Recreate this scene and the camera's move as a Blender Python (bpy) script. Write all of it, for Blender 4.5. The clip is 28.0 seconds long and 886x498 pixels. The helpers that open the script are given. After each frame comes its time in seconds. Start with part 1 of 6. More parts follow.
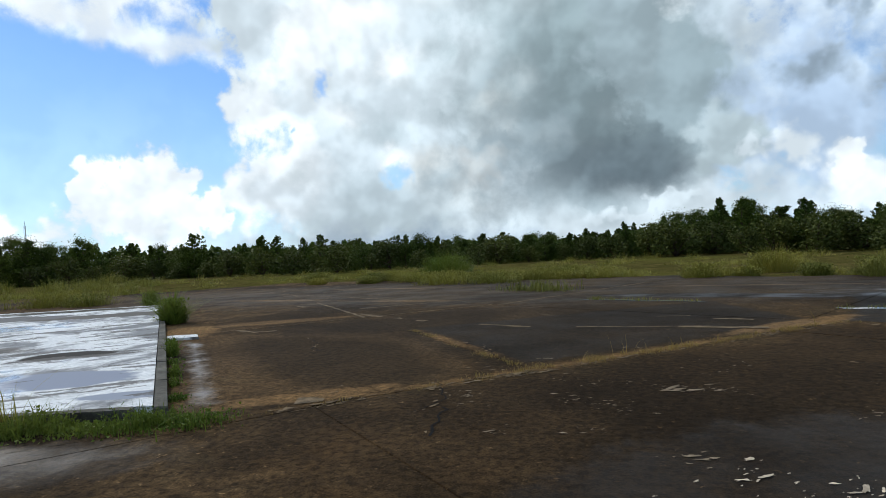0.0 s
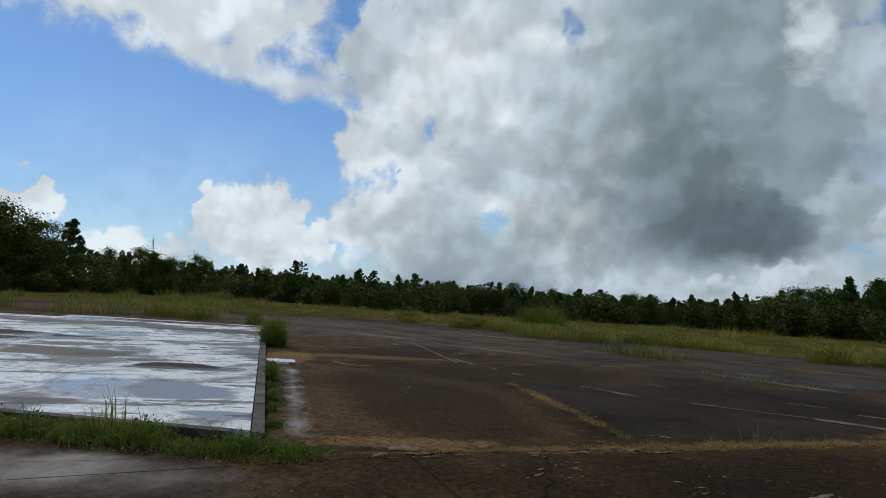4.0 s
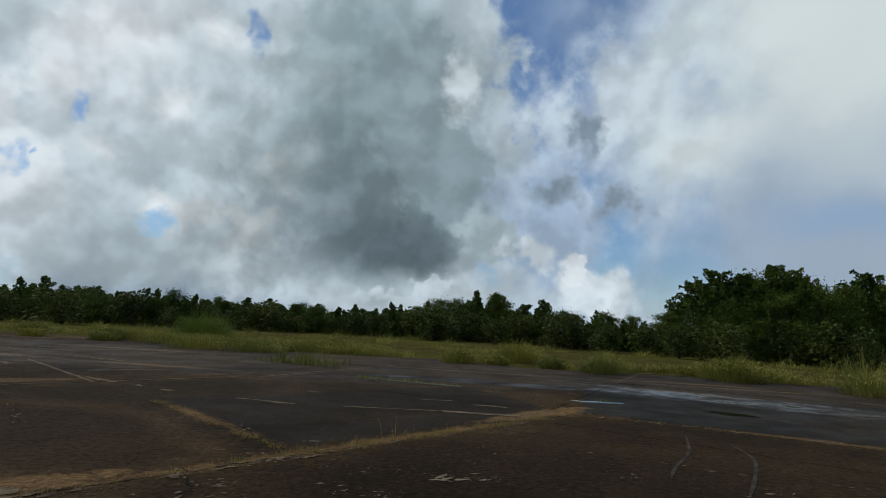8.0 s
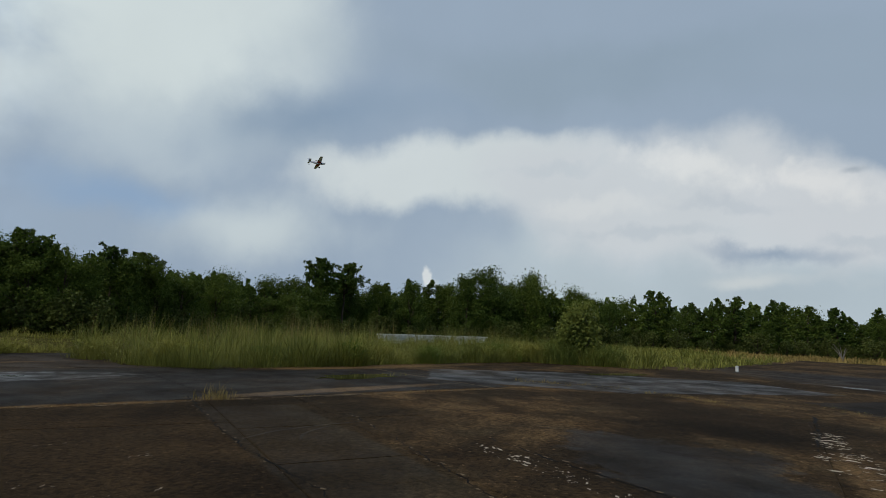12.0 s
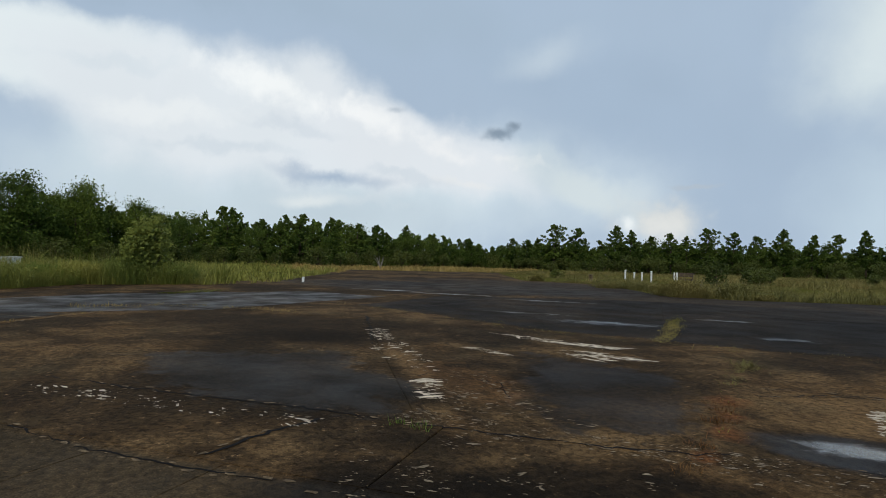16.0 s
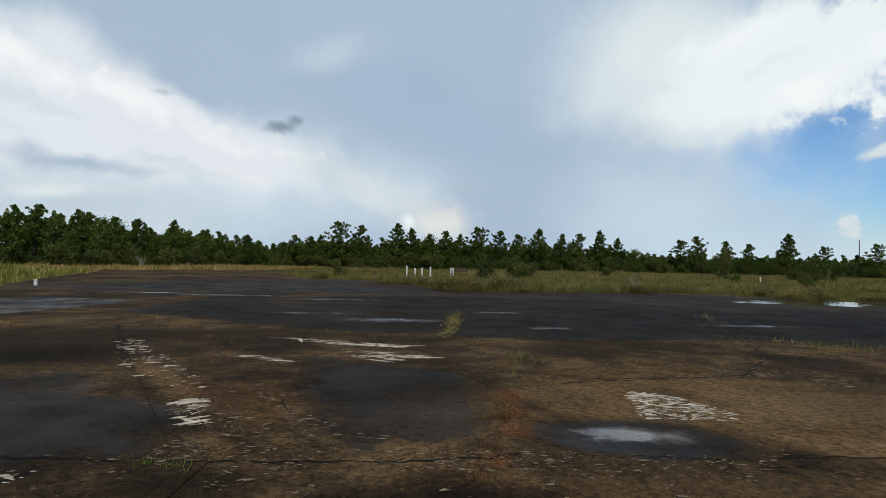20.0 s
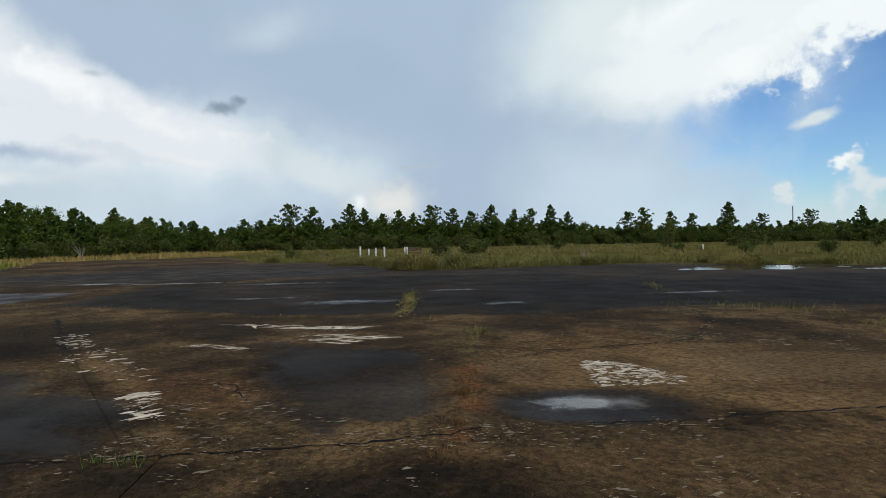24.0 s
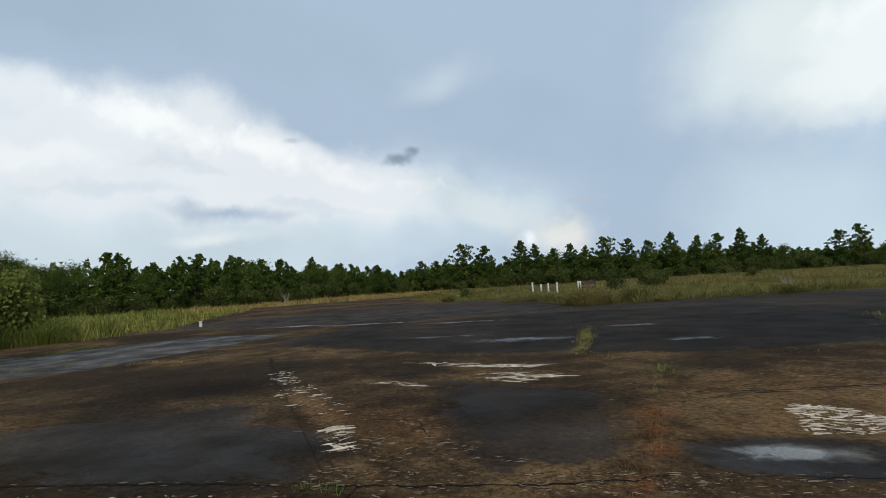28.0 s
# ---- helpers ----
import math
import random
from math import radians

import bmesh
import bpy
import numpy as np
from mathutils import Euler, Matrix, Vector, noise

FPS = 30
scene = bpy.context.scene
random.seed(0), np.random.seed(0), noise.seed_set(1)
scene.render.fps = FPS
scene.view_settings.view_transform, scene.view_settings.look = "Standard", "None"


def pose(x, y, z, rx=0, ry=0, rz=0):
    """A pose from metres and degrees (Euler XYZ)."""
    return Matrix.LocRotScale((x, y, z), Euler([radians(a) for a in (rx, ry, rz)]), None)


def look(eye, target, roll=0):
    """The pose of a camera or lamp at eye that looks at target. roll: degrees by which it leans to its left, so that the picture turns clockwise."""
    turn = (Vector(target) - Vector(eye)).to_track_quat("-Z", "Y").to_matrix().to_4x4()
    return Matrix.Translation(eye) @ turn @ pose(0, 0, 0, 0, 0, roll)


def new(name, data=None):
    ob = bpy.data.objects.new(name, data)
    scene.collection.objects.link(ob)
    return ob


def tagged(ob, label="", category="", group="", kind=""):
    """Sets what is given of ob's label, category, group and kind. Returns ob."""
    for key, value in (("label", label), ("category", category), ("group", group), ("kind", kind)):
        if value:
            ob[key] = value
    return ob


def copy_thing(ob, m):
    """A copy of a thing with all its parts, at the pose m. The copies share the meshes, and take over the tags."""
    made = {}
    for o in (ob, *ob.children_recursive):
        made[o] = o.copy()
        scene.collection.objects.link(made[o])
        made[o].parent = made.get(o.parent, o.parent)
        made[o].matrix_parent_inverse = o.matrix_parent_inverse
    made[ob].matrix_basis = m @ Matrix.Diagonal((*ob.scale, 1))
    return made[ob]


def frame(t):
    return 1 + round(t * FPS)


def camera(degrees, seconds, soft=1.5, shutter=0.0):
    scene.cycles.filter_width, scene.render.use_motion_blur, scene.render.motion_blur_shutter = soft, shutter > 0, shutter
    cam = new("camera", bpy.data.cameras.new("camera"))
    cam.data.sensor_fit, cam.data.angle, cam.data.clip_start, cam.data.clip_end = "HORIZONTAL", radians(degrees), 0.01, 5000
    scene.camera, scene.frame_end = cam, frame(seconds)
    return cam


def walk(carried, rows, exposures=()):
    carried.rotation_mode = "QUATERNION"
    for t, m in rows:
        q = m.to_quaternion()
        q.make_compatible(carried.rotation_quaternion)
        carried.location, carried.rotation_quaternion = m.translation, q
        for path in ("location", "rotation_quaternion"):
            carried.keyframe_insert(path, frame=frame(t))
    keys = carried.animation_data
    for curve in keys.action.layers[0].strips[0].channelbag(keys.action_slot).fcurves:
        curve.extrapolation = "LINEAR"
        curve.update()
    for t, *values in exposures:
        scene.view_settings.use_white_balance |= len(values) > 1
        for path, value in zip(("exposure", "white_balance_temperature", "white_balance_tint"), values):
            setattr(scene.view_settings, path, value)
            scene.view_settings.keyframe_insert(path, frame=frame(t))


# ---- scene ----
# ======================= camera =======================
cam = camera(74.6, 28.0, soft=0.8)
ROWS = [
    (0.0, pose(-0.000, -0.000, 1.626, 90.031, 3.195, 14.999)),
    (0.5, pose(-0.070, 0.020, 1.633, 90.438, 2.429, 20.009)),
    (1.0, pose(-0.181, 0.056, 1.642, 92.132, 0.361, 22.908)),
    (1.5, pose(-0.258, 0.087, 1.636, 91.729, -2.316, 26.039)),
    (2.0, pose(-0.216, 0.195, 1.638, 92.943, 0.691, 29.504)),
    (2.5, pose(-0.194, 0.304, 1.630, 93.455, 2.743, 29.169)),
    (4.5, pose(-0.433, 0.217, 1.648, 95.290, -5.860, 20.684)),
    (5.0, pose(-0.455, 0.206, 1.649, 95.890, -7.571, 16.866)),
    (5.5, pose(-0.463, 0.193, 1.643, 95.388, -7.814, 13.404)),
    (6.0, pose(-0.485, 0.217, 1.638, 95.090, -8.046, 10.125)),
    (6.5, pose(-0.450, 0.239, 1.648, 94.998, -7.002, 6.582)),
    (7.0, pose(-0.363, 0.253, 1.649, 95.639, -6.356, 3.209)),
    (7.5, pose(-0.254, 0.278, 1.633, 96.810, -4.147, -1.348)),
    (8.0, pose(-0.238, 0.300, 1.637, 97.124, -2.870, -7.700)),
    (8.5, pose(-0.300, 0.302, 1.644, 98.017, -4.057, -14.425)),
    (9.0, pose(-0.336, 0.338, 1.632, 97.619, -4.158, -18.669)),
    (9.5, pose(-0.349, 0.330, 1.633, 97.608, -4.225, -22.122)),
    (10.0, pose(-0.355, 0.329, 1.627, 97.752, -4.668, -27.715)),
    (10.5, pose(-0.374, 0.319, 1.629, 97.920, -5.616, -35.505)),
    (11.0, pose(-0.349, 0.248, 1.637, 99.064, -6.385, -43.496)),
    (11.5, pose(-0.273, 0.085, 1.638, 99.411, -5.457, -56.617)),
    (12.0, pose(-0.216, -0.011, 1.627, 97.633, -2.753, -73.404)),
    (12.5, pose(-0.218, -0.011, 1.629, 91.473, 0.799, -104.362)),
    (14.5, pose(-0.162, 0.196, 1.645, 91.700, -1.374, -106.058)),
    (15.0, pose(-0.145, 0.268, 1.643, 91.912, -2.538, -109.645)),
    (15.5, pose(-0.159, 0.300, 1.638, 92.603, -1.928, -112.270)),
    (16.0, pose(-0.126, 0.272, 1.636, 90.913, -1.550, -113.874)),
    (16.5, pose(-0.006, 0.143, 1.631, 89.788, -1.095, -115.601)),
    (17.0, pose(0.117, 0.049, 1.632, 89.724, -2.029, -118.889)),
    (17.5, pose(0.262, 0.054, 1.647, 90.299, -2.232, -122.206)),
    (18.0, pose(0.378, 0.043, 1.643, 91.071, -1.368, -126.240)),
    (18.5, pose(0.377, -0.065, 1.638, 91.896, -1.040, -128.171)),
    (19.0, pose(0.420, -0.091, 1.640, 90.508, -0.976, -133.726)),
    (19.5, pose(0.454, -0.073, 1.644, 91.232, -1.065, -134.539)),
    (20.0, pose(0.438, -0.075, 1.638, 91.097, -1.111, -134.971)),
    (20.5, pose(0.454, -0.087, 1.641, 90.227, -0.682, -135.688)),
    (21.0, pose(0.448, -0.088, 1.640, 89.892, -0.551, -136.712)),
    (21.5, pose(0.457, -0.097, 1.639, 90.011, -0.509, -137.758)),
    (22.0, pose(0.445, -0.095, 1.636, 89.680, -0.498, -138.404)),
    (22.5, pose(0.459, -0.089, 1.634, 89.176, -0.995, -138.726)),
    (24.5, pose(0.470, -0.108, 1.636, 89.025, 1.439, -139.613)),
    (25.0, pose(0.454, -0.090, 1.642, 89.125, 1.493, -139.228)),
    (25.5, pose(0.442, -0.086, 1.647, 89.261, 1.835, -138.032)),
    (26.0, pose(0.447, -0.090, 1.639, 89.180, 1.720, -136.946)),
    (26.5, pose(0.453, -0.085, 1.644, 88.643, 1.616, -134.877)),
    (27.0, pose(0.458, -0.076, 1.644, 89.033, 1.766, -132.956)),
    (27.5, pose(0.436, -0.066, 1.653, 90.464, 2.586, -128.975)),
    (28.0, pose(0.394, -0.065, 1.669, 93.187, 3.559, -122.709)),
]

walk(cam, ROWS, [(0.0, 0.17), (1.0, 0.13), (2.0, 0.04), (2.5, -0.01), (4.5, -0.43), (8.0, -0.42), (11.0, -0.32), (12.2, -0.44), (14.5, -0.12), (17.0, -0.04), (23.0, -0.03), (25.0, 0.03), (28.0, 0.02)])

# ======================= sky, sun =======================
SUN_AZ, SUN_EL = -62.0, 44.0          # degrees from +y towards +x, and above the horizon


def op(tree, what, a, b=None, c=None):
    n = tree.nodes.new("ShaderNodeMath")
    n.operation = what
    for i, v in enumerate((a, b, c)):
        if v is None:
            continue
        if isinstance(v, (int, float)):
            n.inputs[i].default_value = v
        else:
            tree.links.new(v, n.inputs[i])
    return n.outputs[0]


def ellipse_group():
    """A soft-edged, noise-ragged ellipse in a plane: gives its mask."""
    gt = bpy.data.node_groups.new("ragged_ellipse", "ShaderNodeTree")
    for nm in ("X", "Y", "Noise", "CX", "CY", "W", "H", "Turn", "Soft", "Rough"):
        gt.interface.new_socket(nm, in_out="INPUT", socket_type="NodeSocketFloat")
    gt.interface.new_socket("Mask", in_out="OUTPUT", socket_type="NodeSocketFloat")
    gi, go = gt.nodes.new("NodeGroupInput"), gt.nodes.new("NodeGroupOutput")
    s = {o.name: o for o in gi.outputs if o.name}
    dx, dy = op(gt, "SUBTRACT", s["X"], s["CX"]), op(gt, "SUBTRACT", s["Y"], s["CY"])
    co, si = op(gt, "COSINE", s["Turn"]), op(gt, "SINE", s["Turn"])
    u = op(gt, "DIVIDE", op(gt, "ADD", op(gt, "MULTIPLY", dx, co), op(gt, "MULTIPLY", dy, si)), s["W"])
    v = op(gt, "DIVIDE", op(gt, "SUBTRACT", op(gt, "MULTIPLY", dy, co), op(gt, "MULTIPLY", dx, si)), s["H"])
    d = op(gt, "SQRT", op(gt, "ADD", op(gt, "MULTIPLY", u, u), op(gt, "MULTIPLY", v, v)))
    e = op(gt, "ADD", op(gt, "SUBTRACT", 1.0, d), op(gt, "MULTIPLY", op(gt, "SUBTRACT", s["Noise"], 0.5), s["Rough"]))
    mr = gt.nodes.new("ShaderNodeMapRange")
    mr.interpolation_type = "SMOOTHSTEP"
    gt.links.new(e, mr.inputs[0])
    gt.links.new(s["Soft"], mr.inputs[2])
    gt.links.new(mr.outputs[0], go.inputs[0])
    return gt


ELLIPSE = ellipse_group()


def ellipse(tree, x, y, noise_out, cx, cy, w, h, turn=0.0, soft=0.3, rough=0.6):
    n = tree.nodes.new("ShaderNodeGroup")
    n.node_tree = ELLIPSE
    for i, s in enumerate((x, y, noise_out)):
        tree.links.new(s, n.inputs[i])
    for i, v in enumerate((cx, cy, w, h, radians(turn), soft, rough)):
        n.inputs[3 + i].default_value = v
    return n.outputs[0]


def fbm(tree, vec, scale, detail=6.0, rough=0.55, distort=0.0):
    n = tree.nodes.new("ShaderNodeTexNoise")
    n.inputs["Scale"].default_value, n.inputs["Detail"].default_value = scale, detail
    n.inputs["Roughness"].default_value, n.inputs["Distortion"].default_value = rough, distort
    if vec is not None:
        tree.links.new(vec, n.inputs["Vector"])
    return n.outputs[0]


def blend(tree, fac, a, b, mode="MIX"):
    """Colour mix; fac, a and b are sockets or values."""
    n = tree.nodes.new("ShaderNodeMix")
    n.data_type, n.blend_type = "RGBA", mode
    for i, v in ((0, fac), (6, a), (7, b)):
        if isinstance(v, (int, float)):
            n.inputs[i].default_value = v
        elif isinstance(v, tuple):
            n.inputs[i].default_value = (*v, 1.0) if len(v) == 3 else v
        else:
            tree.links.new(v, n.inputs[i])
    return n.outputs[2]


def ramp(tree, fac, lo, hi, a=0.0, b=1.0):
    n = tree.nodes.new("ShaderNodeMapRange")
    n.interpolation_type = "SMOOTHSTEP"
    tree.links.new(fac, n.inputs[0])
    for i, v in enumerate((lo, hi, a, b)):
        n.inputs[1 + i].default_value = v
    return n.outputs[0]


world = bpy.data.worlds.new("world")
scene.world = world
world.use_nodes = True
wt = world.node_tree
wt.nodes.clear()
sky = wt.nodes.new("ShaderNodeTexSky")
sky.sky_type, sky.sun_disc = "NISHITA", False
sky.sun_elevation, sky.sun_rotation = radians(SUN_EL), radians(SUN_AZ)
sky.air_density, sky.dust_density, sky.ozone_density = 1.1, 0.15, 4.0
SKY_MID = 60.0                         # bearing from which the clouds' bearings are counted
geo = wt.nodes.new("ShaderNodeTexCoord")
way = geo.outputs["Generated"]
xyz = wt.nodes.new("ShaderNodeSeparateXYZ")
wt.links.new(way, xyz.inputs[0])
ca, sa = math.cos(radians(SKY_MID)), math.sin(radians(SKY_MID))
side = op(wt, "SUBTRACT", op(wt, "MULTIPLY", xyz.outputs[0], ca), op(wt, "MULTIPLY", xyz.outputs[1], sa))
fore = op(wt, "ADD", op(wt, "MULTIPLY", xyz.outputs[0], sa), op(wt, "MULTIPLY", xyz.outputs[1], ca))
az = op(wt, "MULTIPLY", op(wt, "ARCTAN2", side, fore), 57.2958)
el = op(wt, "MULTIPLY", op(wt, "ARCSINE", xyz.outputs[2]), 57.2958)
def drift(scale, detail, amount, seed):
    """A pair of offsets, in degrees, that break up the clouds' outlines."""
    mp = wt.nodes.new("ShaderNodeVectorMath")
    mp.operation = "ADD"
    wt.links.new(way, mp.inputs[0])
    mp.inputs[1].default_value = (seed, seed * 2.3, -seed)
    n = wt.nodes.new("ShaderNodeTexNoise")
    n.inputs["Scale"].default_value, n.inputs["Detail"].default_value, n.inputs["Roughness"].default_value = scale, detail, 0.6
    wt.links.new(mp.outputs[0], n.inputs["Vector"])
    c = wt.nodes.new("ShaderNodeSeparateColor")
    wt.links.new(n.outputs[1], c.inputs[0])
    return [op(wt, "MULTIPLY", op(wt, "SUBTRACT", c.outputs[i], 0.5), amount) for i in (0, 1)]


def shifted(*offsets):
    a, e = az, el
    for o in offsets:
        a, e = op(wt, "ADD", a, o[0]), op(wt, "ADD", e, o[1])
    return a, e


BIG, MID, FINE = drift(4.0, 2.0, 14.0, 1.0), drift(13.0, 2.5, 9.0, 2.0), drift(34.0, 2.5, 3.4, 3.0)
FIELDS = {"great": shifted(BIG, MID, FINE), "puff": shifted(MID, FINE), "small": shifted(FINE), "veil": shifted(drift(3.0, 2.0, 10.0, 5.0), drift(14.0, 5.0, 2.6, 4.0))}
FIELDS["plain"] = shifted(drift(22.0, 3.0, 1.3, 7.0))
FIELDS["soft"] = shifted(drift(5.0, 4.0, 6.0, 8.0), drift(24.0, 4.0, 2.0, 9.0))
billow = ramp(wt, fbm(wt, way, 16.0, 9.0, 0.6, 0.2), 0.28, 0.72)
wisp = ramp(wt, fbm(wt, way, 5.0, 6.0, 0.5, 0.2), 0.28, 0.72)
cloud_col, cloud_alpha = None, None


def cloud(a, e, w, h, colour, turn=0.0, soft=0.3, rough=0.4, opacity=1.0, clear=False, kind="puff"):
    """Lay one bank of cloud over the sky at bearing a and height e (degrees), or clear a hole in the banks."""
    global cloud_col, cloud_alpha
    fx, fy = FIELDS[kind]
    m = ellipse(wt, fx, fy, wisp if kind == "veil" else billow, a - SKY_MID, e, w, h, turn, soft, rough)
    m = op(wt, "MULTIPLY", m, opacity)
    if not clear:
        cloud_col = colour if cloud_col is None else blend(wt, m, cloud_col, colour)
    inv = op(wt, "SUBTRACT", 1.0, m)
    if cloud_alpha is None:
        cloud_alpha = m
    elif clear:
        cloud_alpha = op(wt, "MULTIPLY", cloud_alpha, inv)
    else:
        cloud_alpha = op(wt, "SUBTRACT", 1.0, op(wt, "MULTIPLY", op(wt, "SUBTRACT", 1.0, cloud_alpha), inv))


WHITE, BRIGHT, CREAM = (0.68, 0.75, 0.79), (0.91, 0.94, 0.96), (0.76, 0.76, 0.73)
PALE, GREY, DARK, BLUEGREY = (0.47, 0.55, 0.58), (0.28, 0.34, 0.37), (0.125, 0.155, 0.18), (0.33, 0.43, 0.58)
# haze low over the trees, and the cover overhead and behind
cloud(60, -1, 400, 6, (0.58, 0.68, 0.80), soft=1.0, rough=0.1, opacity=0.8, kind="veil")
cloud(60, 78, 400, 36, PALE, soft=0.5, rough=0.6, opacity=0.9, kind="veil")
cloud(-120, 24, 34, 16, WHITE, soft=0.4, kind="great")
cloud(228, 22, 38, 16, WHITE, soft=0.4, kind="great")
# thin cover over the whole eastern half
cloud(97, 12, 78, 32, (0.42, 0.52, 0.66), soft=0.2, rough=0.2, kind="veil")
# veil above the open blue
cloud(-45, 4, 34, 17, (0.50, 0.69, 0.93), soft=1.0, rough=0.1, opacity=0.45, kind="veil")
cloud(-58, 27.0, 27, 7.5, BRIGHT, turn=-5, soft=0.35, rough=0.3, kind="soft")
cloud(-43, 19.6, 14, 2.6, BRIGHT, turn=-10, soft=0.8, rough=0.3, opacity=0.9, kind="soft")
# small cumulus over the far wood
cloud(-55, 2.5, 12, 2.2, BRIGHT, soft=0.5)
cloud(-66, 5, 4.5, 3.8, BRIGHT, soft=0.25)
cloud(-60, 4.5, 3, 3, BRIGHT, soft=0.25)
cloud(-71, 15, 1.6, 2.4, BRIGHT, soft=0.4)
cloud(-41.5, 4.8, 5.0, 5.4, BRIGHT, soft=0.25)
cloud(-46.4, 6.6, 1.3, 2.6, BRIGHT, soft=0.3, kind="small")
cloud(-36.3, 4.8, 1.9, 2.6, BRIGHT, soft=0.3, kind="small")
cloud(-41, 2.5, 5.5, 2.4, WHITE, soft=0.8, opacity=0.7)
# the great cumulus
cloud(-9.0, 17, 27, 26, WHITE, soft=0.10, rough=0.15, kind="great")
cloud(-21, 4, 14, 5, PALE, soft=0.6, opacity=0.8, kind="soft")
cloud(-31.5, 9.5, 4.0, 8.5, BRIGHT, soft=0.5, kind="great")
cloud(-24, 22, 8, 7, BRIGHT, soft=0.7, kind="soft")
cloud(-1, 17, 18, 19, (0.38, 0.46, 0.49), soft=0.8, rough=0.4, kind="veil")
cloud(2, 14, 14, 14, (0.24, 0.305, 0.335), soft=1.0, rough=0.4, kind="veil")
cloud(8.5, 15, 7.5, 13, (0.32, 0.39, 0.42), soft=0.8, rough=0.3, opacity=0.9, kind="veil")
cloud(-13, 7, 6, 4.5, CREAM, soft=0.9, opacity=0.75, kind="soft")
cloud(-8.5, 13.8, 3, 2, CREAM, soft=0.9, opacity=0.6, kind="soft")
cloud(-17, 24, 5, 3, CREAM, soft=0.9, opacity=0.6, kind="soft")
cloud(2.5, 6.6, 10, 3.8, DARK, soft=1.0, rough=0.3, opacity=0.95, kind="veil")
cloud(-1, 9, 10, 4.5, (0.20, 0.25, 0.27), soft=1.0, rough=0.5, opacity=0.6, kind="veil")
cloud(-24, 1.5, 16, 2.0, (0.44, 0.50, 0.57), soft=0.9, opacity=0.7)
cloud(5, 2.4, 9, 1.3, WHITE, soft=0.6, kind="puff")
for a_, e_, w_, h_, lit, dim in ((-27, 19, 4.5, 4.5, BRIGHT, WHITE), (-20, 25, 6, 4, BRIGHT, (0.58, 0.64, 0.67)), (-21, 13, 5, 4, WHITE, PALE), (-13, 19, 5.5, 4.5, WHITE, (0.42, 0.49, 0.51)),
                                 (-28, 6.5, 4.5, 3.5, BRIGHT, WHITE), (-16, 8.5, 4.5, 3, CREAM, PALE), (-8, 24, 5, 4, (0.62, 0.68, 0.70), (0.40, 0.46, 0.49)), (-9, 10.5, 4, 2.6, (0.60, 0.64, 0.64), (0.34, 0.40, 0.42)),
                                 (6, 23, 3.5, 4, (0.52, 0.59, 0.62), (0.32, 0.39, 0.42)), (-6, 15.5, 4, 2.6, (0.52, 0.57, 0.58), (0.30, 0.36, 0.39))):
    cloud(a_, e_, w_, h_, lit, soft=0.8, rough=0.5, opacity=0.85, kind="soft")          # a lit shoulder and its shaded hollow
    cloud(a_ + 1.8, e_ - 1.4, w_ * 0.95, h_ * 0.9, dim, soft=1.0, rough=0.5, opacity=0.7, kind="soft")
for a_, e_, w_, h_, c_, o_ in ((-12, 19, 11, 11, (0.62, 0.69, 0.72), 0.6), (-1, 19, 15, 13, (0.33, 0.41, 0.43), 0.85), (-1, 28, 9, 6, (0.42, 0.54, 0.57), 0.85), (1, 13, 15, 8, (0.235, 0.295, 0.315), 0.9),
                           (11, 14, 5, 7, (0.29, 0.365, 0.395), 0.85), (1.5, 8.5, 14, 4.6, (0.15, 0.19, 0.21), 0.9), (1.5, 7.0, 9, 2.4, (0.10, 0.13, 0.15), 0.7),
                           (-21, 6, 16, 7, (0.50, 0.57, 0.61), 0.6), (-15, 1.2, 15, 2.2, (0.33, 0.41, 0.50), 0.8)):
    cloud(a_, e_, w_, h_, c_, soft=1.0, rough=0.5, opacity=o_, kind="soft")
for a_, e_, w_, h_, c_ in ((-6, 22, 5, 4, (0.46, 0.53, 0.55)), (3, 20, 4, 3, (0.38, 0.45, 0.47)), (-9, 13, 4, 3, (0.50, 0.55, 0.56)), (7, 17, 3.5, 3.5, (0.38, 0.46, 0.48)), (-4, 9.5, 4, 2, (0.33, 0.37, 0.38)), (4, 12.5, 4.5, 2.2, (0.28, 0.33, 0.35))):
    cloud(a_, e_, w_, h_, c_, soft=1.0, rough=0.5, opacity=0.5, kind="soft")            # paler heads within the grey
cloud(-9, 8, 11, 6.5, (0.33, 0.395, 0.43), soft=1.0, rough=0.5, opacity=0.8, kind="soft")
cloud(-11, 7.8, 4.5, 2.2, (0.56, 0.57, 0.56), soft=0.9, opacity=0.6)
for a_, e_, w_, h_ in ((-23, 23, 6, 3.4), (-28, 18.5, 3.2, 2.8), (-24.5, 13.5, 3.4, 2.4), (-30.5, 10, 2.4, 3.0), (-18, 18, 3.0, 2.2), (-15, 24.5, 3.4, 2.4), (-19, 9.5, 3.0, 1.6)):
    cloud(a_, e_, w_, h_, (0.97, 0.98, 0.98), soft=1.0, rough=0.5, opacity=0.8, kind="soft")
    cloud(a_ + 1.2, e_ - h_ * 0.75, w_ * 0.9, h_ * 0.5, (0.64, 0.70, 0.72), soft=1.0, rough=0.5, opacity=0.5, kind="soft")
cloud(-30, 5.5, 3, 2.5, (0.70, 0.76, 0.80), soft=0.9, opacity=0.7)
cloud(-27, 14, 3.5, 3.5, (0.75, 0.80, 0.83), soft=0.9, opacity=0.8)
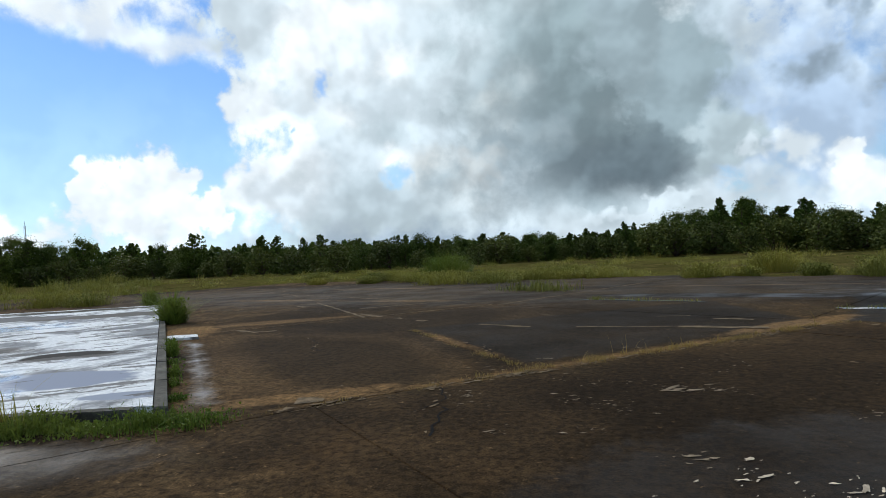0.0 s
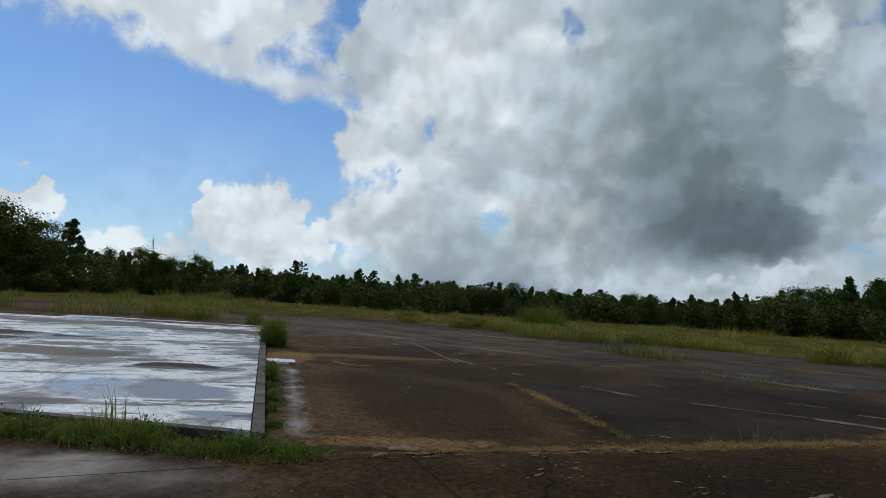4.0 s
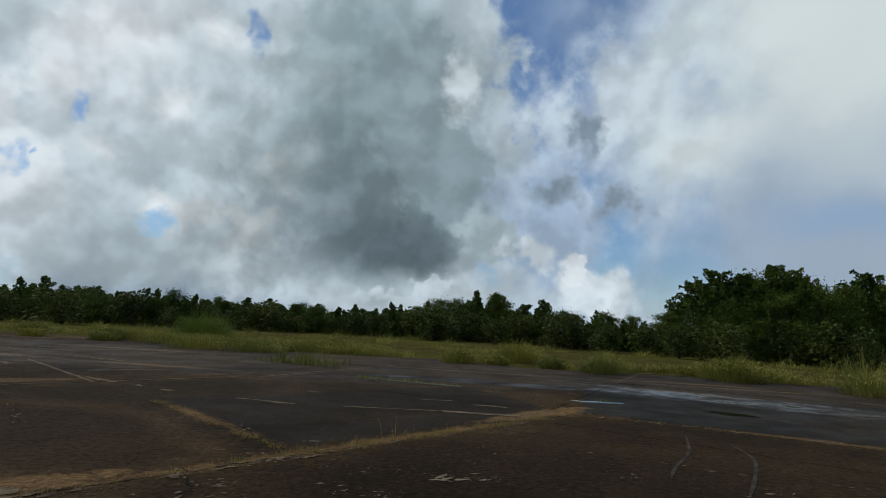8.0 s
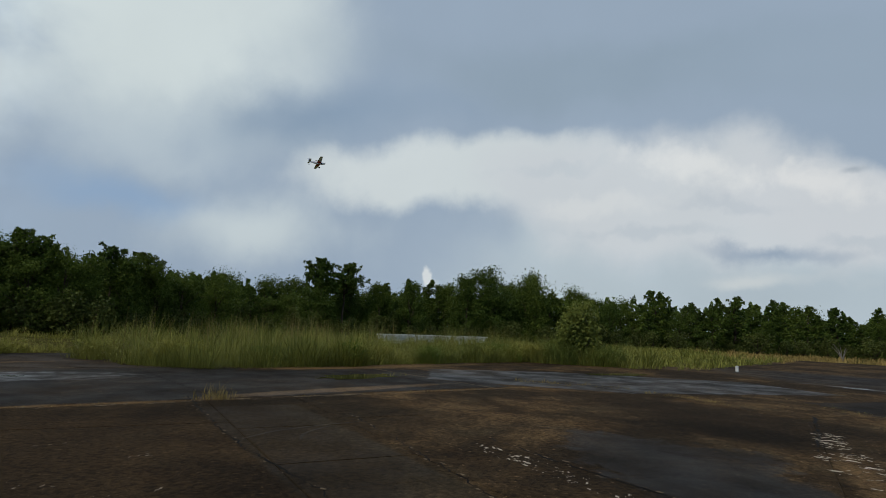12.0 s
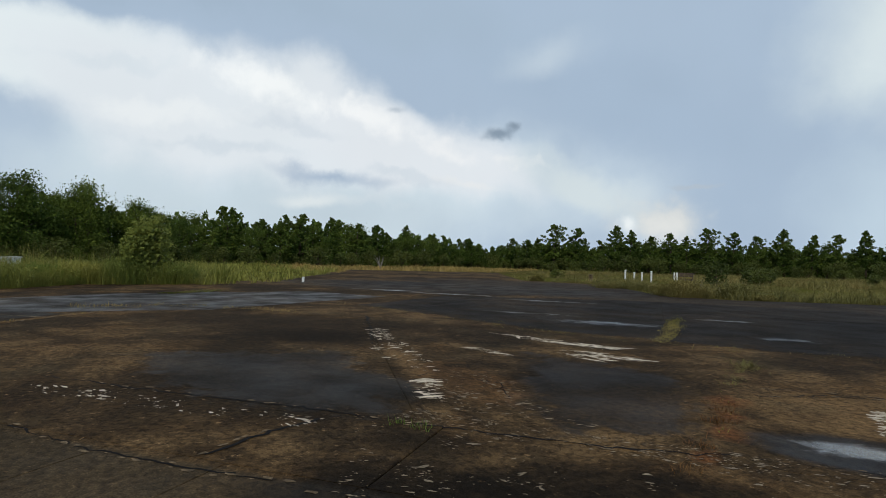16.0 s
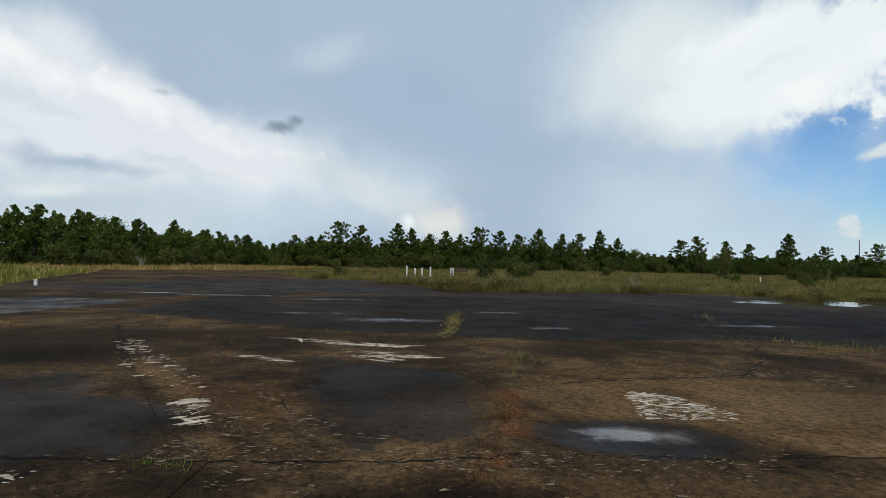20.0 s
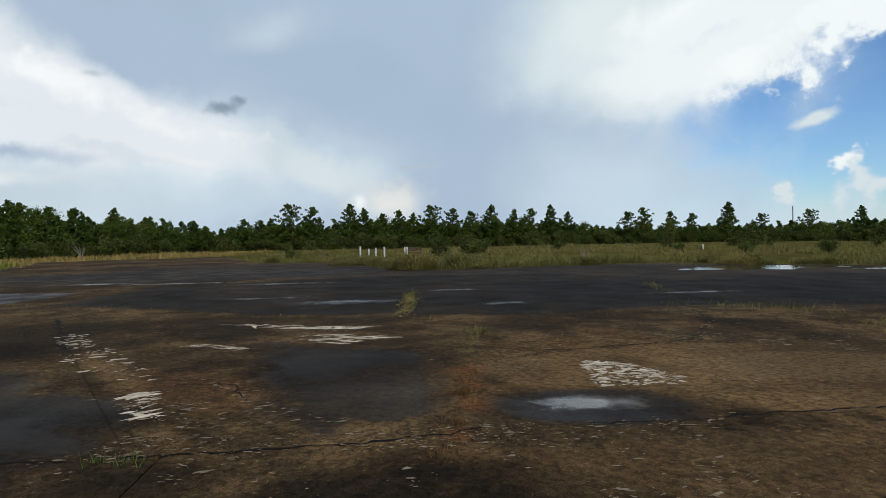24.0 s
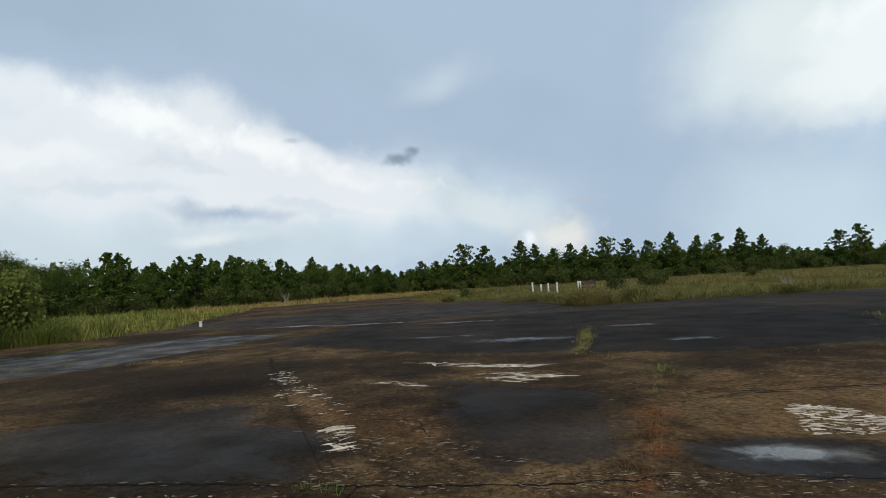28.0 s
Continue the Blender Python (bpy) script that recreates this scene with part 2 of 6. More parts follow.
for a_, e_, w_, h_ in ((-12, 25.5, 1.3, 2.4), (-26, 16, 1.2, 1.8), (-29, 12.2, 0.7, 0.7), (-19, 7.6, 2.2, 1.6)):
    cloud(a_, e_, w_, h_, None, soft=0.9, opacity=0.75, clear=True, kind="small")
cloud(16, 29.5, 8, 5.5, None, turn=-10, soft=0.7, clear=True, kind="great")
cloud(13.5, 22.5, 2.0, 3, None, turn=10, soft=0.8, opacity=0.8, clear=True)
cloud(12.5, 19.0, 3.6, 4.2, (0.62, 0.70, 0.77), soft=0.9, opacity=0.75)
cloud(17.5, 19.5, 4.5, 5.5, (0.80, 0.87, 0.91), soft=0.9, opacity=0.85)
cloud(4.5, 20, 5.4, 8.5, (0.345, 0.42, 0.45), soft=0.30, rough=0.4, opacity=0.85, kind="puff")          # its firm grey flank
cloud(9.0, 13.2, 4.6, 5.2, (0.31, 0.385, 0.415), soft=0.30, rough=0.4, opacity=0.85, kind="puff")
cloud(1.5, 8.2, 10, 2.6, (0.165, 0.21, 0.235), soft=0.7, rough=0.4, opacity=0.7, kind="soft")
# broken cloud beside it
cloud(8.4, 23, 3.0, 4.2, (0.80, 0.86, 0.88), soft=0.7, kind="small")
cloud(18, 9, 9, 12, (0.50, 0.61, 0.76), soft=0.7, opacity=0.95, kind="great")
cloud(11.5, 8, 3.5, 4.5, PALE, soft=0.6)
cloud(15.8, 7.2, 2.2, 3.0, (0.80, 0.86, 0.90), soft=0.7)
cloud(13.2, 7.6, 1.0, 1.4, WHITE, soft=0.9, kind="small")
cloud(22.5, 4.2, 5.0, 3.8, (0.84, 0.89, 0.92), turn=-24, soft=0.6)
cloud(20.5, 5.6, 1.4, 1.6, BRIGHT, soft=0.4, kind="small")
cloud(15, 3.0, 10, 2.0, WHITE, soft=0.8, opacity=0.7)
# high veil and the grey-blue band over the grove
cloud(43, 28, 29, 17, (0.84, 0.92, 0.94), turn=-8, soft=0.8, rough=0.3, kind="veil")
cloud(27.5, 16, 10, 12, (0.88, 0.95, 0.96), soft=0.9, rough=0.3, kind="veil")
cloud(24, 21, 6.5, 9, (0.82, 0.89, 0.92), soft=0.9, rough=0.4, opacity=0.85, kind="soft")
cloud(21.2, 18.2, 1.9, 4.2, (0.30, 0.37, 0.44), turn=12, soft=0.9, opacity=1.0)
cloud(18, 13.6, 4.2, 2.8, (0.30, 0.37, 0.44), soft=0.9, opacity=1.0)
cloud(24.8, 12.0, 2.8, 2.2, (0.32, 0.39, 0.46), soft=0.9, opacity=1.0)
cloud(62, 19.5, 22, 4.6, (0.34, 0.45, 0.60), turn=8, soft=1.0, rough=0.3, kind="veil")
cloud(88, 24, 34, 4.5, (0.38, 0.48, 0.60), turn=-2, soft=0.9, rough=0.3, kind="veil")
cloud(43, 10, 10, 3.0, (0.33, 0.50, 0.76), soft=1.0, rough=0.3, opacity=0.6, kind="veil")
cloud(54, 8.0, 12, 5.0, (0.72, 0.80, 0.85), soft=0.9, rough=0.3, kind="veil")
# the long white bank sinking towards the clearing
cloud(98, 5, 38, 6.5, (0.56, 0.66, 0.76), soft=0.9, rough=0.3, kind="veil")
cloud(102, 6, 46, 10, (0.68, 0.77, 0.84), soft=0.8, rough=0.3, opacity=0.9, kind="veil")
cloud(74, 14.6, 19, 4.4, (0.82, 0.88, 0.91), turn=6, soft=0.5, rough=0.3, kind="veil")
cloud(94, 12.4, 22, 6.8, (0.79, 0.83, 0.88), turn=-5, soft=0.5, rough=0.3, kind="veil")
cloud(111, 10.0, 15, 5.4, (0.80, 0.83, 0.88), turn=-16, soft=0.55, rough=0.3, kind="veil")
for a_, e_, w_, h_, g_, c_, o_ in ((97, 15.0, 9, 2.2, -6, (0.97, 0.98, 0.99), 0.9), (106, 13.6, 6, 2.0, -14, (0.97, 0.97, 0.98), 0.9), (114, 10.6, 5, 1.3, -18, (0.92, 0.92, 0.94), 0.8), (88, 12.5, 8, 1.6, 0, (0.90, 0.92, 0.94), 0.7),
                                   (100, 11.6, 8, 0.9, -6, (0.64, 0.70, 0.78), 0.5), (92, 9.4, 9, 1.0, -2, (0.62, 0.69, 0.77), 0.5), (110, 8.0, 6, 0.8, -4, (0.62, 0.69, 0.77), 0.5), (84, 15.6, 7, 1.0, 4, (0.68, 0.75, 0.82), 0.5),
                                   (116, 7.6, 5, 0.7, -10, (0.86, 0.86, 0.87), 0.6), (121, 9.2, 4, 0.6, -16, (0.90, 0.90, 0.91), 0.6), (105, 5.2, 6, 0.8, 0, (0.84, 0.87, 0.90), 0.6)):
    cloud(a_, e_, w_, h_, c_, turn=g_, soft=0.9, rough=0.6, opacity=o_, kind="soft")
cloud(126, 7.4, 9, 3.2, WHITE, turn=-14, soft=0.8, rough=0.3, kind="veil")
cloud(92, 4.0, 30, 5.5, (0.58, 0.67, 0.74), turn=-4, soft=1.0, rough=0.2, opacity=0.75, kind="veil")
cloud(104, 4.0, 16, 4.5, (0.54, 0.63, 0.71), soft=1.0, rough=0.2, opacity=0.7, kind="soft")
cloud(71.5, 4.8, 0.7, 1.4, BRIGHT, soft=0.5, opacity=0.9, kind="plain")
cloud(72.2, 4.0, 0.7, 0.8, WHITE, soft=0.8, opacity=0.8, kind="plain")
cloud(100, 6.2, 6, 1.3, (0.80, 0.84, 0.86), soft=0.9, opacity=0.8, kind="veil")
cloud(102, 8.2, 8, 1.0, BLUEGREY, turn=-3, soft=1.0, opacity=0.75, kind="veil")
cloud(131, 15.5, 22, 5.6, (0.40, 0.50, 0.64), turn=-22, soft=0.8, rough=0.25, kind="veil")
cloud(112, 22.5, 24, 4, (0.41, 0.51, 0.64), soft=1.0, rough=0.3, kind="veil")
cloud(124, 20, 7.5, 3.0, (0.62, 0.70, 0.78), turn=5, soft=1.0, opacity=0.6, kind="veil")
cloud(119.3, 12.1, 2.3, 0.8, (0.27, 0.34, 0.43), turn=8, soft=0.9, kind="plain")
cloud(120.5, 12.8, 1.1, 0.7, (0.27, 0.34, 0.43), soft=0.9, kind="plain")
cloud(108.8, 14.2, 1.3, 0.5, (0.50, 0.56, 0.64), soft=0.9, opacity=0.8, kind="plain")
cloud(134.3, 4.4, 5, 3.0, (0.72, 0.73, 0.73), soft=0.9, kind="soft")
cloud(131.4, 3.6, 1.3, 1.3, BRIGHT, soft=0.8, opacity=0.9, kind="plain")
cloud(134.0, 4.0, 3.6, 2.0, (0.82, 0.82, 0.81), soft=1.0, opacity=0.8, kind="soft")
cloud(137, 7.0, 3.0, 0.4, (0.48, 0.54, 0.62), soft=0.7, opacity=0.7, kind="plain")
# bright veil with a ragged edge against the blue
cloud(190, 5, 19, 12.5, None, soft=0.3, clear=True, kind="veil")
cloud(156, 4, 15, 8, (0.58, 0.69, 0.79), soft=0.9, rough=0.2, opacity=0.9, kind="veil")
cloud(156, 17, 15, 11, (0.76, 0.83, 0.85), turn=-10, soft=0.8, rough=0.3, kind="veil")
cloud(164, 14.5, 12, 6.6, (0.86, 0.90, 0.92), turn=14, soft=0.5, rough=0.4, kind="veil")
cloud(171, 17.0, 10, 5.0, (0.86, 0.90, 0.92), turn=22, soft=0.5, rough=0.6, kind="soft")
cloud(174, 16.0, 7, 4.0, BRIGHT, turn=24, soft=0.5, rough=0.8)
for a_, e_, w_, h_, g_, c_, o_ in ((161, 19.5, 7, 2.2, 14, (0.94, 0.96, 0.97), 0.7), (167, 14.5, 6, 1.6, 20, (0.95, 0.96, 0.97), 0.7), (158, 12.0, 6, 1.5, 6, (0.70, 0.77, 0.82), 0.5), (153, 16.0, 5, 2.0, 0, (0.70, 0.77, 0.83), 0.5), (165, 17.0, 4, 0.9, 20, (0.72, 0.79, 0.85), 0.6)):
    cloud(a_, e_, w_, h_, c_, turn=g_, soft=0.9, rough=0.7, opacity=o_, kind="soft")
cloud(168, 0.5, 26, 3.6, (0.60, 0.72, 0.84), soft=1.0, opacity=0.6, kind="veil")
cloud(172.2, 9.2, 2.0, 0.7, WHITE, turn=12, soft=0.8, kind="plain")
cloud(174.5, 5.6, 1.4, 1.5, BRIGHT, soft=0.5, kind="small")
cloud(175.2, 3.4, 2.0, 2.2, WHITE, soft=0.8)
cloud(170, 3.2, 1.2, 1.2, WHITE, soft=0.6, kind="small")
# light and shade within the banks, strongest in the heaped cloud of the north
shade = ramp(wt, fbm(wt, way, 6.0, 4.0, 0.45, 0.2), 0.30, 0.70, 0.93, 1.07)
flat = ramp(wt, az, 24.0 - SKY_MID, 40.0 - SKY_MID)
shade = op(wt, "ADD", op(wt, "MULTIPLY", shade, op(wt, "SUBTRACT", 1.0, op(wt, "MULTIPLY", flat, 0.75))), op(wt, "MULTIPLY", flat, 0.75))
cloud_col = blend(wt, 1.0, cloud_col, shade, "MULTIPLY")
toward = wt.nodes.new("ShaderNodeVectorMath")          # lit and shaded sides of the heaps: thinner cloud towards the sun is brighter
toward.operation = "ADD"
wt.links.new(way, toward.inputs[0])
toward.inputs[1].default_value = (math.sin(radians(SUN_AZ)) * 0.016, math.cos(radians(SUN_AZ)) * 0.008, 0.026)
heap = op(wt, "SUBTRACT", fbm(wt, way, 11.0, 3.0, 0.5, 0.1), fbm(wt, toward.outputs[0], 11.0, 3.0, 0.5, 0.1))
heap = op(wt, "MULTIPLY", ramp(wt, heap, -0.14, 0.14, -0.15, 0.13), op(wt, "SUBTRACT", 1.0, flat))
cloud_col = blend(wt, 1.0, cloud_col, op(wt, "ADD", 1.0, heap), "MULTIPLY")
cloud_col = blend(wt, flat, cloud_col, blend(wt, 1.0, cloud_col, (0.97, 0.995, 0.99), "MULTIPLY"))
cloud_col = blend(wt, op(wt, "SUBTRACT", 1.0, flat), cloud_col, blend(wt, 1.0, cloud_col, (0.93, 0.995, 1.045), "MULTIPLY"))   # cooler light in the north
bg_sky, bg_cloud = wt.nodes.new("ShaderNodeBackground"), wt.nodes.new("ShaderNodeBackground")
wt.links.new(blend(wt, 1.0, sky.outputs[0], (0.72, 0.90, 1.08), "MULTIPLY"), bg_sky.inputs[0])
bg_sky.inputs[1].default_value = 0.11
wt.links.new(cloud_col, bg_cloud.inputs[0])
bg_cloud.inputs[1].default_value = 1.0
mixed, wout = wt.nodes.new("ShaderNodeMixShader"), wt.nodes.new("ShaderNodeOutputWorld")
wt.links.new(cloud_alpha, mixed.inputs[0])
wt.links.new(bg_sky.outputs[0], mixed.inputs[1])
wt.links.new(bg_cloud.outputs[0], mixed.inputs[2])
wt.links.new(mixed.outputs[0], wout.inputs[0])

sun_data = bpy.data.lights.new("sun", "SUN")
sun_data.energy, sun_data.angle, sun_data.color = 2.0, radians(2.0), (1.0, 0.93, 0.82)
sun = new("sun", sun_data)
sa_, ce_ = radians(SUN_AZ), math.cos(radians(SUN_EL))
sun.matrix_world = look((math.sin(sa_) * ce_ * 50, math.cos(sa_) * ce_ * 50, math.sin(radians(SUN_EL)) * 50), (0, 0, 0))

# ======================= materials =======================


def material(name):
    m = bpy.data.materials.new(name)
    m.use_nodes = True
    t = m.node_tree
    return m, t, t.nodes["Principled BSDF"]


def setin(t, bsdf, name, v):
    if isinstance(v, (int, float)):
        bsdf.inputs[name].default_value = v
    elif isinstance(v, tuple):
        bsdf.inputs[name].default_value = (*v, 1.0)
    else:
        t.links.new(v, bsdf.inputs[name])


def bump(t, bsdf, height, strength, distance):
    b = t.nodes.new("ShaderNodeBump")
    b.inputs["Strength"].default_value, b.inputs["Distance"].default_value = strength, distance
    t.links.new(height, b.inputs["Height"])
    t.links.new(b.outputs[0], bsdf.inputs["Normal"])


def place(t):
    """Position in the world, and its x and y."""
    gm = t.nodes.new("ShaderNodeNewGeometry")
    s = t.nodes.new("ShaderNodeSeparateXYZ")
    t.links.new(gm.outputs["Position"], s.inputs[0])
    return gm.outputs["Position"], s.outputs[0], s.outputs[1]


def object_random(t):
    return t.nodes.new("ShaderNodeObjectInfo").outputs["Random"]


def leaf_material(name, dark, light, tip=None, through_light=0.25, rough=0.6, patch=1.0):
    """Foliage: each leaf or blade has a tone of its own, and light shines through a little."""
    m, t, b = material(name)
    gm = t.nodes.new("ShaderNodeNewGeometry")
    col = blend(t, gm.outputs["Random Per Island"], dark, light)
    big = fbm(t, gm.outputs["Position"], 0.35, 3.0)
    col = blend(t, ramp(t, big, 0.35, 0.7, 0.0, patch), col, blend(t, 0.5, light, tip or light))
    col = blend(t, object_random(t), col, blend(t, 1.0, col, (0.62, 0.70, 0.76), "MULTIPLY"))
    setin(t, b, "Base Color", col)
    setin(t, b, "Roughness", rough)
    setin(t, b, "Specular IOR Level", 0.1)
    tr = t.nodes.new("ShaderNodeBsdfTranslucent")
    t.links.new(col, tr.inputs[0])
    mx = t.nodes.new("ShaderNodeMixShader")
    mx.inputs[0].default_value = through_light
    t.links.new(b.outputs[0], mx.inputs[1])
    t.links.new(tr.outputs[0], mx.inputs[2])
    t.links.new(mx.outputs[0], t.nodes["Material Output"].inputs[0])
    return m


def plain_material(name, colour, rough=0.7, vary=0.25, scale=6.0, metal=0.0, relief=0.3):
    """A surface with mottling at two scales and a fine relief."""
    m, t, b = material(name)
    pos, _, _ = place(t)
    a, c = fbm(t, pos, scale, 6.0), fbm(t, pos, scale * 9, 4.0)
    k = ramp(t, a, 0.3, 0.7, 1.0 - vary, 1.0 + vary * 0.6)
    k = op(t, "MULTIPLY", k, ramp(t, c, 0.25, 0.75, 1.0 - vary * 0.5, 1.0 + vary * 0.4))
    setin(t, b, "Base Color", blend(t, 1.0, colour, k, "MULTIPLY"))
    setin(t, b, "Roughness", rough)
    setin(t, b, "Metallic", metal)
    setin(t, b, "Specular IOR Level", 0.15 if rough > 0.75 else 0.4)
    bump(t, b, c, relief, 0.01)
    return m


P_AX, Q_AX = (0.72, -0.69), (0.69, 0.72)           # the apron's two joint directions


def concrete_material():
    """Old apron concrete: brown-grey, blackened by algae, with rust, bleached scabs and damp hollows."""
    m, t, b = material("weathered_concrete")
    pos, x, y = place(t)
    wide, mid = fbm(t, pos, 0.22, 5.0, 0.6, 0.4), fbm(t, pos, 1.3, 7.0, 0.62, 0.3)
    grain, edge = fbm(t, pos, 70.0, 5.0, 0.75), fbm(t, pos, 2.6, 8.0, 0.62, 0.4)
    blot = fbm(t, pos, 4.2, 8.0, 0.66, 0.5)
    col = blend(t, ramp(t, mid, 0.30, 0.70), (0.020, 0.0145, 0.0088), (0.098, 0.0725, 0.044))
    hue = fbm(t, pos, 0.75, 6.0, 0.6, 0.6)
    col = blend(t, ramp(t, hue, 0.50, 0.66, 0.0, 0.30), col, (0.098, 0.062, 0.030))
    col = blend(t, ramp(t, hue, 0.36, 0.46, 0.5, 0.0), col, (0.052, 0.046, 0.032))
    col = blend(t, ramp(t, blot, 0.50, 0.60, 0.0, 0.5), col, (0.018, 0.0145, 0.011))
    col = blend(t, ramp(t, wide, 0.45, 0.60, 0.0, 0.7), col, (0.015, 0.0125, 0.010))
    scour = fbm(t, pos, 13.0, 8.0, 0.72, 0.3)
    col = blend(t, ramp(t, scour, 0.54, 0.62, 0.0, 0.4), col, (0.016, 0.013, 0.010))
    col = blend(t, op(t, "MULTIPLY", object_random(t), 0.3), col, (0.040, 0.031, 0.022))
    # bleached scabs and lichen specks
    speck = fbm(t, pos, 9.0, 9.0, 0.74)
    col = blend(t, ramp(t, speck, 0.595, 0.645, 0.0, 0.55), col, (0.25, 0.19, 0.125))
    # fine map cracking
    vor = t.nodes.new("ShaderNodeTexVoronoi")
    vor.feature = "DISTANCE_TO_EDGE"
    vor.inputs["Scale"].default_value = 2.3
    wob = t.nodes.new("ShaderNodeVectorMath")
    wob.operation = "MULTIPLY_ADD"
    ncol = t.nodes.new("ShaderNodeTexNoise")
    ncol.inputs["Scale"].default_value, ncol.inputs["Detail"].default_value = 3.5, 5.0
    t.links.new(pos, ncol.inputs["Vector"])
    t.links.new(ncol.outputs[1], wob.inputs[0])
    wob.inputs[1].default_value = (0.5, 0.5, 0.0)
    t.links.new(pos, wob.inputs[2])
    t.links.new(wob.outputs[0], vor.inputs["Vector"])
    fine_crack = op(t, "MULTIPLY", ramp(t, vor.outputs[0], 0.0, 0.018, 1.0, 0.0), ramp(t, mid, 0.45, 0.6, 0.0, 0.6))
    col = blend(t, fine_crack, col, (0.012, 0.010, 0.008))
    wet = None
    film = op(t, "MULTIPLY", ramp(t, blot, 0.38, 0.62, 1.0, 0.82), ramp(t, hue, 0.40, 0.66, 1.0, 0.88))

    def lay(cx, cy, w, h, colour, turn=46.2, soft=0.4, rough=0.9, amount=0.85, damp=0.0):
        nonlocal col, wet
        k = ellipse(t, x, y, edge, cx, cy, w, h, turn, soft, rough)
        if colour is not None:
            col = blend(t, op(t, "MULTIPLY", k, amount), col, colour)
        if damp:
            d = op(t, "MULTIPLY", k, damp)
            wet = d if wet is None else op(t, "MAXIMUM", wet, d)

    def field(pts, colour, amount=0.85, damp=0.0, soft=0.35, rough=0.5):
        """A stain that fills a convex patch and stops at its edges, as at a joint."""
        nonlocal col, wet
        mx, my = sum(p[0] for p in pts) / len(pts), sum(p[1] for p in pts) / len(pts)
        m = None
        for (x1, y1), (x2, y2) in zip(pts, pts[1:] + pts[:1]):
            n = Vector((y1 - y2, x2 - x1)).normalized()
            n = n if n.x * (mx - x1) + n.y * (my - y1) > 0 else -n
            d = t.nodes.new("ShaderNodeVectorMath")
            d.operation = "DOT_PRODUCT"
            t.links.new(pos, d.inputs[0])
            d.inputs[1].default_value = (n.x, n.y, 0.0)
            e = op(t, "SUBTRACT", d.outputs["Value"], n.x * x1 + n.y * y1)
            m = e if m is None else op(t, "MINIMUM", m, e)
        k = ramp(t, op(t, "ADD", m, op(t, "MULTIPLY", op(t, "SUBTRACT", edge, 0.5), rough * 2.0)), 0.0, soft)
        col = blend(t, op(t, "MULTIPLY", op(t, "MULTIPLY", k, amount), film), col, colour)
        if damp:
            d = op(t, "MULTIPLY", k, damp)
            wet = d if wet is None else op(t, "MAXIMUM", wet, d)
    black, slate, rust, tan, sky_sheen = (0.0075, 0.0066, 0.0058), (0.0125, 0.0120, 0.0118), (0.105, 0.045, 0.021), (0.17, 0.12, 0.07), (0.20, 0.19, 0.18)
    lay(2, -22.4, 14, 6.0, black, amount=0.95, damp=0.12, soft=0.25, rough=0.5)
    lay(30, -14, 14, 7.0, black, amount=0.75, damp=0.2)
    lay(21, -24.5, 26, 9.0, (0.021, 0.018, 0.0155), turn=18, amount=0.88, damp=0.12, soft=0.3)
    lay(10.4, -0.6, 2.6, 1.3, black, turn=10, amount=0.75, soft=0.7)
    for cx, cy, w, h, wetter in ((12.4, -10.2, 2.2, 0.9, 0.8), (8.8, -12.1, 0.9, 0.45, 1.3), (12.3, -14.4, 1.2, 0.35, 1.2), (15.5, -9.4, 1.8, 0.4, 0.8), (20.0, -13.0, 2.6, 0.5, 0.9), (5.6, -17.4, 1.8, 0.4, 0.9), (24.0, -11.0, 3.0, 0.5, 1.0), (27.0, -9.0, 3.0, 0.6, 1.0)):
        lay(cx, cy, w, h, None, damp=wetter, soft=1.0, rough=2.2)
    lay(7.2, -1.9, 1.2, 0.7, slate, turn=20, damp=0.2)
    lay(3.9, -1.2, 1.0, 0.6, black, amount=0.8)
    lay(2.9, -2.6, 1.7, 0.9, black, amount=0.8)
    lay(2.0, -8.0, 5.0, 2.4, (0.125, 0.088, 0.050), turn=40, amount=0.3, rough=1.4)
    lay(1.5, -4.6, 2.2, 0.9, (0.115, 0.082, 0.048), turn=46, amount=0.3, rough=1.4)
    lay(0.5, 9.5, 13.0, 7.5, (0.022, 0.017, 0.011), turn=-10, amount=0.42, soft=0.6)
    lay(-4.0, 22.0, 24.0, 7.5, (0.029, 0.024, 0.019), turn=-8, amount=0.78, damp=0.2, soft=0.5)
    lay(13.0, 17.5, 8.0, 5.0, (0.022, 0.018, 0.015), turn=-30, amount=0.85, damp=0.2, soft=0.4)
    for cx, cy, w, h in ((-9.0, 24.5, 5.0, 0.35), (-2.0, 22.6, 4.0, 0.25), (4.5, 19.8, 4.5, 0.25), (10.5, 18.6, 3.5, 0.3), (12.0, 17.2, 4.0, 0.25), (-12.0, 20.0, 4.0, 0.5), (-6.5, 18.2, 3.5, 0.35), (1.5, 15.0, 3.0, 0.2)):
        lay(cx, cy, w, h, (0.12, 0.092, 0.06), turn=-16, amount=0.7, soft=0.8, rough=1.5)
    lay(-1.5, 13.0, 8.5, 4.0, (0.030, 0.025, 0.021), turn=38, amount=0.7)           # dark panels of the apron
    lay(-6.0, 8.9, 2.4, 1.5, (0.030, 0.024, 0.019), turn=38, amount=0.75)
    lay(9.0, 14.6, 6.5, 1.9, None, turn=-38, damp=0.9, soft=0.8, rough=1.0)
    field([(21.59, 7.11), (24.68, 2.60), (26.26, -4.75), (22.64, -7.35), (17.62, -0.49), (17.30, 5.74)], (0.014, 0.0135, 0.0135), 0.9, 0.5, 0.2, 0.35)      # wet slate strip
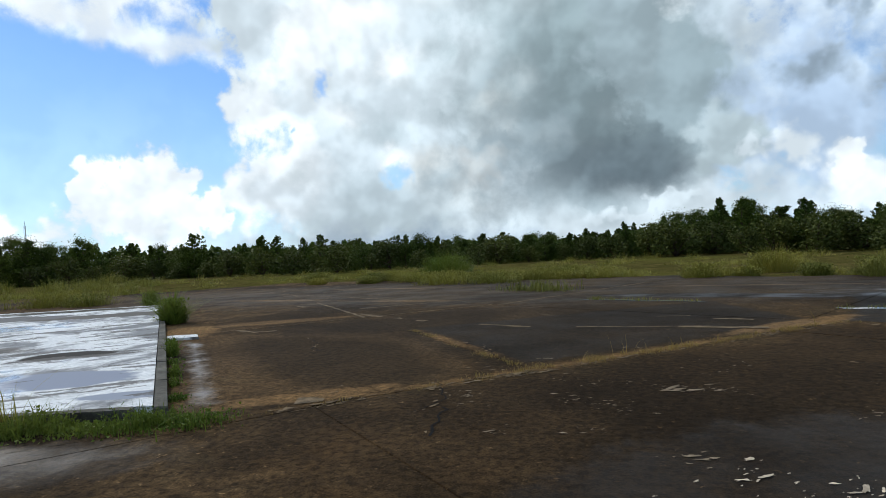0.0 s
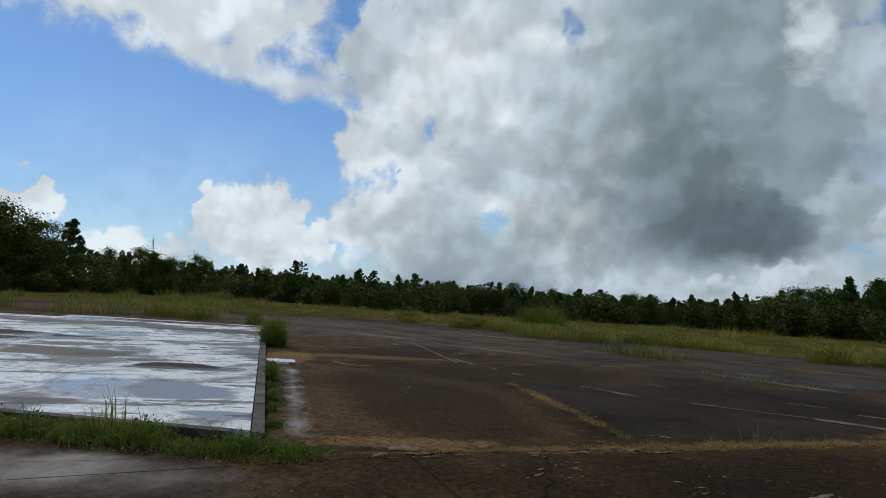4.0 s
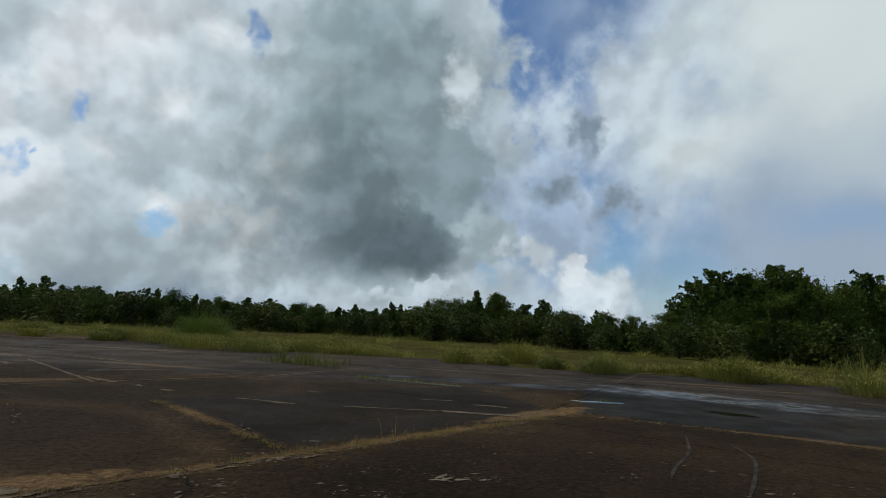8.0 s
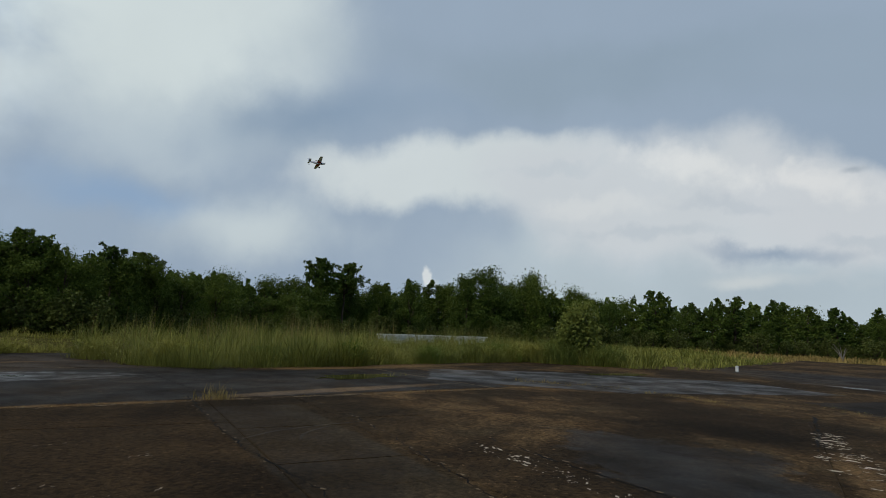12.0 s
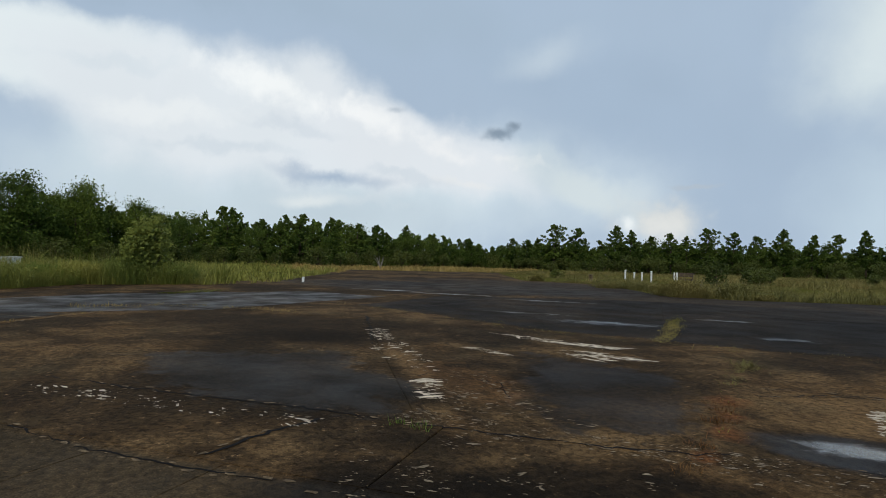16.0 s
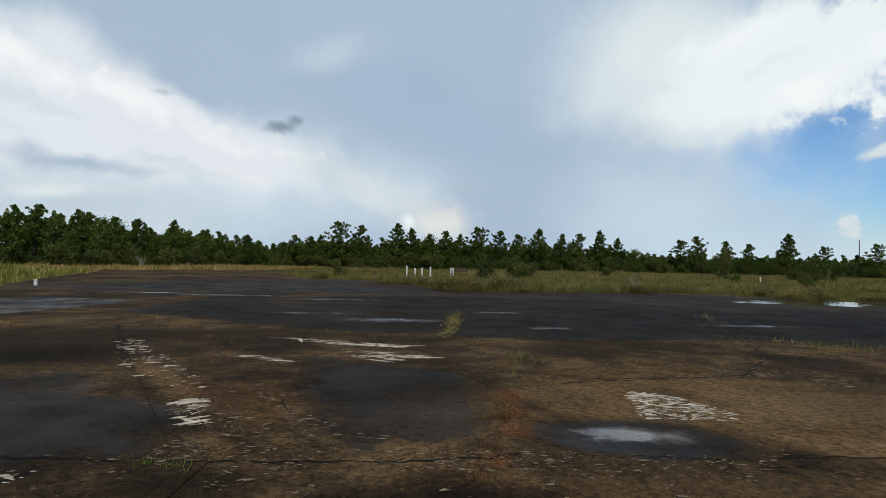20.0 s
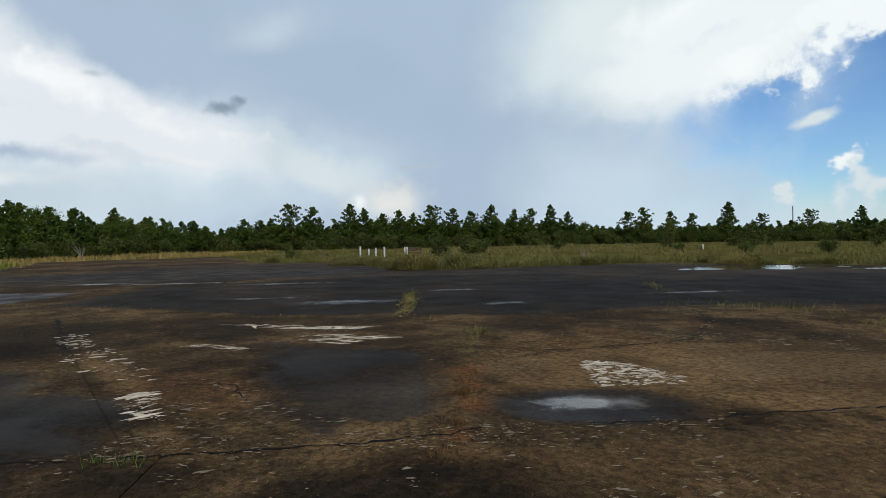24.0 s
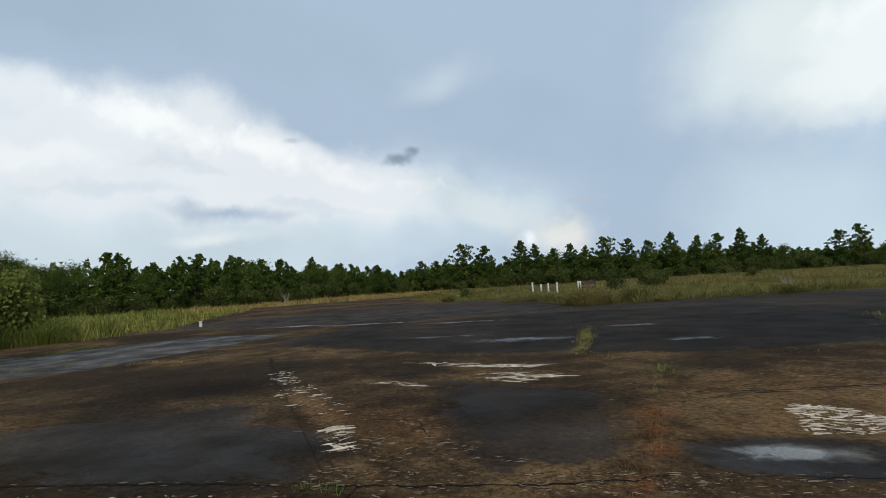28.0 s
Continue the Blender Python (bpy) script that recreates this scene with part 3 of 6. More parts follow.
    field([(13.4, 12.6), (15.4, 10.4), (19.0, 8.6), (26.0, 5.6), (27.0, 6.8), (19.5, 10.4), (15.6, 12.4), (14.2, 14.0)], (0.13, 0.098, 0.062), 0.7, 0.0, 0.5, 0.7)      # bleached silt before the tall grass
    lay(3.0, 16.8, 4.0, 0.7, black, turn=-20, amount=0.8, damp=0.5)
    lay(9.5, 4.5, 3.5, 2.6, (0.018, 0.015, 0.011), turn=45, amount=0.7, soft=0.7)
    lay(1.0, 4.2, 2.6, 1.2, black, turn=40, amount=0.75, damp=0.25)
    lay(-5.6, 3.5, 2.6, 0.8, (0.045, 0.041, 0.037), turn=20, amount=0.7, damp=0.6, soft=0.8)
    field([(10.2, 6.0), (2.3, -2.6), (1.0, -1.4), (8.8, 7.3)], (0.030, 0.026, 0.0185), 0.85, 0.1, 0.12, 0.08)      # smoother narrow strip
    field([(-4.2, 5.2), (-1.25, 7.45), (-3.9, 11.4), (-9.3, 11.3)], (0.068, 0.050, 0.032), 0.6, 0.0, 0.6, 0.9)      # tan rim of the slab by the white floor
    field([(-8.5, 10.3), (-7.9, 10.25), (-4.2, 5.75), (-4.5, 5.4)], (0.075, 0.072, 0.078), 0.8, 0.75, 0.3, 0.35)     # damp grey strip along the curb
    field([(-1.05, 7.9), (3.8, 11.4), (2.6, 15.6), (-3.9, 11.7)], (0.0125, 0.0105, 0.0085), 0.88, 0.1, 0.2, 0.25)      # black slab beyond the cross joint
    field([(-6.63, 8.94), (-4.66, 6.80), (-3.44, 6.15), (-2.42, 6.43), (-1.42, 7.34), (-3.30, 10.19), (-5.90, 11.00), (-7.82, 10.89)], (0.017, 0.0135, 0.0095), 0.85, 0.0, 0.7, 0.6)      # dark middle of the slab by the white floor
    field([(4.0, 11.5), (11.9, 6.2), (17.0, 2.9), (21.0, 7.0), (14.5, 13.5), (6.0, 16.5)], (0.0095, 0.009, 0.0085), 0.9, 0.22, 0.25, 0.4)   # wet black apron
    field([(-3.9, 5.0), (3.9, 11.3), (10.5, 6.9), (7.2, 2.6), (3.4, 0.5), (-1.0, 1.5)], (0.0165, 0.0118, 0.0075), 0.62, 0.0, 0.6, 0.9)      # dark brown pad
    field([(18.9, -5.0), (11.7, -7.45), (7.5, -10.15), (3.9, -14.9), (8.0, -22.0), (14.5, -23.0), (20.5, -17.0), (23.0, -10.0)], black, 0.93, 0.12, 0.25, 0.5)   # algae-black bays
    field([(9.2, -5.5), (6.3, -6.5), (4.75, -5.4), (3.75, -4.25), (4.45, -2.9), (5.6, -3.1), (7.3, -4.2)], black, 0.9, 0.2, 0.5, 0.9)   # black patch between crack and rusty joint
    field([(10.6, 1.2), (9.8, -2.5), (6.1, -2.1), (5.4, -1.7), (5.9, -0.8), (6.6, 0.0), (8.0, 0.8)], slate, 0.88, 0.25, 0.5, 0.9)
    for cx, cy, w in ((4.95, -5.8, 0.5), (4.4, -5.2, 0.35), (3.94, -4.6, 0.42), (3.47, -3.8, 0.3)):
        lay(cx, cy, w, w * 0.6, rust, turn=-50, amount=0.62, soft=0.9, rough=2.0)
    lay(8.6, -3.0, 2.1, 0.32, (0.16, 0.115, 0.07), turn=-10, amount=0.6, soft=0.8, rough=1.6)
    lay(6.6, -3.5, 1.0, 0.5, (0.10, 0.060, 0.030), turn=-10, amount=0.5, soft=0.8, rough=1.8)  # rust and tan
    lay(7.0, -3.2, 1.5, 0.7, (0.105, 0.066, 0.036), turn=-10, amount=0.45, rough=2.2)
    lay(2.5, 6.0, 4.5, 3.0, (0.014, 0.011, 0.008), turn=20, amount=0.6, soft=0.8)
    for cx, cy, w, h, turn in ((0.0, 8.35, 5.6, 0.24, 38.6), (-2.5, 9.8, 2.6, 0.2, 127), (7.9, 8.85, 4.9, 0.22, -34), (15.6, 3.6, 5.4, 0.22, -34)):
        lay(cx, cy, w, h, (0.15, 0.105, 0.060), turn=turn, amount=0.7, soft=1.0, rough=2.2)   # bleached joint lips
    lay(-3.4, 6.1, 1.3, 0.3, tan, turn=30, amount=0.55, rough=1.6)
    lay(-9.4, 11.6, 1.6, 0.8, tan, turn=120, amount=0.6)
    lay(-8.0, 13.3, 2.2, 0.5, (0.15, 0.11, 0.07), turn=25, amount=0.55)
    lay(3.2, 11.3, 2.0, 0.35, tan, turn=38, amount=0.55)
    lay(13.0, 6.4, 4.5, 0.4, (0.17, 0.13, 0.09), turn=-26, amount=0.5)
    lay(20.0, 9.5, 5.0, 0.9, tan, turn=-25, amount=0.55)
    lay(1.5, -8.6, 2.4, 1.0, (0.13, 0.10, 0.065), turn=40, amount=0.5)
    lay(11.6, -2.2, 2.2, 1.4, (0.012, 0.0095, 0.007), turn=50, amount=0.85, soft=0.8)
    lay(3.6, -0.9, 1.3, 0.8, black, turn=45, amount=0.8, soft=0.7)
    lay(4.6, -1.7, 0.9, 0.5, (0.012, 0.0095, 0.007), turn=45, amount=0.8, soft=0.7)
    lay(3.0, -5.32, 1.15, 0.72, black, turn=41, amount=0.92, damp=0.35, soft=0.4, rough=0.8)
    # wet patch on the stain: pale sky reflection partly painted into the colour
    lay(3.05, -5.38, 0.85, 0.36, sky_sheen, turn=43, amount=0.25, damp=1.9, soft=0.9, rough=1.6)
    # scour and lichen that lie over the stains too
    worn = op(t, "MULTIPLY", ramp(t, scour, 0.38, 0.62, 1.42, 0.64), ramp(t, wide, 0.36, 0.64, 1.25, 0.72))
    col = blend(t, 1.0, col, worn, "MULTIPLY")
    col = blend(t, ramp(t, fbm(t, pos, 6.0, 9.0, 0.78), 0.60, 0.66, 0.0, 0.35), col, (0.17, 0.125, 0.08))
    col = blend(t, 1.0, col, (1.165, 0.965, 0.69), "MULTIPLY")
    setin(t, b, "Base Color", blend(t, 1.0, col, ramp(t, grain, 0.30, 0.70, 0.48, 1.6), "MULTIPLY"))
    streak = ramp(t, fbm(t, pos, 0.8, 5.0, 0.55), 0.30, 0.70)
    wetness = op(t, "MINIMUM", op(t, "MULTIPLY", wet, op(t, "ADD", 0.25, op(t, "MULTIPLY", streak, 0.75))), 1.0)
    setin(t, b, "Roughness", op(t, "SUBTRACT", 0.92, op(t, "MULTIPLY", wetness, 0.9)))
    setin(t, b, "Specular IOR Level", op(t, "ADD", 0.05, op(t, "MULTIPLY", wetness, 0.65)))
    bump(t, b, op(t, "ADD", op(t, "MULTIPLY", grain, op(t, "SUBTRACT", 1.0, wetness)), op(t, "MULTIPLY", scour, 0.8)), 0.45, 0.012)
    return m


def white_floor_material():
    """White-painted foundation slab, worn through to grey and wet in places."""
    m, t, b = material("worn_white_paint")
    pos, x, y = place(t)
    wear, fine, flow = fbm(t, pos, 0.55, 9.0, 0.66, 0.5), fbm(t, pos, 14.0, 6.0), fbm(t, pos, 0.28, 4.0, 0.5, 0.5)
    col = blend(t, ramp(t, fine, 0.3, 0.75), (0.60, 0.625, 0.64), (0.80, 0.815, 0.82))
    scuff = fbm(t, pos, 2.2, 9.0, 0.7, 0.6)
    col = blend(t, ramp(t, scuff, 0.55, 0.64, 0.0, 0.7), col, (0.17, 0.165, 0.155))
    col = blend(t, ramp(t, wear, 0.46, 0.58, 0.0, 0.85), col, (0.15, 0.155, 0.165))
    # dark and grey worn patches; the two blue-grey ones carry painted sky reflection
    for cx, cy, w, h, c in ((-9.3, 8.3, 0.9, 0.5, (0.030, 0.028, 0.024)), (-7.6, 6.3, 1.5, 0.7, (0.26, 0.29, 0.36)), (-5.4, 5.75, 0.9, 0.22, (0.28, 0.31, 0.37)), (-17.5, 8.6, 2.6, 0.5, (0.04, 0.038, 0.033)),
                            (-13.5, 8.0, 3.0, 0.8, (0.16, 0.15, 0.14)), (-20.0, 16.6, 3.5, 0.6, (0.05, 0.048, 0.035)), (-17.2, 17.6, 1.5, 0.5, (0.06, 0.055, 0.04)),
                            (-19.0, 9.5, 4.0, 0.7, (0.03, 0.03, 0.03)), (-14.5, 15.5, 4.0, 0.8, (0.12, 0.11, 0.10)),
                            (-21.0, 14.0, 5.0, 1.2, (0.15, 0.15, 0.15))):
        col = blend(t, ellipse(t, x, y, wear, cx, cy, w, h, 18.0, 0.18, 0.9), col, c)
    drawn = t.nodes.new("ShaderNodeMapping")
    drawn.vector_type = "TEXTURE"
    drawn.inputs["Rotation"].default_value = (0, 0, radians(35))
    drawn.inputs["Scale"].default_value = (2.8, 0.7, 1.0)
    t.links.new(pos, drawn.inputs["Vector"])
    peel = fbm(t, drawn.outputs[0], 1.1, 9.0, 0.68, 0.3)
    col = blend(t, ramp(t, peel, 0.555, 0.575, 0.0, 0.85), col, (0.12, 0.115, 0.108))
    setin(t, b, "Base Color", col)
    wetm = op(t, "MULTIPLY", ramp(t, flow, 0.55, 0.62), ramp(t, scuff, 0.40, 0.52))
    setin(t, b, "Roughness", op(t, "SUBTRACT", 0.75, op(t, "MULTIPLY", wetm, 0.5)))
    setin(t, b, "Specular IOR Level", op(t, "ADD", 0.06, op(t, "MULTIPLY", wetm, 0.4)))
    bump(t, b, fine, 0.15, 0.004)
    return m


def meadow_material():
    m, t, b = material("rough_meadow_soil")
    pos, _, _ = place(t)
    a, c, d = fbm(t, pos, 0.06, 5.0), fbm(t, pos, 0.7, 7.0, 0.65), fbm(t, pos, 9.0, 6.0)
    col = blend(t, ramp(t, c, 0.35, 0.65), (0.050, 0.049, 0.013), (0.105, 0.085, 0.030))
    col = blend(t, ramp(t, a, 0.45, 0.62), col, (0.085, 0.084, 0.020))
    setin(t, b, "Base Color", blend(t, 1.0, col, ramp(t, d, 0.3, 0.7, 0.6, 1.3), "MULTIPLY"))
    setin(t, b, "Roughness", 0.95)
    setin(t, b, "Specular IOR Level", 0.0)
    bump(t, b, d, 0.6, 0.05)
    return m


def water_material():
    m, t, b = material("still_rainwater")
    pos, _, _ = place(t)
    setin(t, b, "Base Color", blend(t, ramp(t, fbm(t, pos, 1.5, 4.0), 0.3, 0.7), (0.012, 0.012, 0.010), (0.03, 0.028, 0.02)))
    setin(t, b, "Roughness", 0.04)
    setin(t, b, "IOR", 1.33)
    bump(t, b, fbm(t, pos, 14.0, 2.0), 0.03, 0.01)
    return m


CONCRETE, WHITEFLOOR, MEADOW, WATER = concrete_material(), white_floor_material(), meadow_material(), water_material()
JOINT = plain_material("joint_dirt", (0.055, 0.042, 0.026), 0.95, 0.4, 3.0)
# crack dirt, near black because the shade in the gap is in its colour
CRACK = plain_material("crack_dirt_and_shade", (0.005, 0.004, 0.003), 0.95, 0.3, 4.0)
CRUMB = plain_material("crumbled_concrete_edge", (0.15, 0.108, 0.062), 0.9, 0.6, 6.0)
FLAKE = plain_material("bleached_scab", (0.56, 0.47, 0.35), 0.8, 0.45, 7.0)
SCAB = plain_material("tan_lichen_scab", (0.22, 0.17, 0.112), 0.85, 0.4, 6.0)
CURB = plain_material("mossy_curb_concrete", (0.10, 0.095, 0.08), 0.85, 0.5, 2.0)
BARK = plain_material("pine_bark", (0.085, 0.062, 0.045), 0.9, 0.5, 5.0, relief=0.8)
PINE = leaf_material("pine_needles", (0.044, 0.068, 0.013), (0.118, 0.158, 0.024), through_light=0.09, patch=0.45)
BROAD = leaf_material("broad_leaves", (0.042, 0.066, 0.012), (0.118, 0.155, 0.022), through_light=0.09, patch=0.45)
SHRUB = leaf_material("shrub_leaves", (0.036, 0.048, 0.011), (0.115, 0.130, 0.028), through_light=0.14, patch=0.6)
GRASS = leaf_material("tall_grass", (0.098, 0.104, 0.018), (0.335, 0.315, 0.060), (0.33, 0.275, 0.066), 0.14)
WEED = leaf_material("green_weeds", (0.045, 0.085, 0.012), (0.15, 0.215, 0.032), (0.20, 0.20, 0.045), 0.3)
STRAW = leaf_material("dry_straw", (0.20, 0.140, 0.042), (0.42, 0.295, 0.100), (0.42, 0.285, 0.09), 0.35)
RUSTWEED = leaf_material("rust_red_weeds", (0.10, 0.036, 0.014), (0.26, 0.105, 0.036), (0.20, 0.11, 0.03), 0.25)
REED = leaf_material("marsh_grass", (0.070, 0.068, 0.018), (0.235, 0.200, 0.055), (0.28, 0.21, 0.08), 0.12)
WHITEPAINT = plain_material("chalky_white_paint", (0.66, 0.65, 0.60), 0.6, 0.15, 4.0)
STEEL = plain_material("dull_galvanised_steel", (0.35, 0.36, 0.37), 0.45, 0.2, 8.0, 0.8)
DEADWOOD = plain_material("bleached_dead_wood", (0.22, 0.195, 0.165), 0.85, 0.35, 7.0)
FOAM = plain_material("white_foam_skin", (0.80, 0.80, 0.80), 0.45, 0.06, 9.0, relief=0.05)
REDSTRIPE = plain_material("red_trim", (0.55, 0.04, 0.05), 0.4, 0.1, 9.0, relief=0.05)
BLACKPLASTIC = plain_material("black_plastic", (0.02, 0.02, 0.022), 0.4, 0.2, 20.0, relief=0.1)

# ======================= mesh helpers =======================


def mesh_object(name, verts, faces, mat, parent=None, label="", smooth=False):
    me = bpy.data.meshes.new(name)
    me.from_pydata([tuple(map(float, v)) for v in verts], [], [tuple(map(int, f)) for f in faces])
    me.materials.append(mat)
    if smooth:
        me.polygons.foreach_set("use_smooth", [True] * len(me.polygons))
    me.update()
    ob = new(name, me)
    if parent is not None:
        ob.parent = parent
    if label:
        ob["label"] = label
    return ob


def fast_mesh(name, verts, tris, mat, parent=None):
    """A mesh of triangles from arrays."""
    me = bpy.data.meshes.new(name)
    nv, nt = len(verts), len(tris)
    me.vertices.add(nv)
    me.vertices.foreach_set("co", np.asarray(verts, dtype=np.float32).ravel())
    me.loops.add(nt * 3)
    me.loops.foreach_set("vertex_index", np.asarray(tris, dtype=np.int32).ravel())
    me.polygons.add(nt)
    me.polygons.foreach_set("loop_start", np.arange(0, nt * 3, 3, dtype=np.int32))
    me.materials.append(mat)
    me.update(calc_edges=True)
    ob = new(name, me)
    if parent is not None:
        ob.parent = parent
    return ob


def tube(path, radii, sides=6):
    """Verts and faces of a tapered tube along a path."""
    verts, faces = [], []
    pts = [Vector(p) for p in path]
    for i, p in enumerate(pts):
        d = (pts[min(i + 1, len(pts) - 1)] - pts[max(i - 1, 0)]).normalized()
        a = d.orthogonal().normalized()
        b2 = d.cross(a)
        for k in range(sides):
            g = 2 * math.pi * k / sides
            verts.append(p + (a * math.cos(g) + b2 * math.sin(g)) * radii[i])
    for i in range(len(pts) - 1):
        for k in range(sides):
            k2 = (k + 1) % sides
            faces.append((i * sides + k, i * sides + k2, (i + 1) * sides + k2, (i + 1) * sides + k))
    faces.append(tuple(range(sides - 1, -1, -1)))
    faces.append(tuple(range((len(pts) - 1) * sides, len(pts) * sides)))
    return verts, faces


def join(*pieces):
    verts, faces = [], []
    for v, f in pieces:
        o = len(verts)
        verts += list(v)
        faces += [tuple(i + o for i in q) for q in f]
    return verts, faces


def box(x0, y0, z0, x1, y1, z1, bev=0.0):
    """A box with chamfered upright edges and top."""
    b = min(bev, (x1 - x0) / 3, (y1 - y0) / 3, (z1 - z0) / 3)

    def ring(o, z):
        return [(x0 + o + b, y0 + o, z), (x1 - o - b, y0 + o, z), (x1 - o, y0 + o + b, z), (x1 - o, y1 - o - b, z),
                (x1 - o - b, y1 - o, z), (x0 + o + b, y1 - o, z), (x0 + o, y1 - o - b, z), (x0 + o, y0 + o + b, z)]
    verts = ring(0, z0) + ring(0, z1 - b) + ring(b, z1)
    faces = [tuple(range(7, -1, -1)), tuple(range(16, 24))]
    for r in (0, 8):
        for k in range(8):
            faces.append((r + k, r + (k + 1) % 8, r + 8 + (k + 1) % 8, r + 8 + k))
    return verts, faces


def leaf_cards(rng, centres, size, flat=0.0, long=1.0):
    """One small bent leaf spray of two triangles at each centre."""
    n = len(centres)
    a = rng.normal(size=(n, 3))
    a[:, 2] *= 1.0 - flat
    a /= np.linalg.norm(a, axis=1)[:, None]
    b2 = np.cross(a, rng.normal(size=(n, 3)))
    b2 /= np.linalg.norm(b2, axis=1)[:, None] + 1e-9
    s = (size * rng.uniform(0.55, 1.3, n))[:, None]
    c = np.cross(a, b2) * s * 0.25
    v = np.stack([centres - a * s * 0.5 * long, centres + b2 * s * 0.42 + c, centres + a * s * 0.5 * long, centres - b2 * s * 0.42 + c], 1).reshape(-1, 3)
    i = np.arange(n)[:, None] * 4
    t = np.concatenate([i + np.array([[0, 1, 2]]), i + np.array([[0, 2, 3]])], 1).reshape(-1, 3)
    return v, t


def leaf_tris(rng, centres, size):
    """One small three-cornered leaf at each centre."""
    n = len(centres)
    a = rng.normal(size=(n, 3))
    a /= np.linalg.norm(a, axis=1)[:, None]
    b2 = np.cross(a, rng.normal(size=(n, 3)))
    b2 /= np.linalg.norm(b2, axis=1)[:, None] + 1e-9
    s = (size * rng.uniform(0.6, 1.35, n))[:, None]
    v = np.stack([centres - a * s * 0.55, centres + a * s * 0.35 + b2 * s * 0.42, centres + a * s * 0.35 - b2 * s * 0.42], 1).reshape(-1, 3)
    return v, np.arange(n * 3).reshape(-1, 3)


def tufts(rng, centres, needles, radius, up=0.35, width=0.3):
    """Round tufts of long needles, each a thin triangle pointing out and a little up."""
    c = np.repeat(np.asarray(centres, dtype=float), needles, 0)
    n = len(c)
    d = rng.normal(size=(n, 3))
    d[:, 2] += up
    d /= np.linalg.norm(d, axis=1)[:, None]
    b2 = np.cross(d, rng.normal(size=(n, 3)))
    b2 /= np.linalg.norm(b2, axis=1)[:, None] + 1e-9
    r = (np.repeat(np.broadcast_to(np.asarray(radius, dtype=float), (len(centres),)), needles) * rng.uniform(0.6, 1.15, n))[:, None]
    v = np.stack([c + d * r * 0.15 + b2 * r * width, c + d * r * 0.35 - b2 * r * width, c + d * r], 1).reshape(-1, 3)
    return v, np.arange(n * 3).reshape(-1, 3)


def blades(rng, xy, z, height, width, lean=0.3, out=None):
    """Grass blades: a bent, tapering strip of three triangles each."""
    n = len(xy)
    h = height * rng.uniform(0.25, 1.15, n)
    g = rng.uniform(0, 2 * np.pi, n)
    d = np.stack([np.cos(g), np.sin(g)], 1)
    if out is not None:
        d = d * 0.6 + out
        d /= np.linalg.norm(d, axis=1)[:, None] + 1e-6
    s = np.stack([-d[:, 1], d[:, 0]], 1) * (width * rng.uniform(0.6, 1.3, n))[:, None] / 2
    bow = rng.gamma(2.0, 0.5, n)
    l1, l2 = (h * lean * 0.4 * bow)[:, None], (h * lean * 1.1 * bow)[:, None]
    zz = np.broadcast_to(np.asarray(z, dtype=float), (n,))
    v = np.zeros((n, 5, 3))
    v[:, 0, :2], v[:, 1, :2] = xy - s, xy + s
    v[:, 2, :2], v[:, 3, :2] = xy + d * l1 + s * 0.7, xy + d * l1 - s * 0.7
    v[:, 4, :2] = xy + d * l2
    v[:, 0, 2] = v[:, 1, 2] = zz
    v[:, 2, 2] = v[:, 3, 2] = zz + h * 0.6
    v[:, 4, 2] = zz + h
    i = np.arange(n)[:, None] * 5
    t = np.concatenate([i + np.array([[0, 1, 2]]), i + np.array([[0, 2, 3]]), i + np.array([[3, 2, 4]])], 1).reshape(-1, 3)
    return v.reshape(-1, 3), t


def uneven(xy, scale, lo, hi, seed=0.0):
    """A slowly changing factor over the ground."""
    f = np.array([noise.noise((x / scale + seed, y / scale, seed)) + 0.5 * noise.noise((x * 2.7 / scale, y * 2.7 / scale + seed, 3.1)) for x, y in xy])
    return lo + (hi - lo) * np.clip(f + 0.5, 0, 1)


def inside(poly, pts):
    poly, pts = np.asarray(poly, dtype=float), np.asarray(pts, dtype=float)
    hit = np.zeros(len(pts), bool)
    for i in range(len(poly)):
        (x1, y1), (x2, y2) = poly[i], poly[i - 1]
        k = ((y1 > pts[:, 1]) != (y2 > pts[:, 1]))
        with np.errstate(divide="ignore", invalid="ignore"):
            xx = (x2 - x1) * (pts[:, 1] - y1) / (y2 - y1) + x1
        hit ^= k & (pts[:, 0] < xx)
    return hit


def scatter(rng, poly, count, clump=0.0, size=1.0):
    """Points in a polygon; clump gathers them about fewer centres."""
    poly = np.asarray(poly, dtype=float)
    lo, hi = poly.min(0), poly.max(0)
    out = np.zeros((0, 2))
    while len(out) < count:
        p = rng.uniform(lo, hi, (count * 2, 2))
        if clump:
            c = rng.uniform(lo, hi, (max(4, int(count * clump)), 2))
            p = c[rng.integers(0, len(c), count * 2)] + rng.normal(size=(count * 2, 2)) * size
        out = np.concatenate([out, p[inside(poly, p)]])
    return out[:count]


def along(rng, pts, count, spread):
    """Points strewn along a broken line."""
    pts = np.asarray(pts, dtype=float)
    seg = np.linalg.norm(np.diff(pts, axis=0), axis=1)
    cum = np.concatenate([[0], np.cumsum(seg)])
    s = rng.uniform(0, cum[-1], count)
    x = np.interp(s, cum, pts[:, 0])
    y = np.interp(s, cum, pts[:, 1])
    return np.stack([x, y], 1) + rng.normal(size=(count, 2)) * spread

# ======================= ground and pavement =======================
RING = [(2400 * math.cos(2 * math.pi * k / 48), 2400 * math.sin(2 * math.pi * k / 48), -0.07) for k in range(48)]
ground = mesh_object("ground", RING, [tuple(range(48))], MEADOW)
tagged(ground, "flat rough meadow soil with patchy grass reaching the woods", "ground", kind="structure")

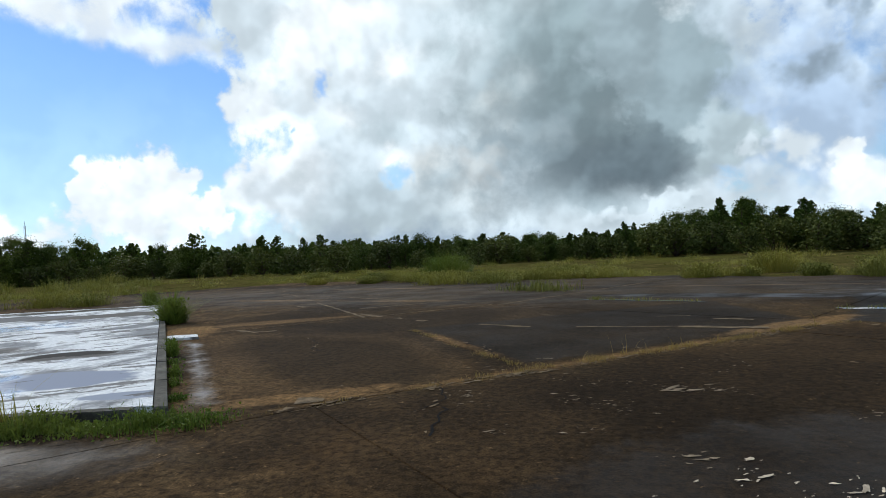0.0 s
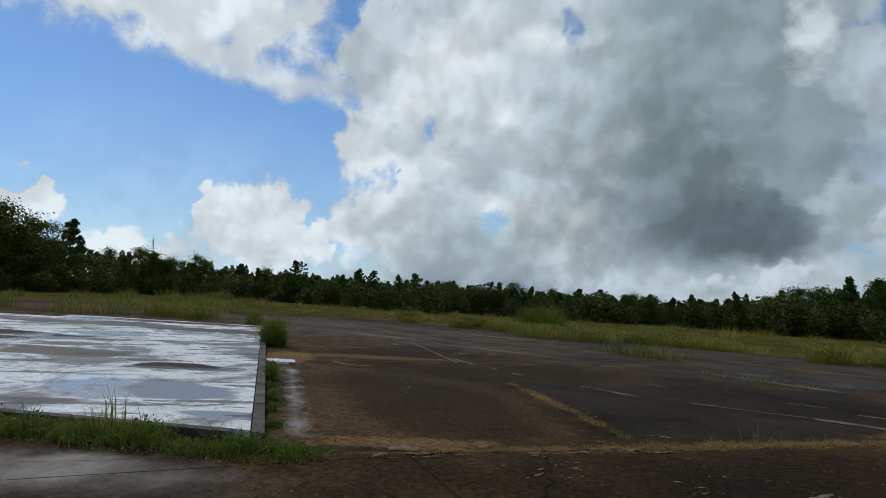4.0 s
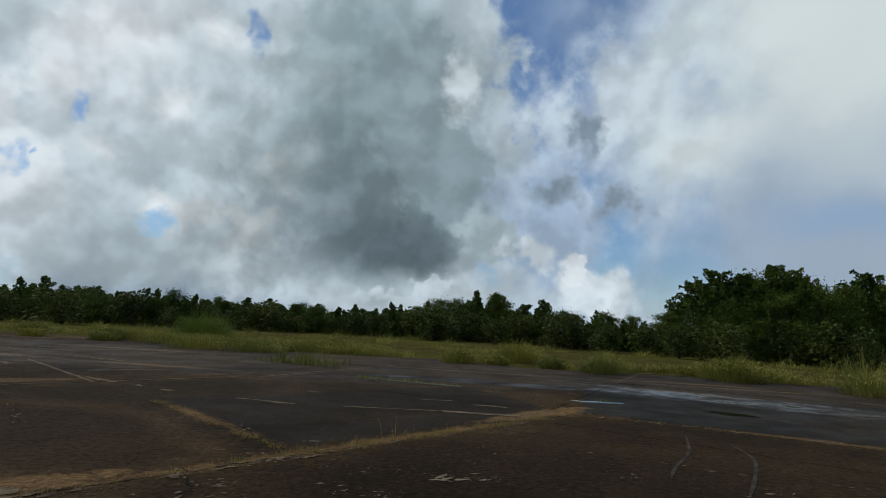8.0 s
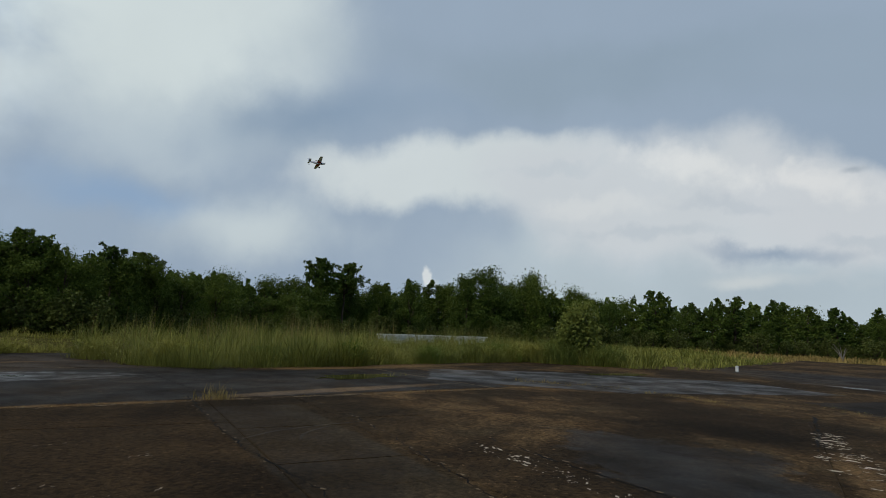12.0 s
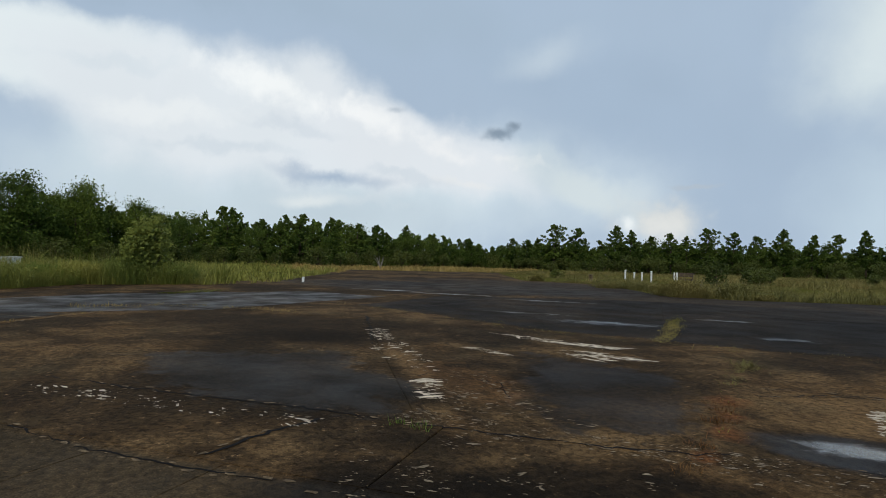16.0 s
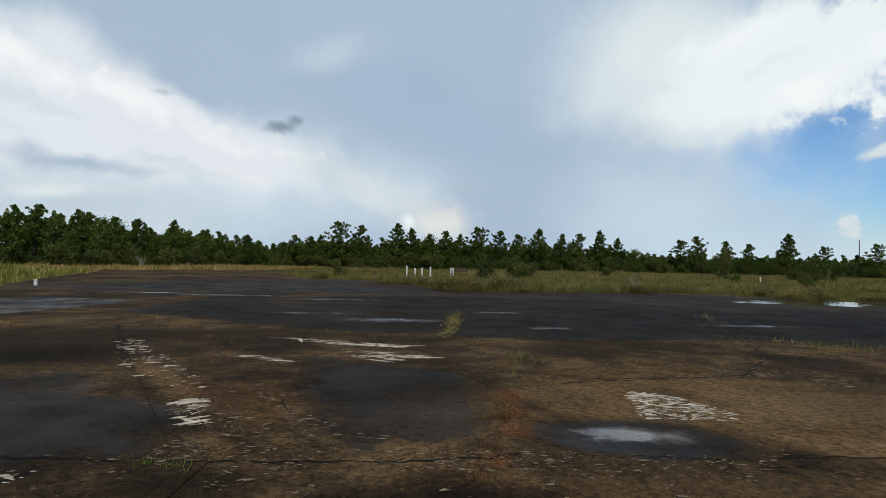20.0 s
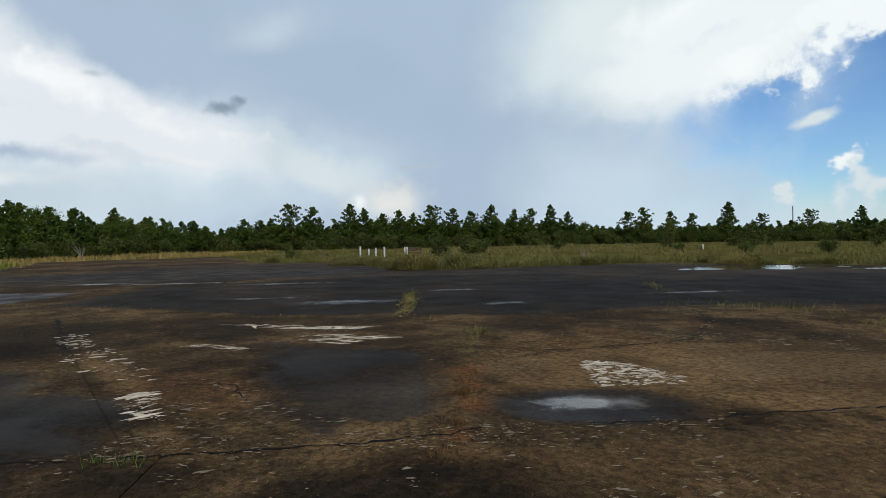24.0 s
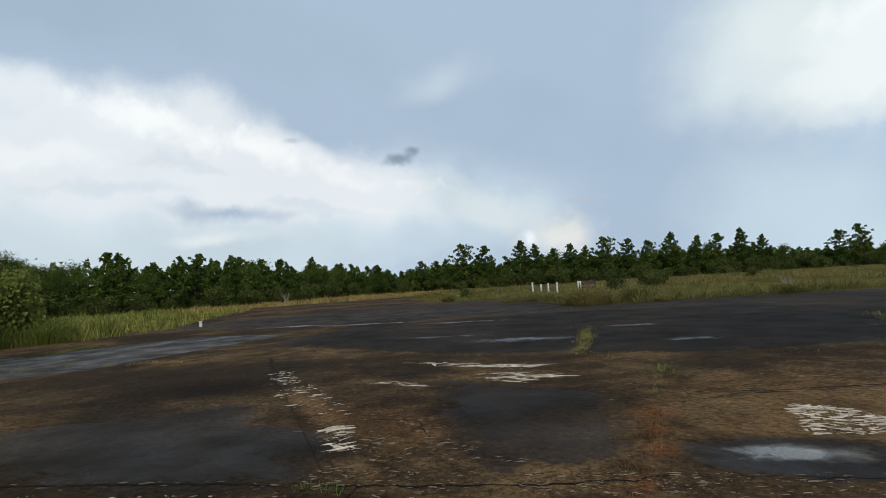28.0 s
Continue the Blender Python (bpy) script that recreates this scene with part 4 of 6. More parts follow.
APRON = [(-46, 26), (-25, 29), (-19, 33.5), (-13, 32), (-8.6, 29.6), (-1, 27), (3, 26), (6, 23), (14, 21), (17.6, 19.0), (14.4, 14.6), (15.6, 12.2),
         (19.5, 10.2), (26, 7.4), (33, 4.0), (34, 0), (37.5, -5.5), (67, -17), (64, -35.6), (41, -25), (34.5, -28), (23, -22.5), (19.7, -23.6), (17, -28.6),
         (13, -34), (1, -35), (-20, -40), (-48, -20)]


def split(poly, p, d):
    """Cut a convex polygon by the line through p along d: the left and the right part."""
    sides = ([], [])
    k = [(d[0] * (q[1] - p[1]) - d[1] * (q[0] - p[0])) for q in poly]
    for i, q in enumerate(poly):
        j = (i + 1) % len(poly)
        if k[i] >= 0:
            sides[0].append(q)
        if k[i] <= 0:
            sides[1].append(q)
        if k[i] * k[j] < 0:
            s = k[i] / (k[i] - k[j])
            x = (q[0] + (poly[j][0] - q[0]) * s, q[1] + (poly[j][1] - q[1]) * s)
            sides[0].append(x)
            sides[1].append(x)
    return [s if len(s) > 2 else [] for s in sides]


def cut_all(polys, p, d):
    return [s for q in polys for s in split(q, p, d) if s]


def grid(poly, origin, u, along_u, along_v):
    """Cut a polygon by lines along u (offsets along_v) and across it (offsets along_u)."""
    v = (-u[1], u[0])
    polys = [poly]
    for o in along_v:
        polys = cut_all(polys, (origin[0] + v[0] * o, origin[1] + v[1] * o), u)
    for o in along_u:
        polys = cut_all(polys, (origin[0] + u[0] * o, origin[1] + u[1] * o), v)
    return polys


pavement = tagged(new("pavement"), "abandoned brown-black concrete apron of large jointed slabs", "pavement", kind="structure")
bed = mesh_object("joint_bed", [(x, y, -0.02) for x, y in APRON], [tuple(range(len(APRON)))], JOINT, pavement, "dark dirt in the joints between slabs")
CORNER_A, CORNER_C, CORNER_E = (-4.0, 5.05), (3.95, 11.4), (11.8, 6.1)
J1 = Vector((CORNER_C[0] - CORNER_A[0], CORNER_C[1] - CORNER_A[1])).normalized()
J2 = Vector((CORNER_E[0] - CORNER_C[0], CORNER_E[1] - CORNER_C[1])).normalized()
BAY = 7.6
bays = [BAY * k for k in range(-12, 13)]
north_east, rest = split([(-120, -120), (120, -120), (120, 120), (-120, 120)], CORNER_C, J2)
north_west, pad = split(rest, CORNER_A, J1)
slabs = grid(north_east, (9.8, 7.45), J2, bays, bays[13:])
slabs += grid(north_west, (-1.1, 7.85), J1, bays, bays[13:])
Qv = Vector(Q_AX).normalized()
strips = [pad]
for off in (1.65, 3.45, 5.1, 13.3, 20.9, 28.5, 36.1, 43.7, -6.2, -13.8, -21.4):
    strips = cut_all(strips, (P_AX[0] * off, P_AX[1] * off), Qv)
for s in strips:
    c = [sum(q[i] for q in s) / len(s) for i in (0, 1)]
    po = c[0] * P_AX[0] + c[1] * P_AX[1]
    pieces = [s]
    if 5.1 < po < 13.3:                # the bay beside the path has its own cross joints
        for p, q in (((5.5, -1.95), (14.1, -3.95)),):
            pieces = cut_all(pieces, p, (q[0] - p[0], q[1] - p[1]))
        offsets = [-16.2, -23.8, 14.2, 21.8]
    elif po > 13.3:
        offsets = [-0.2 + BAY * k for k in range(-8, 9)]
    elif 1.65 < po < 3.45:             # narrow strip of small panels
        offsets = [-2.6 + 1.16 * k for k in range(-9, 15)]
    else:
        offsets = [2.0 + BAY * k for k in range(-8, 9)]
    for o in offsets:
        pieces = cut_all(pieces, (Q_AX[0] * o, Q_AX[1] * o), (P_AX[0], P_AX[1]))
    slabs += pieces
rng = np.random.default_rng(3)


def clipped(subject, window):
    """The part of a polygon that lies in a convex window."""
    turn = sum(window[i - 1][0] * window[i][1] - window[i][0] * window[i - 1][1] for i in range(len(window)))
    win = window if turn > 0 else window[::-1]
    out = list(subject)
    for i in range(len(win)):
        a, b2 = win[i - 1], win[i]
        k = [(b2[0] - a[0]) * (q[1] - a[1]) - (b2[1] - a[1]) * (q[0] - a[0]) for q in out]
        kept = []
        for j, q in enumerate(out):
            j2 = (j + 1) % len(out)
            if k[j] >= 0:
                kept.append(q)
            if k[j] * k[j2] < 0:
                f = k[j] / (k[j] - k[j2])
                kept.append((q[0] + (out[j2][0] - q[0]) * f, q[1] + (out[j2][1] - q[1]) * f))
        out = kept
        if len(out) < 3:
            return []
    return out


for s in slabs:
    if not all(inside(APRON, s)):
        s = clipped(APRON, s)
        if len(s) < 3:
            continue
    c = np.mean(np.asarray(s), axis=0)
    area = 0.5 * abs(sum(s[i - 1][0] * s[i][1] - s[i][0] * s[i - 1][1] for i in range(len(s))))
    if area < 0.3 or np.linalg.norm(c) > 75:
        continue
    lift = rng.normal(0, 0.004, 3) * (np.linalg.norm(c) > 3)
    rings = []
    for inset, z in ((0.006, -0.06), (0.006, -0.008), (0.018, 0.0)):
        rings.append([(c[0] + (q[0] - c[0]) * (1 - inset / max(0.3, math.hypot(q[0] - c[0], q[1] - c[1]))),
                       c[1] + (q[1] - c[1]) * (1 - inset / max(0.3, math.hypot(q[0] - c[0], q[1] - c[1]))), z + lift[0] * 0.5) for q in s])
    n = len(s)
    faces = [tuple(range(2 * n, 3 * n))] + [(r * n + k, r * n + (k + 1) % n, (r + 1) * n + (k + 1) % n, (r + 1) * n + k) for r in (0, 1) for k in range(n)]
    if sum(s[i - 1][0] * s[i][1] - s[i][0] * s[i - 1][1] for i in range(n)) < 0:
        faces = [f[::-1] for f in faces]
    mesh_object("concrete_slab", sum(rings, []), faces, CONCRETE, pavement)


def crumble(edges, seed, lo=0.02, hi=0.065, breaks=0.05):
    """Ragged tan ribbons of crumbled concrete and blown soil along the far joints, joined."""
    r = random.Random(seed)
    verts, faces = [], []
    for (x1, y1), (x2, y2) in edges:
        length = math.hypot(x2 - x1, y2 - y1)
        d = Vector((x2 - x1, y2 - y1)) / max(length, 1e-6)
        n, on, prev = max(2, int(length / 0.3)), r.random() < 0.7, None
        base = r.uniform(lo, hi)
        for k in range(n + 1):
            if r.random() < breaks:
                on = not on
            x, y = x1 + (x2 - x1) * k / n, y1 + (y2 - y1) * k / n
            a, b2 = base * r.uniform(0.1, 1.6), base * r.uniform(0.1, 1.6)
            verts += [(x - d.y * a, y + d.x * a, 0.006), (x + d.y * b2, y - d.x * b2, 0.006)]
            o = len(verts) - 2
            if on and prev is not None:
                faces.append((prev, prev + 1, o + 1, o))
            prev = o if on else None
    ob = mesh_object("joint_crumbs", verts, faces, CRUMB)
    return tagged(ob, "crumbled tan concrete and soil along the apron joints", "rubble", kind="stuff")


seen, far_edges = set(), []
for s in slabs:
    for i in range(len(s)):
        (x1, y1), (x2, y2) = s[i - 1], s[i]
        mx, my = (x1 + x2) / 2, (y1 + y2) / 2
        key = (round(mx, 1), round(my, 1))
        if key in seen or min(math.hypot(x1, y1), math.hypot(x2, y2), math.hypot(mx, my)) < 12.5 or my < 4 or math.hypot(x2 - x1, y2 - y1) > 20 or not inside(APRON, [(mx, my)])[0]:
            continue
        seen.add(key)
        far_edges.append(((x1, y1), (x2, y2)))
crumble(far_edges, 4)
streaks = [((-9.7, 17.4), (-4.2, 12.9)), ((-4.2, 12.9), (-1.4, 11.5)), ((-1.4, 11.5), (1.3, 11.2)), ((1.3, 11.2), (2.7, 10.9)), ((-7.0, 12.2), (-5.5, 12.4)), ((-5.5, 12.4), (-3.9, 12.3)), ((-8.2, 14.6), (-6.7, 16.2)), ((-6.7, 16.2), (-4.5, 17.5)), ((-13.1, 21.7), (-10.5, 25.5)), ((-10.5, 25.5), (-5.8, 24.1)), ((1.4, 12.4), (2.7, 11.9)), ((2.7, 11.9), (3.5, 10.8)), ((7.5, 22.1), (10.7, 22.5)), ((10.7, 22.5), (13.4, 22.6)), ((5.0, 18.8), (8.3, 18.9)), ((8.3, 18.9), (12.9, 19.8)), ((-1.9, 13.7), (-0.2, 12.9)), ((-0.2, 12.9), (1.7, 12.6)), ((11.6, 17.3), (12.9, 16.4)), ((12.9, 16.4), (13.6, 15.1)), ((10.4, 17.5), (12.9, 17.6)), ((12.9, 17.6), (15.4, 17.4)), ((-3.9, 5.9), (-3.4, 5.9)), ((-3.4, 5.9), (-3.1, 6.0)), ((-8.6, 12.0), (-7.6, 11.5)), ((-7.6, 11.5), (-7.1, 11.6))]      # bleached streaks between the bays
crumble(streaks, 5, 0.04, 0.12, 0.2)


chips = []


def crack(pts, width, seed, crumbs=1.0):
    """A wandering crack: a flat broken ribbon coloured with the gap's shade, with pale chips along its lips."""
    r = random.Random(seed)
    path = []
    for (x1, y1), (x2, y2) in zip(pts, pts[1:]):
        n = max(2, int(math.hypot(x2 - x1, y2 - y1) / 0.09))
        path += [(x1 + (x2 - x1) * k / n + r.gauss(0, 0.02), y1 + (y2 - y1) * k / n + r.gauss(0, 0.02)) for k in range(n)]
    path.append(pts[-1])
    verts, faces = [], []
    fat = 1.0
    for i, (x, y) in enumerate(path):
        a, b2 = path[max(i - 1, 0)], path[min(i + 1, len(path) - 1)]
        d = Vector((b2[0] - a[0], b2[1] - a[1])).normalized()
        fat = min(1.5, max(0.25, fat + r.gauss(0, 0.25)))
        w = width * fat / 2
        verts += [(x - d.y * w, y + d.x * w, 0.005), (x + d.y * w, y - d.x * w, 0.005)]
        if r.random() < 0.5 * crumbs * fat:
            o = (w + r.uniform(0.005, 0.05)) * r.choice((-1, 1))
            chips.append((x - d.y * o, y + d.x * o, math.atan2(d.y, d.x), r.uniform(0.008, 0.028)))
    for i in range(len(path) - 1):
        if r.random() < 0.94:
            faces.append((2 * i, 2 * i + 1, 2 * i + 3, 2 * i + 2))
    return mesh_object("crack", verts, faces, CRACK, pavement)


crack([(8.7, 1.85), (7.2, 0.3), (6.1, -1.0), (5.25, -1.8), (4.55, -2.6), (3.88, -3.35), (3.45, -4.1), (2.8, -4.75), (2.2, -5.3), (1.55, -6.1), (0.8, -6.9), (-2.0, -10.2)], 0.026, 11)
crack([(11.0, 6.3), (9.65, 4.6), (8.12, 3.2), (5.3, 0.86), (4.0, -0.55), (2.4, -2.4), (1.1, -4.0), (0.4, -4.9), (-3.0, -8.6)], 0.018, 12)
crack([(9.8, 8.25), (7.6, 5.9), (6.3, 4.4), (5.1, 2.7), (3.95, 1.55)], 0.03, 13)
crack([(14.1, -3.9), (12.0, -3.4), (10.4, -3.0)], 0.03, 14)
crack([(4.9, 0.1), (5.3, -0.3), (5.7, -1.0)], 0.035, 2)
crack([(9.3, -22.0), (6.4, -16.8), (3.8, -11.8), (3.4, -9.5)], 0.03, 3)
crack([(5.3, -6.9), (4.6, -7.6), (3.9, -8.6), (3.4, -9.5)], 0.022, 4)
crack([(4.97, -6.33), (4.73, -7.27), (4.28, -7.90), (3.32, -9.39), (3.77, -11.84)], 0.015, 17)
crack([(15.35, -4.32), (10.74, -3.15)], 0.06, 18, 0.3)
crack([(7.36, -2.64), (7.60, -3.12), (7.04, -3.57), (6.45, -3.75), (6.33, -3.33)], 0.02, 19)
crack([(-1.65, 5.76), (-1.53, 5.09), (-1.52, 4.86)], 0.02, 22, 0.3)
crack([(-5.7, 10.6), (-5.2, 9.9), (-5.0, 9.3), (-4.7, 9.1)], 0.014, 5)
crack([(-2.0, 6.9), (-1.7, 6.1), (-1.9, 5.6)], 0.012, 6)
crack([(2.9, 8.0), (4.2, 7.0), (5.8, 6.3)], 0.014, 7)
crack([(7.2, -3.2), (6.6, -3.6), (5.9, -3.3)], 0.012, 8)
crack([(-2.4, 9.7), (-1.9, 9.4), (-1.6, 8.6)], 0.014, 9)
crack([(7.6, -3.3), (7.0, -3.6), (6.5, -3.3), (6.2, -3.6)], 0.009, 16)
chip_rng = random.Random(31)
cv, cf = [], []
for x, y, g, size in chips:
    o = len(cv)
    for k in range(7):
        rad, th = size * chip_rng.uniform(0.5, 1.2), 2 * math.pi * k / 7
        lx, ly = rad * math.cos(th) * 2.2, rad * math.sin(th)
        cv.append((x + lx * math.cos(g) - ly * math.sin(g), y + lx * math.sin(g) + ly * math.cos(g), 0.006))
    cv.append((x, y, 0.006 + size * 0.25))
    cf += [(o + k, o + (k + 1) % 7, o + 7) for k in range(7)]
tagged(mesh_object("crack_crumbs", cv, cf, CRUMB), "pale chips of broken concrete along the cracks", "rubble", kind="stuff")


SCUFF = plain_material("faint_tyre_scuff", (0.055, 0.042, 0.028), 0.9, 0.6, 3.0)


def scuff(pts, width, seed):
    """A faint curved tyre mark, feathered by breaks along its length."""
    r = random.Random(seed)
    path = []
    for i in range(len(pts) - 1):
        p0, p1, p2, p3 = [Vector(pts[min(max(i + k, 0), len(pts) - 1)]) for k in (-1, 0, 1, 2)]
        for k in range(10):
            u = k / 10
            path.append(p1 * 2 + (p2 - p0) * u + (p0 * 2 - p1 * 5 + p2 * 4 - p3) * u * u + (p1 * 3 - p0 - p2 * 3 + p3) * u ** 3)
    path = [p * 0.5 for p in path]
    verts, faces = [], []
    for i, p in enumerate(path):
        d = (path[min(i + 1, len(path) - 1)] - path[max(i - 1, 0)]).normalized()
        w = width * r.uniform(0.55, 1.0) * min(1.0, i / 6, (len(path) - 1 - i) / 6) / 2 + 0.004
        verts += [(p.x - d.y * w, p.y + d.x * w, 0.005), (p.x + d.y * w, p.y - d.x * w, 0.005)]
        if i:
            faces.append((2 * i - 2, 2 * i - 1, 2 * i + 1, 2 * i))
    return mesh_object("tyre_scuff", verts, faces, SCUFF, pavement)


for k, pts in enumerate(([(6.8, 4.83), (7.4, 4.8), (7.8, 4.68), (8.5, 4.36), (9.05, 4.0)], [(7.16, 4.15), (7.5, 4.3), (7.85, 4.35), (8.45, 4.29)],
                         [(5.1, 9.5), (4.4, 8.2), (3.7, 7.3), (3.3, 6.7)], [(5.4, 8.7), (5.1, 7.8), (4.4, 6.8), (3.6, 5.8)])):
    scuff(pts, 0.05, 40 + k)


def flakes(name, label, poly, count, size, seed, stretch=2.2, turn=0.7, mat=None):
    """Thin bleached scabs of old paint and laitance lying on the concrete."""
    r = np.random.default_rng(seed)
    pts = scatter(r, poly, count, 0.22, 0.11)
    verts, faces = [], []
    for x, y in pts:
        n = 11
        s = size * float(np.clip(r.lognormal(-0.4, 0.75), 0.15, 3.2))
        g0, st = turn + r.normal(0, 0.35), stretch * r.uniform(0.5, 1.2)
        o = len(verts)
        for k in range(n):
            g = 2 * math.pi * k / n
            rad = s * r.uniform(0.35, 1.15)
            lx, ly = rad * math.cos(g) * st, rad * math.sin(g) * 0.7
            verts.append((x + lx * math.cos(g0) - ly * math.sin(g0), y + lx * math.sin(g0) + ly * math.cos(g0), 0.006 + 0.002 * r.random()))
        verts.append((x, y, 0.009))
        faces += [(o + k, o + (k + 1) % n, o + n) for k in range(n)]
    ob = mesh_object(name, verts, faces, mat or FLAKE)
    return tagged(ob, label, "paint flakes", kind="stuff")


flakes("paint_flakes", "bleached white paint flakes in a square patch on concrete", [(4.05, -7.05), (3.65, -7.25), (2.75, -7.0), (2.6, -6.6), (3.3, -5.95)], 560, 0.02, 1, turn=0.75)
flakes("paint_flakes", "pale scabs of old paint strewn along a crack", [(12.6, -3.9), (9.4, -3.5), (7.8, -3.3), (7.5, -2.95), (9.0, -2.65), (12.4, -3.45)], 210, 0.022, 2, turn=1.1)
flakes("paint_flakes", "thick white paint flakes in a narrow patch on brown concrete", [(7.2, -2.62), (7.1, -2.9), (6.05, -2.5), (6.15, -2.25)], 85, 0.026, 21, turn=1.1, stretch=2.4)
flakes("paint_flakes", "long white paint streaks on brown concrete", [(11.4, -5.95), (10.9, -6.3), (8.7, -7.45), (8.5, -6.9), (9.9, -6.4)], 150, 0.022, 3, turn=0.52, stretch=7.0)
flakes("paint_flakes", "short white paint streaks beside the long ones", [(8.95, -6.1), (8.0, -6.95), (7.35, -6.8), (7.75, -5.95), (8.5, -5.85)], 110, 0.024, 14, turn=0.85, stretch=6.0)
flakes("paint_flakes", "single white paint streaks on brown concrete", [(9.6, -4.4), (9.5, -4.75), (8.55, -4.9), (8.5, -4.5)], 34, 0.022, 15, turn=0.8, stretch=6.0)
flakes("paint_flakes", "pale scabs beside a concrete joint", [(8.4, 1.9), (5.6, -1.1), (5.3, -0.9), (8.0, 2.1)], 150, 0.014, 4, turn=0.8)
flakes("paint_flakes", "scattered pale chips on dark concrete", [(0.1, 6.15), (0.2, 6.5), (1.35, 6.95), (1.4, 6.6)], 40, 0.017, 5, turn=0.4, mat=SCAB)
flakes("paint_flakes", "scattered pale chips on dark concrete", [(1.2, 3.2), (0.2, 3.8), (0.9, 4.7), (2.0, 4.1)], 70, 0.014, 6)
flakes("paint_flakes", "crumbled pale edge along the weedy joint", [(-3.5, 5.5), (3.9, 11.45), (4.0, 11.25), (-3.3, 5.4)], 520, 0.017, 7, turn=0.66, mat=CRUMB)
flakes("paint_flakes", "crumbled pale edge along the straight joint", [(4.0, 11.4), (11.7, 6.2), (19.5, 1.1), (19.4, 0.9), (11.6, 6.0), (3.9, 11.2)], 520, 0.022, 8, turn=-0.5, mat=CRUMB)
flakes("paint_flakes", "small pale chips near the joint crossing", [(5.8, -2.0), (2.0, -5.6), (1.8, -5.2), (5.4, -1.5)], 700, 0.009, 9, turn=0.8, mat=SCAB)

flakes("paint_flakes", "small tan scabs on the dark concrete between the cracks", [(5.6, -1.4), (2.4, -5.4), (1.0, -4.2), (3.6, -0.6)], 420, 0.012, 10, turn=0.9, mat=SCAB)
flakes("paint_flakes", "small pale chips beside the dark stain", [(7.4, -2.2), (5.6, -2.4), (4.4, -3.6), (5.4, -3.4), (6.6, -3.9)], 260, 0.014, 11, turn=0.9, mat=SCAB)
flakes("paint_flakes", "small tan scabs on the bay beside the joint", [(5.0, -8.6), (2.0, -12.0), (-1.0, -9.0), (1.4, -6.4)], 500, 0.013, 12, turn=0.4, mat=SCAB)
flakes("paint_flakes", "small tan scabs on the dark apron", [(-3.4, 6.6), (0.6, 9.4), (6.0, 5.0), (2.0, 2.4), (-2.0, 4.6)], 420, 0.012, 13, turn=0.3, mat=SCAB)
# white foundation slab
W_AX, L_AX = Vector((-0.961, -0.276)), Vector((-0.652, 0.758))
FA = Vector((-4.52, 5.2))


def slab_xy(a, b2):
    p = FA + W_AX * a + L_AX * b2
    return p.x, p.y


foundation = tagged(new("pavement_white"), "low white-painted concrete foundation slab, worn and wet", "foundation slab", kind="structure")
for i, (a0, a1) in enumerate(((0.16, 4.4), (4.4, 8.6), (8.6, 12.8), (12.8, 18.5))):
    for b0, b1 in ((0.16, 6.0), (6.0, 12.0), (12.0, 17.8 if i < 2 else 16.2)):
        q = [slab_xy(a0 + 0.004, b0 + 0.004), slab_xy(a1 - 0.004, b0 + 0.004), slab_xy(a1 - 0.004, b1 - 0.004), slab_xy(a0 + 0.004, b1 - 0.004)]
        vs = [(x, y, z) for z in (-0.02, 0.10) for x, y in q]
        mesh_object("white_panel", vs, [(4, 5, 6, 7)[::-1], (0, 1, 5, 4), (1, 2, 6, 5), (2, 3, 7, 6), (3, 0, 4, 7)], WHITEFLOOR, foundation)


def curb(a0, b0, a1, b1, h):
    q = [slab_xy(a0, b0), slab_xy(a1, b0), slab_xy(a1, b1), slab_xy(a0, b1)]
    cx, cy = sum(p[0] for p in q) / 4, sum(p[1] for p in q) / 4
    vs = [(x, y, -0.02) for x, y in q] + [(x, y, h - 0.02) for x, y in q] + [(x + (cx - x) * 0.02, y + (cy - y) * 0.02, h) for x, y in q]
    fs = [(8, 9, 10, 11)[::-1]] + [(r + k, r + (k + 1) % 4, r + 4 + (k + 1) % 4, r + 4 + k) for r in (0, 4) for k in range(4)]
    return mesh_object("curb", vs, fs, CURB, foundation, "grey mossy edge curb")


b0 = 0.0
while b0 < 17:
    curb(0.0, b0 + 0.01, 0.15, b0 + 1.6, 0.12)
    b0 += 1.61
a0 = 0.36
while a0 < 17:
    curb(a0, 0.0, a0 + 1.9, 0.15, 0.11)
    a0 += 1.91
curb(-0.7, 6.9, -0.02, 7.45, 0.05).data.materials[0] = WHITEFLOOR


def pool(name, label, cx, cy, w, h, turn, seed, z=0.006, mat=None):
    """A shallow sheet of rainwater with an uneven shore."""
    r = random.Random(seed)
    n, verts = 40, []
    ph = [r.uniform(0, 6.3) for _ in range(4)]
    for k in range(n):
        g = 2 * math.pi * k / n
        s = 1 + 0.22 * math.sin(2 * g + ph[0]) + 0.18 * math.sin(5 * g + ph[1]) + 0.12 * math.sin(9 * g + ph[2])
        lx, ly = w * s * math.cos(g), h * s * math.sin(g)
        c, s2 = math.cos(radians(turn)), math.sin(radians(turn))
        verts.append((cx + lx * c - ly * s2, cy + lx * s2 + ly * c, z))
    return tagged(mesh_object(name, verts, [tuple(range(n))], mat or WATER), label, "puddle", kind="structure")


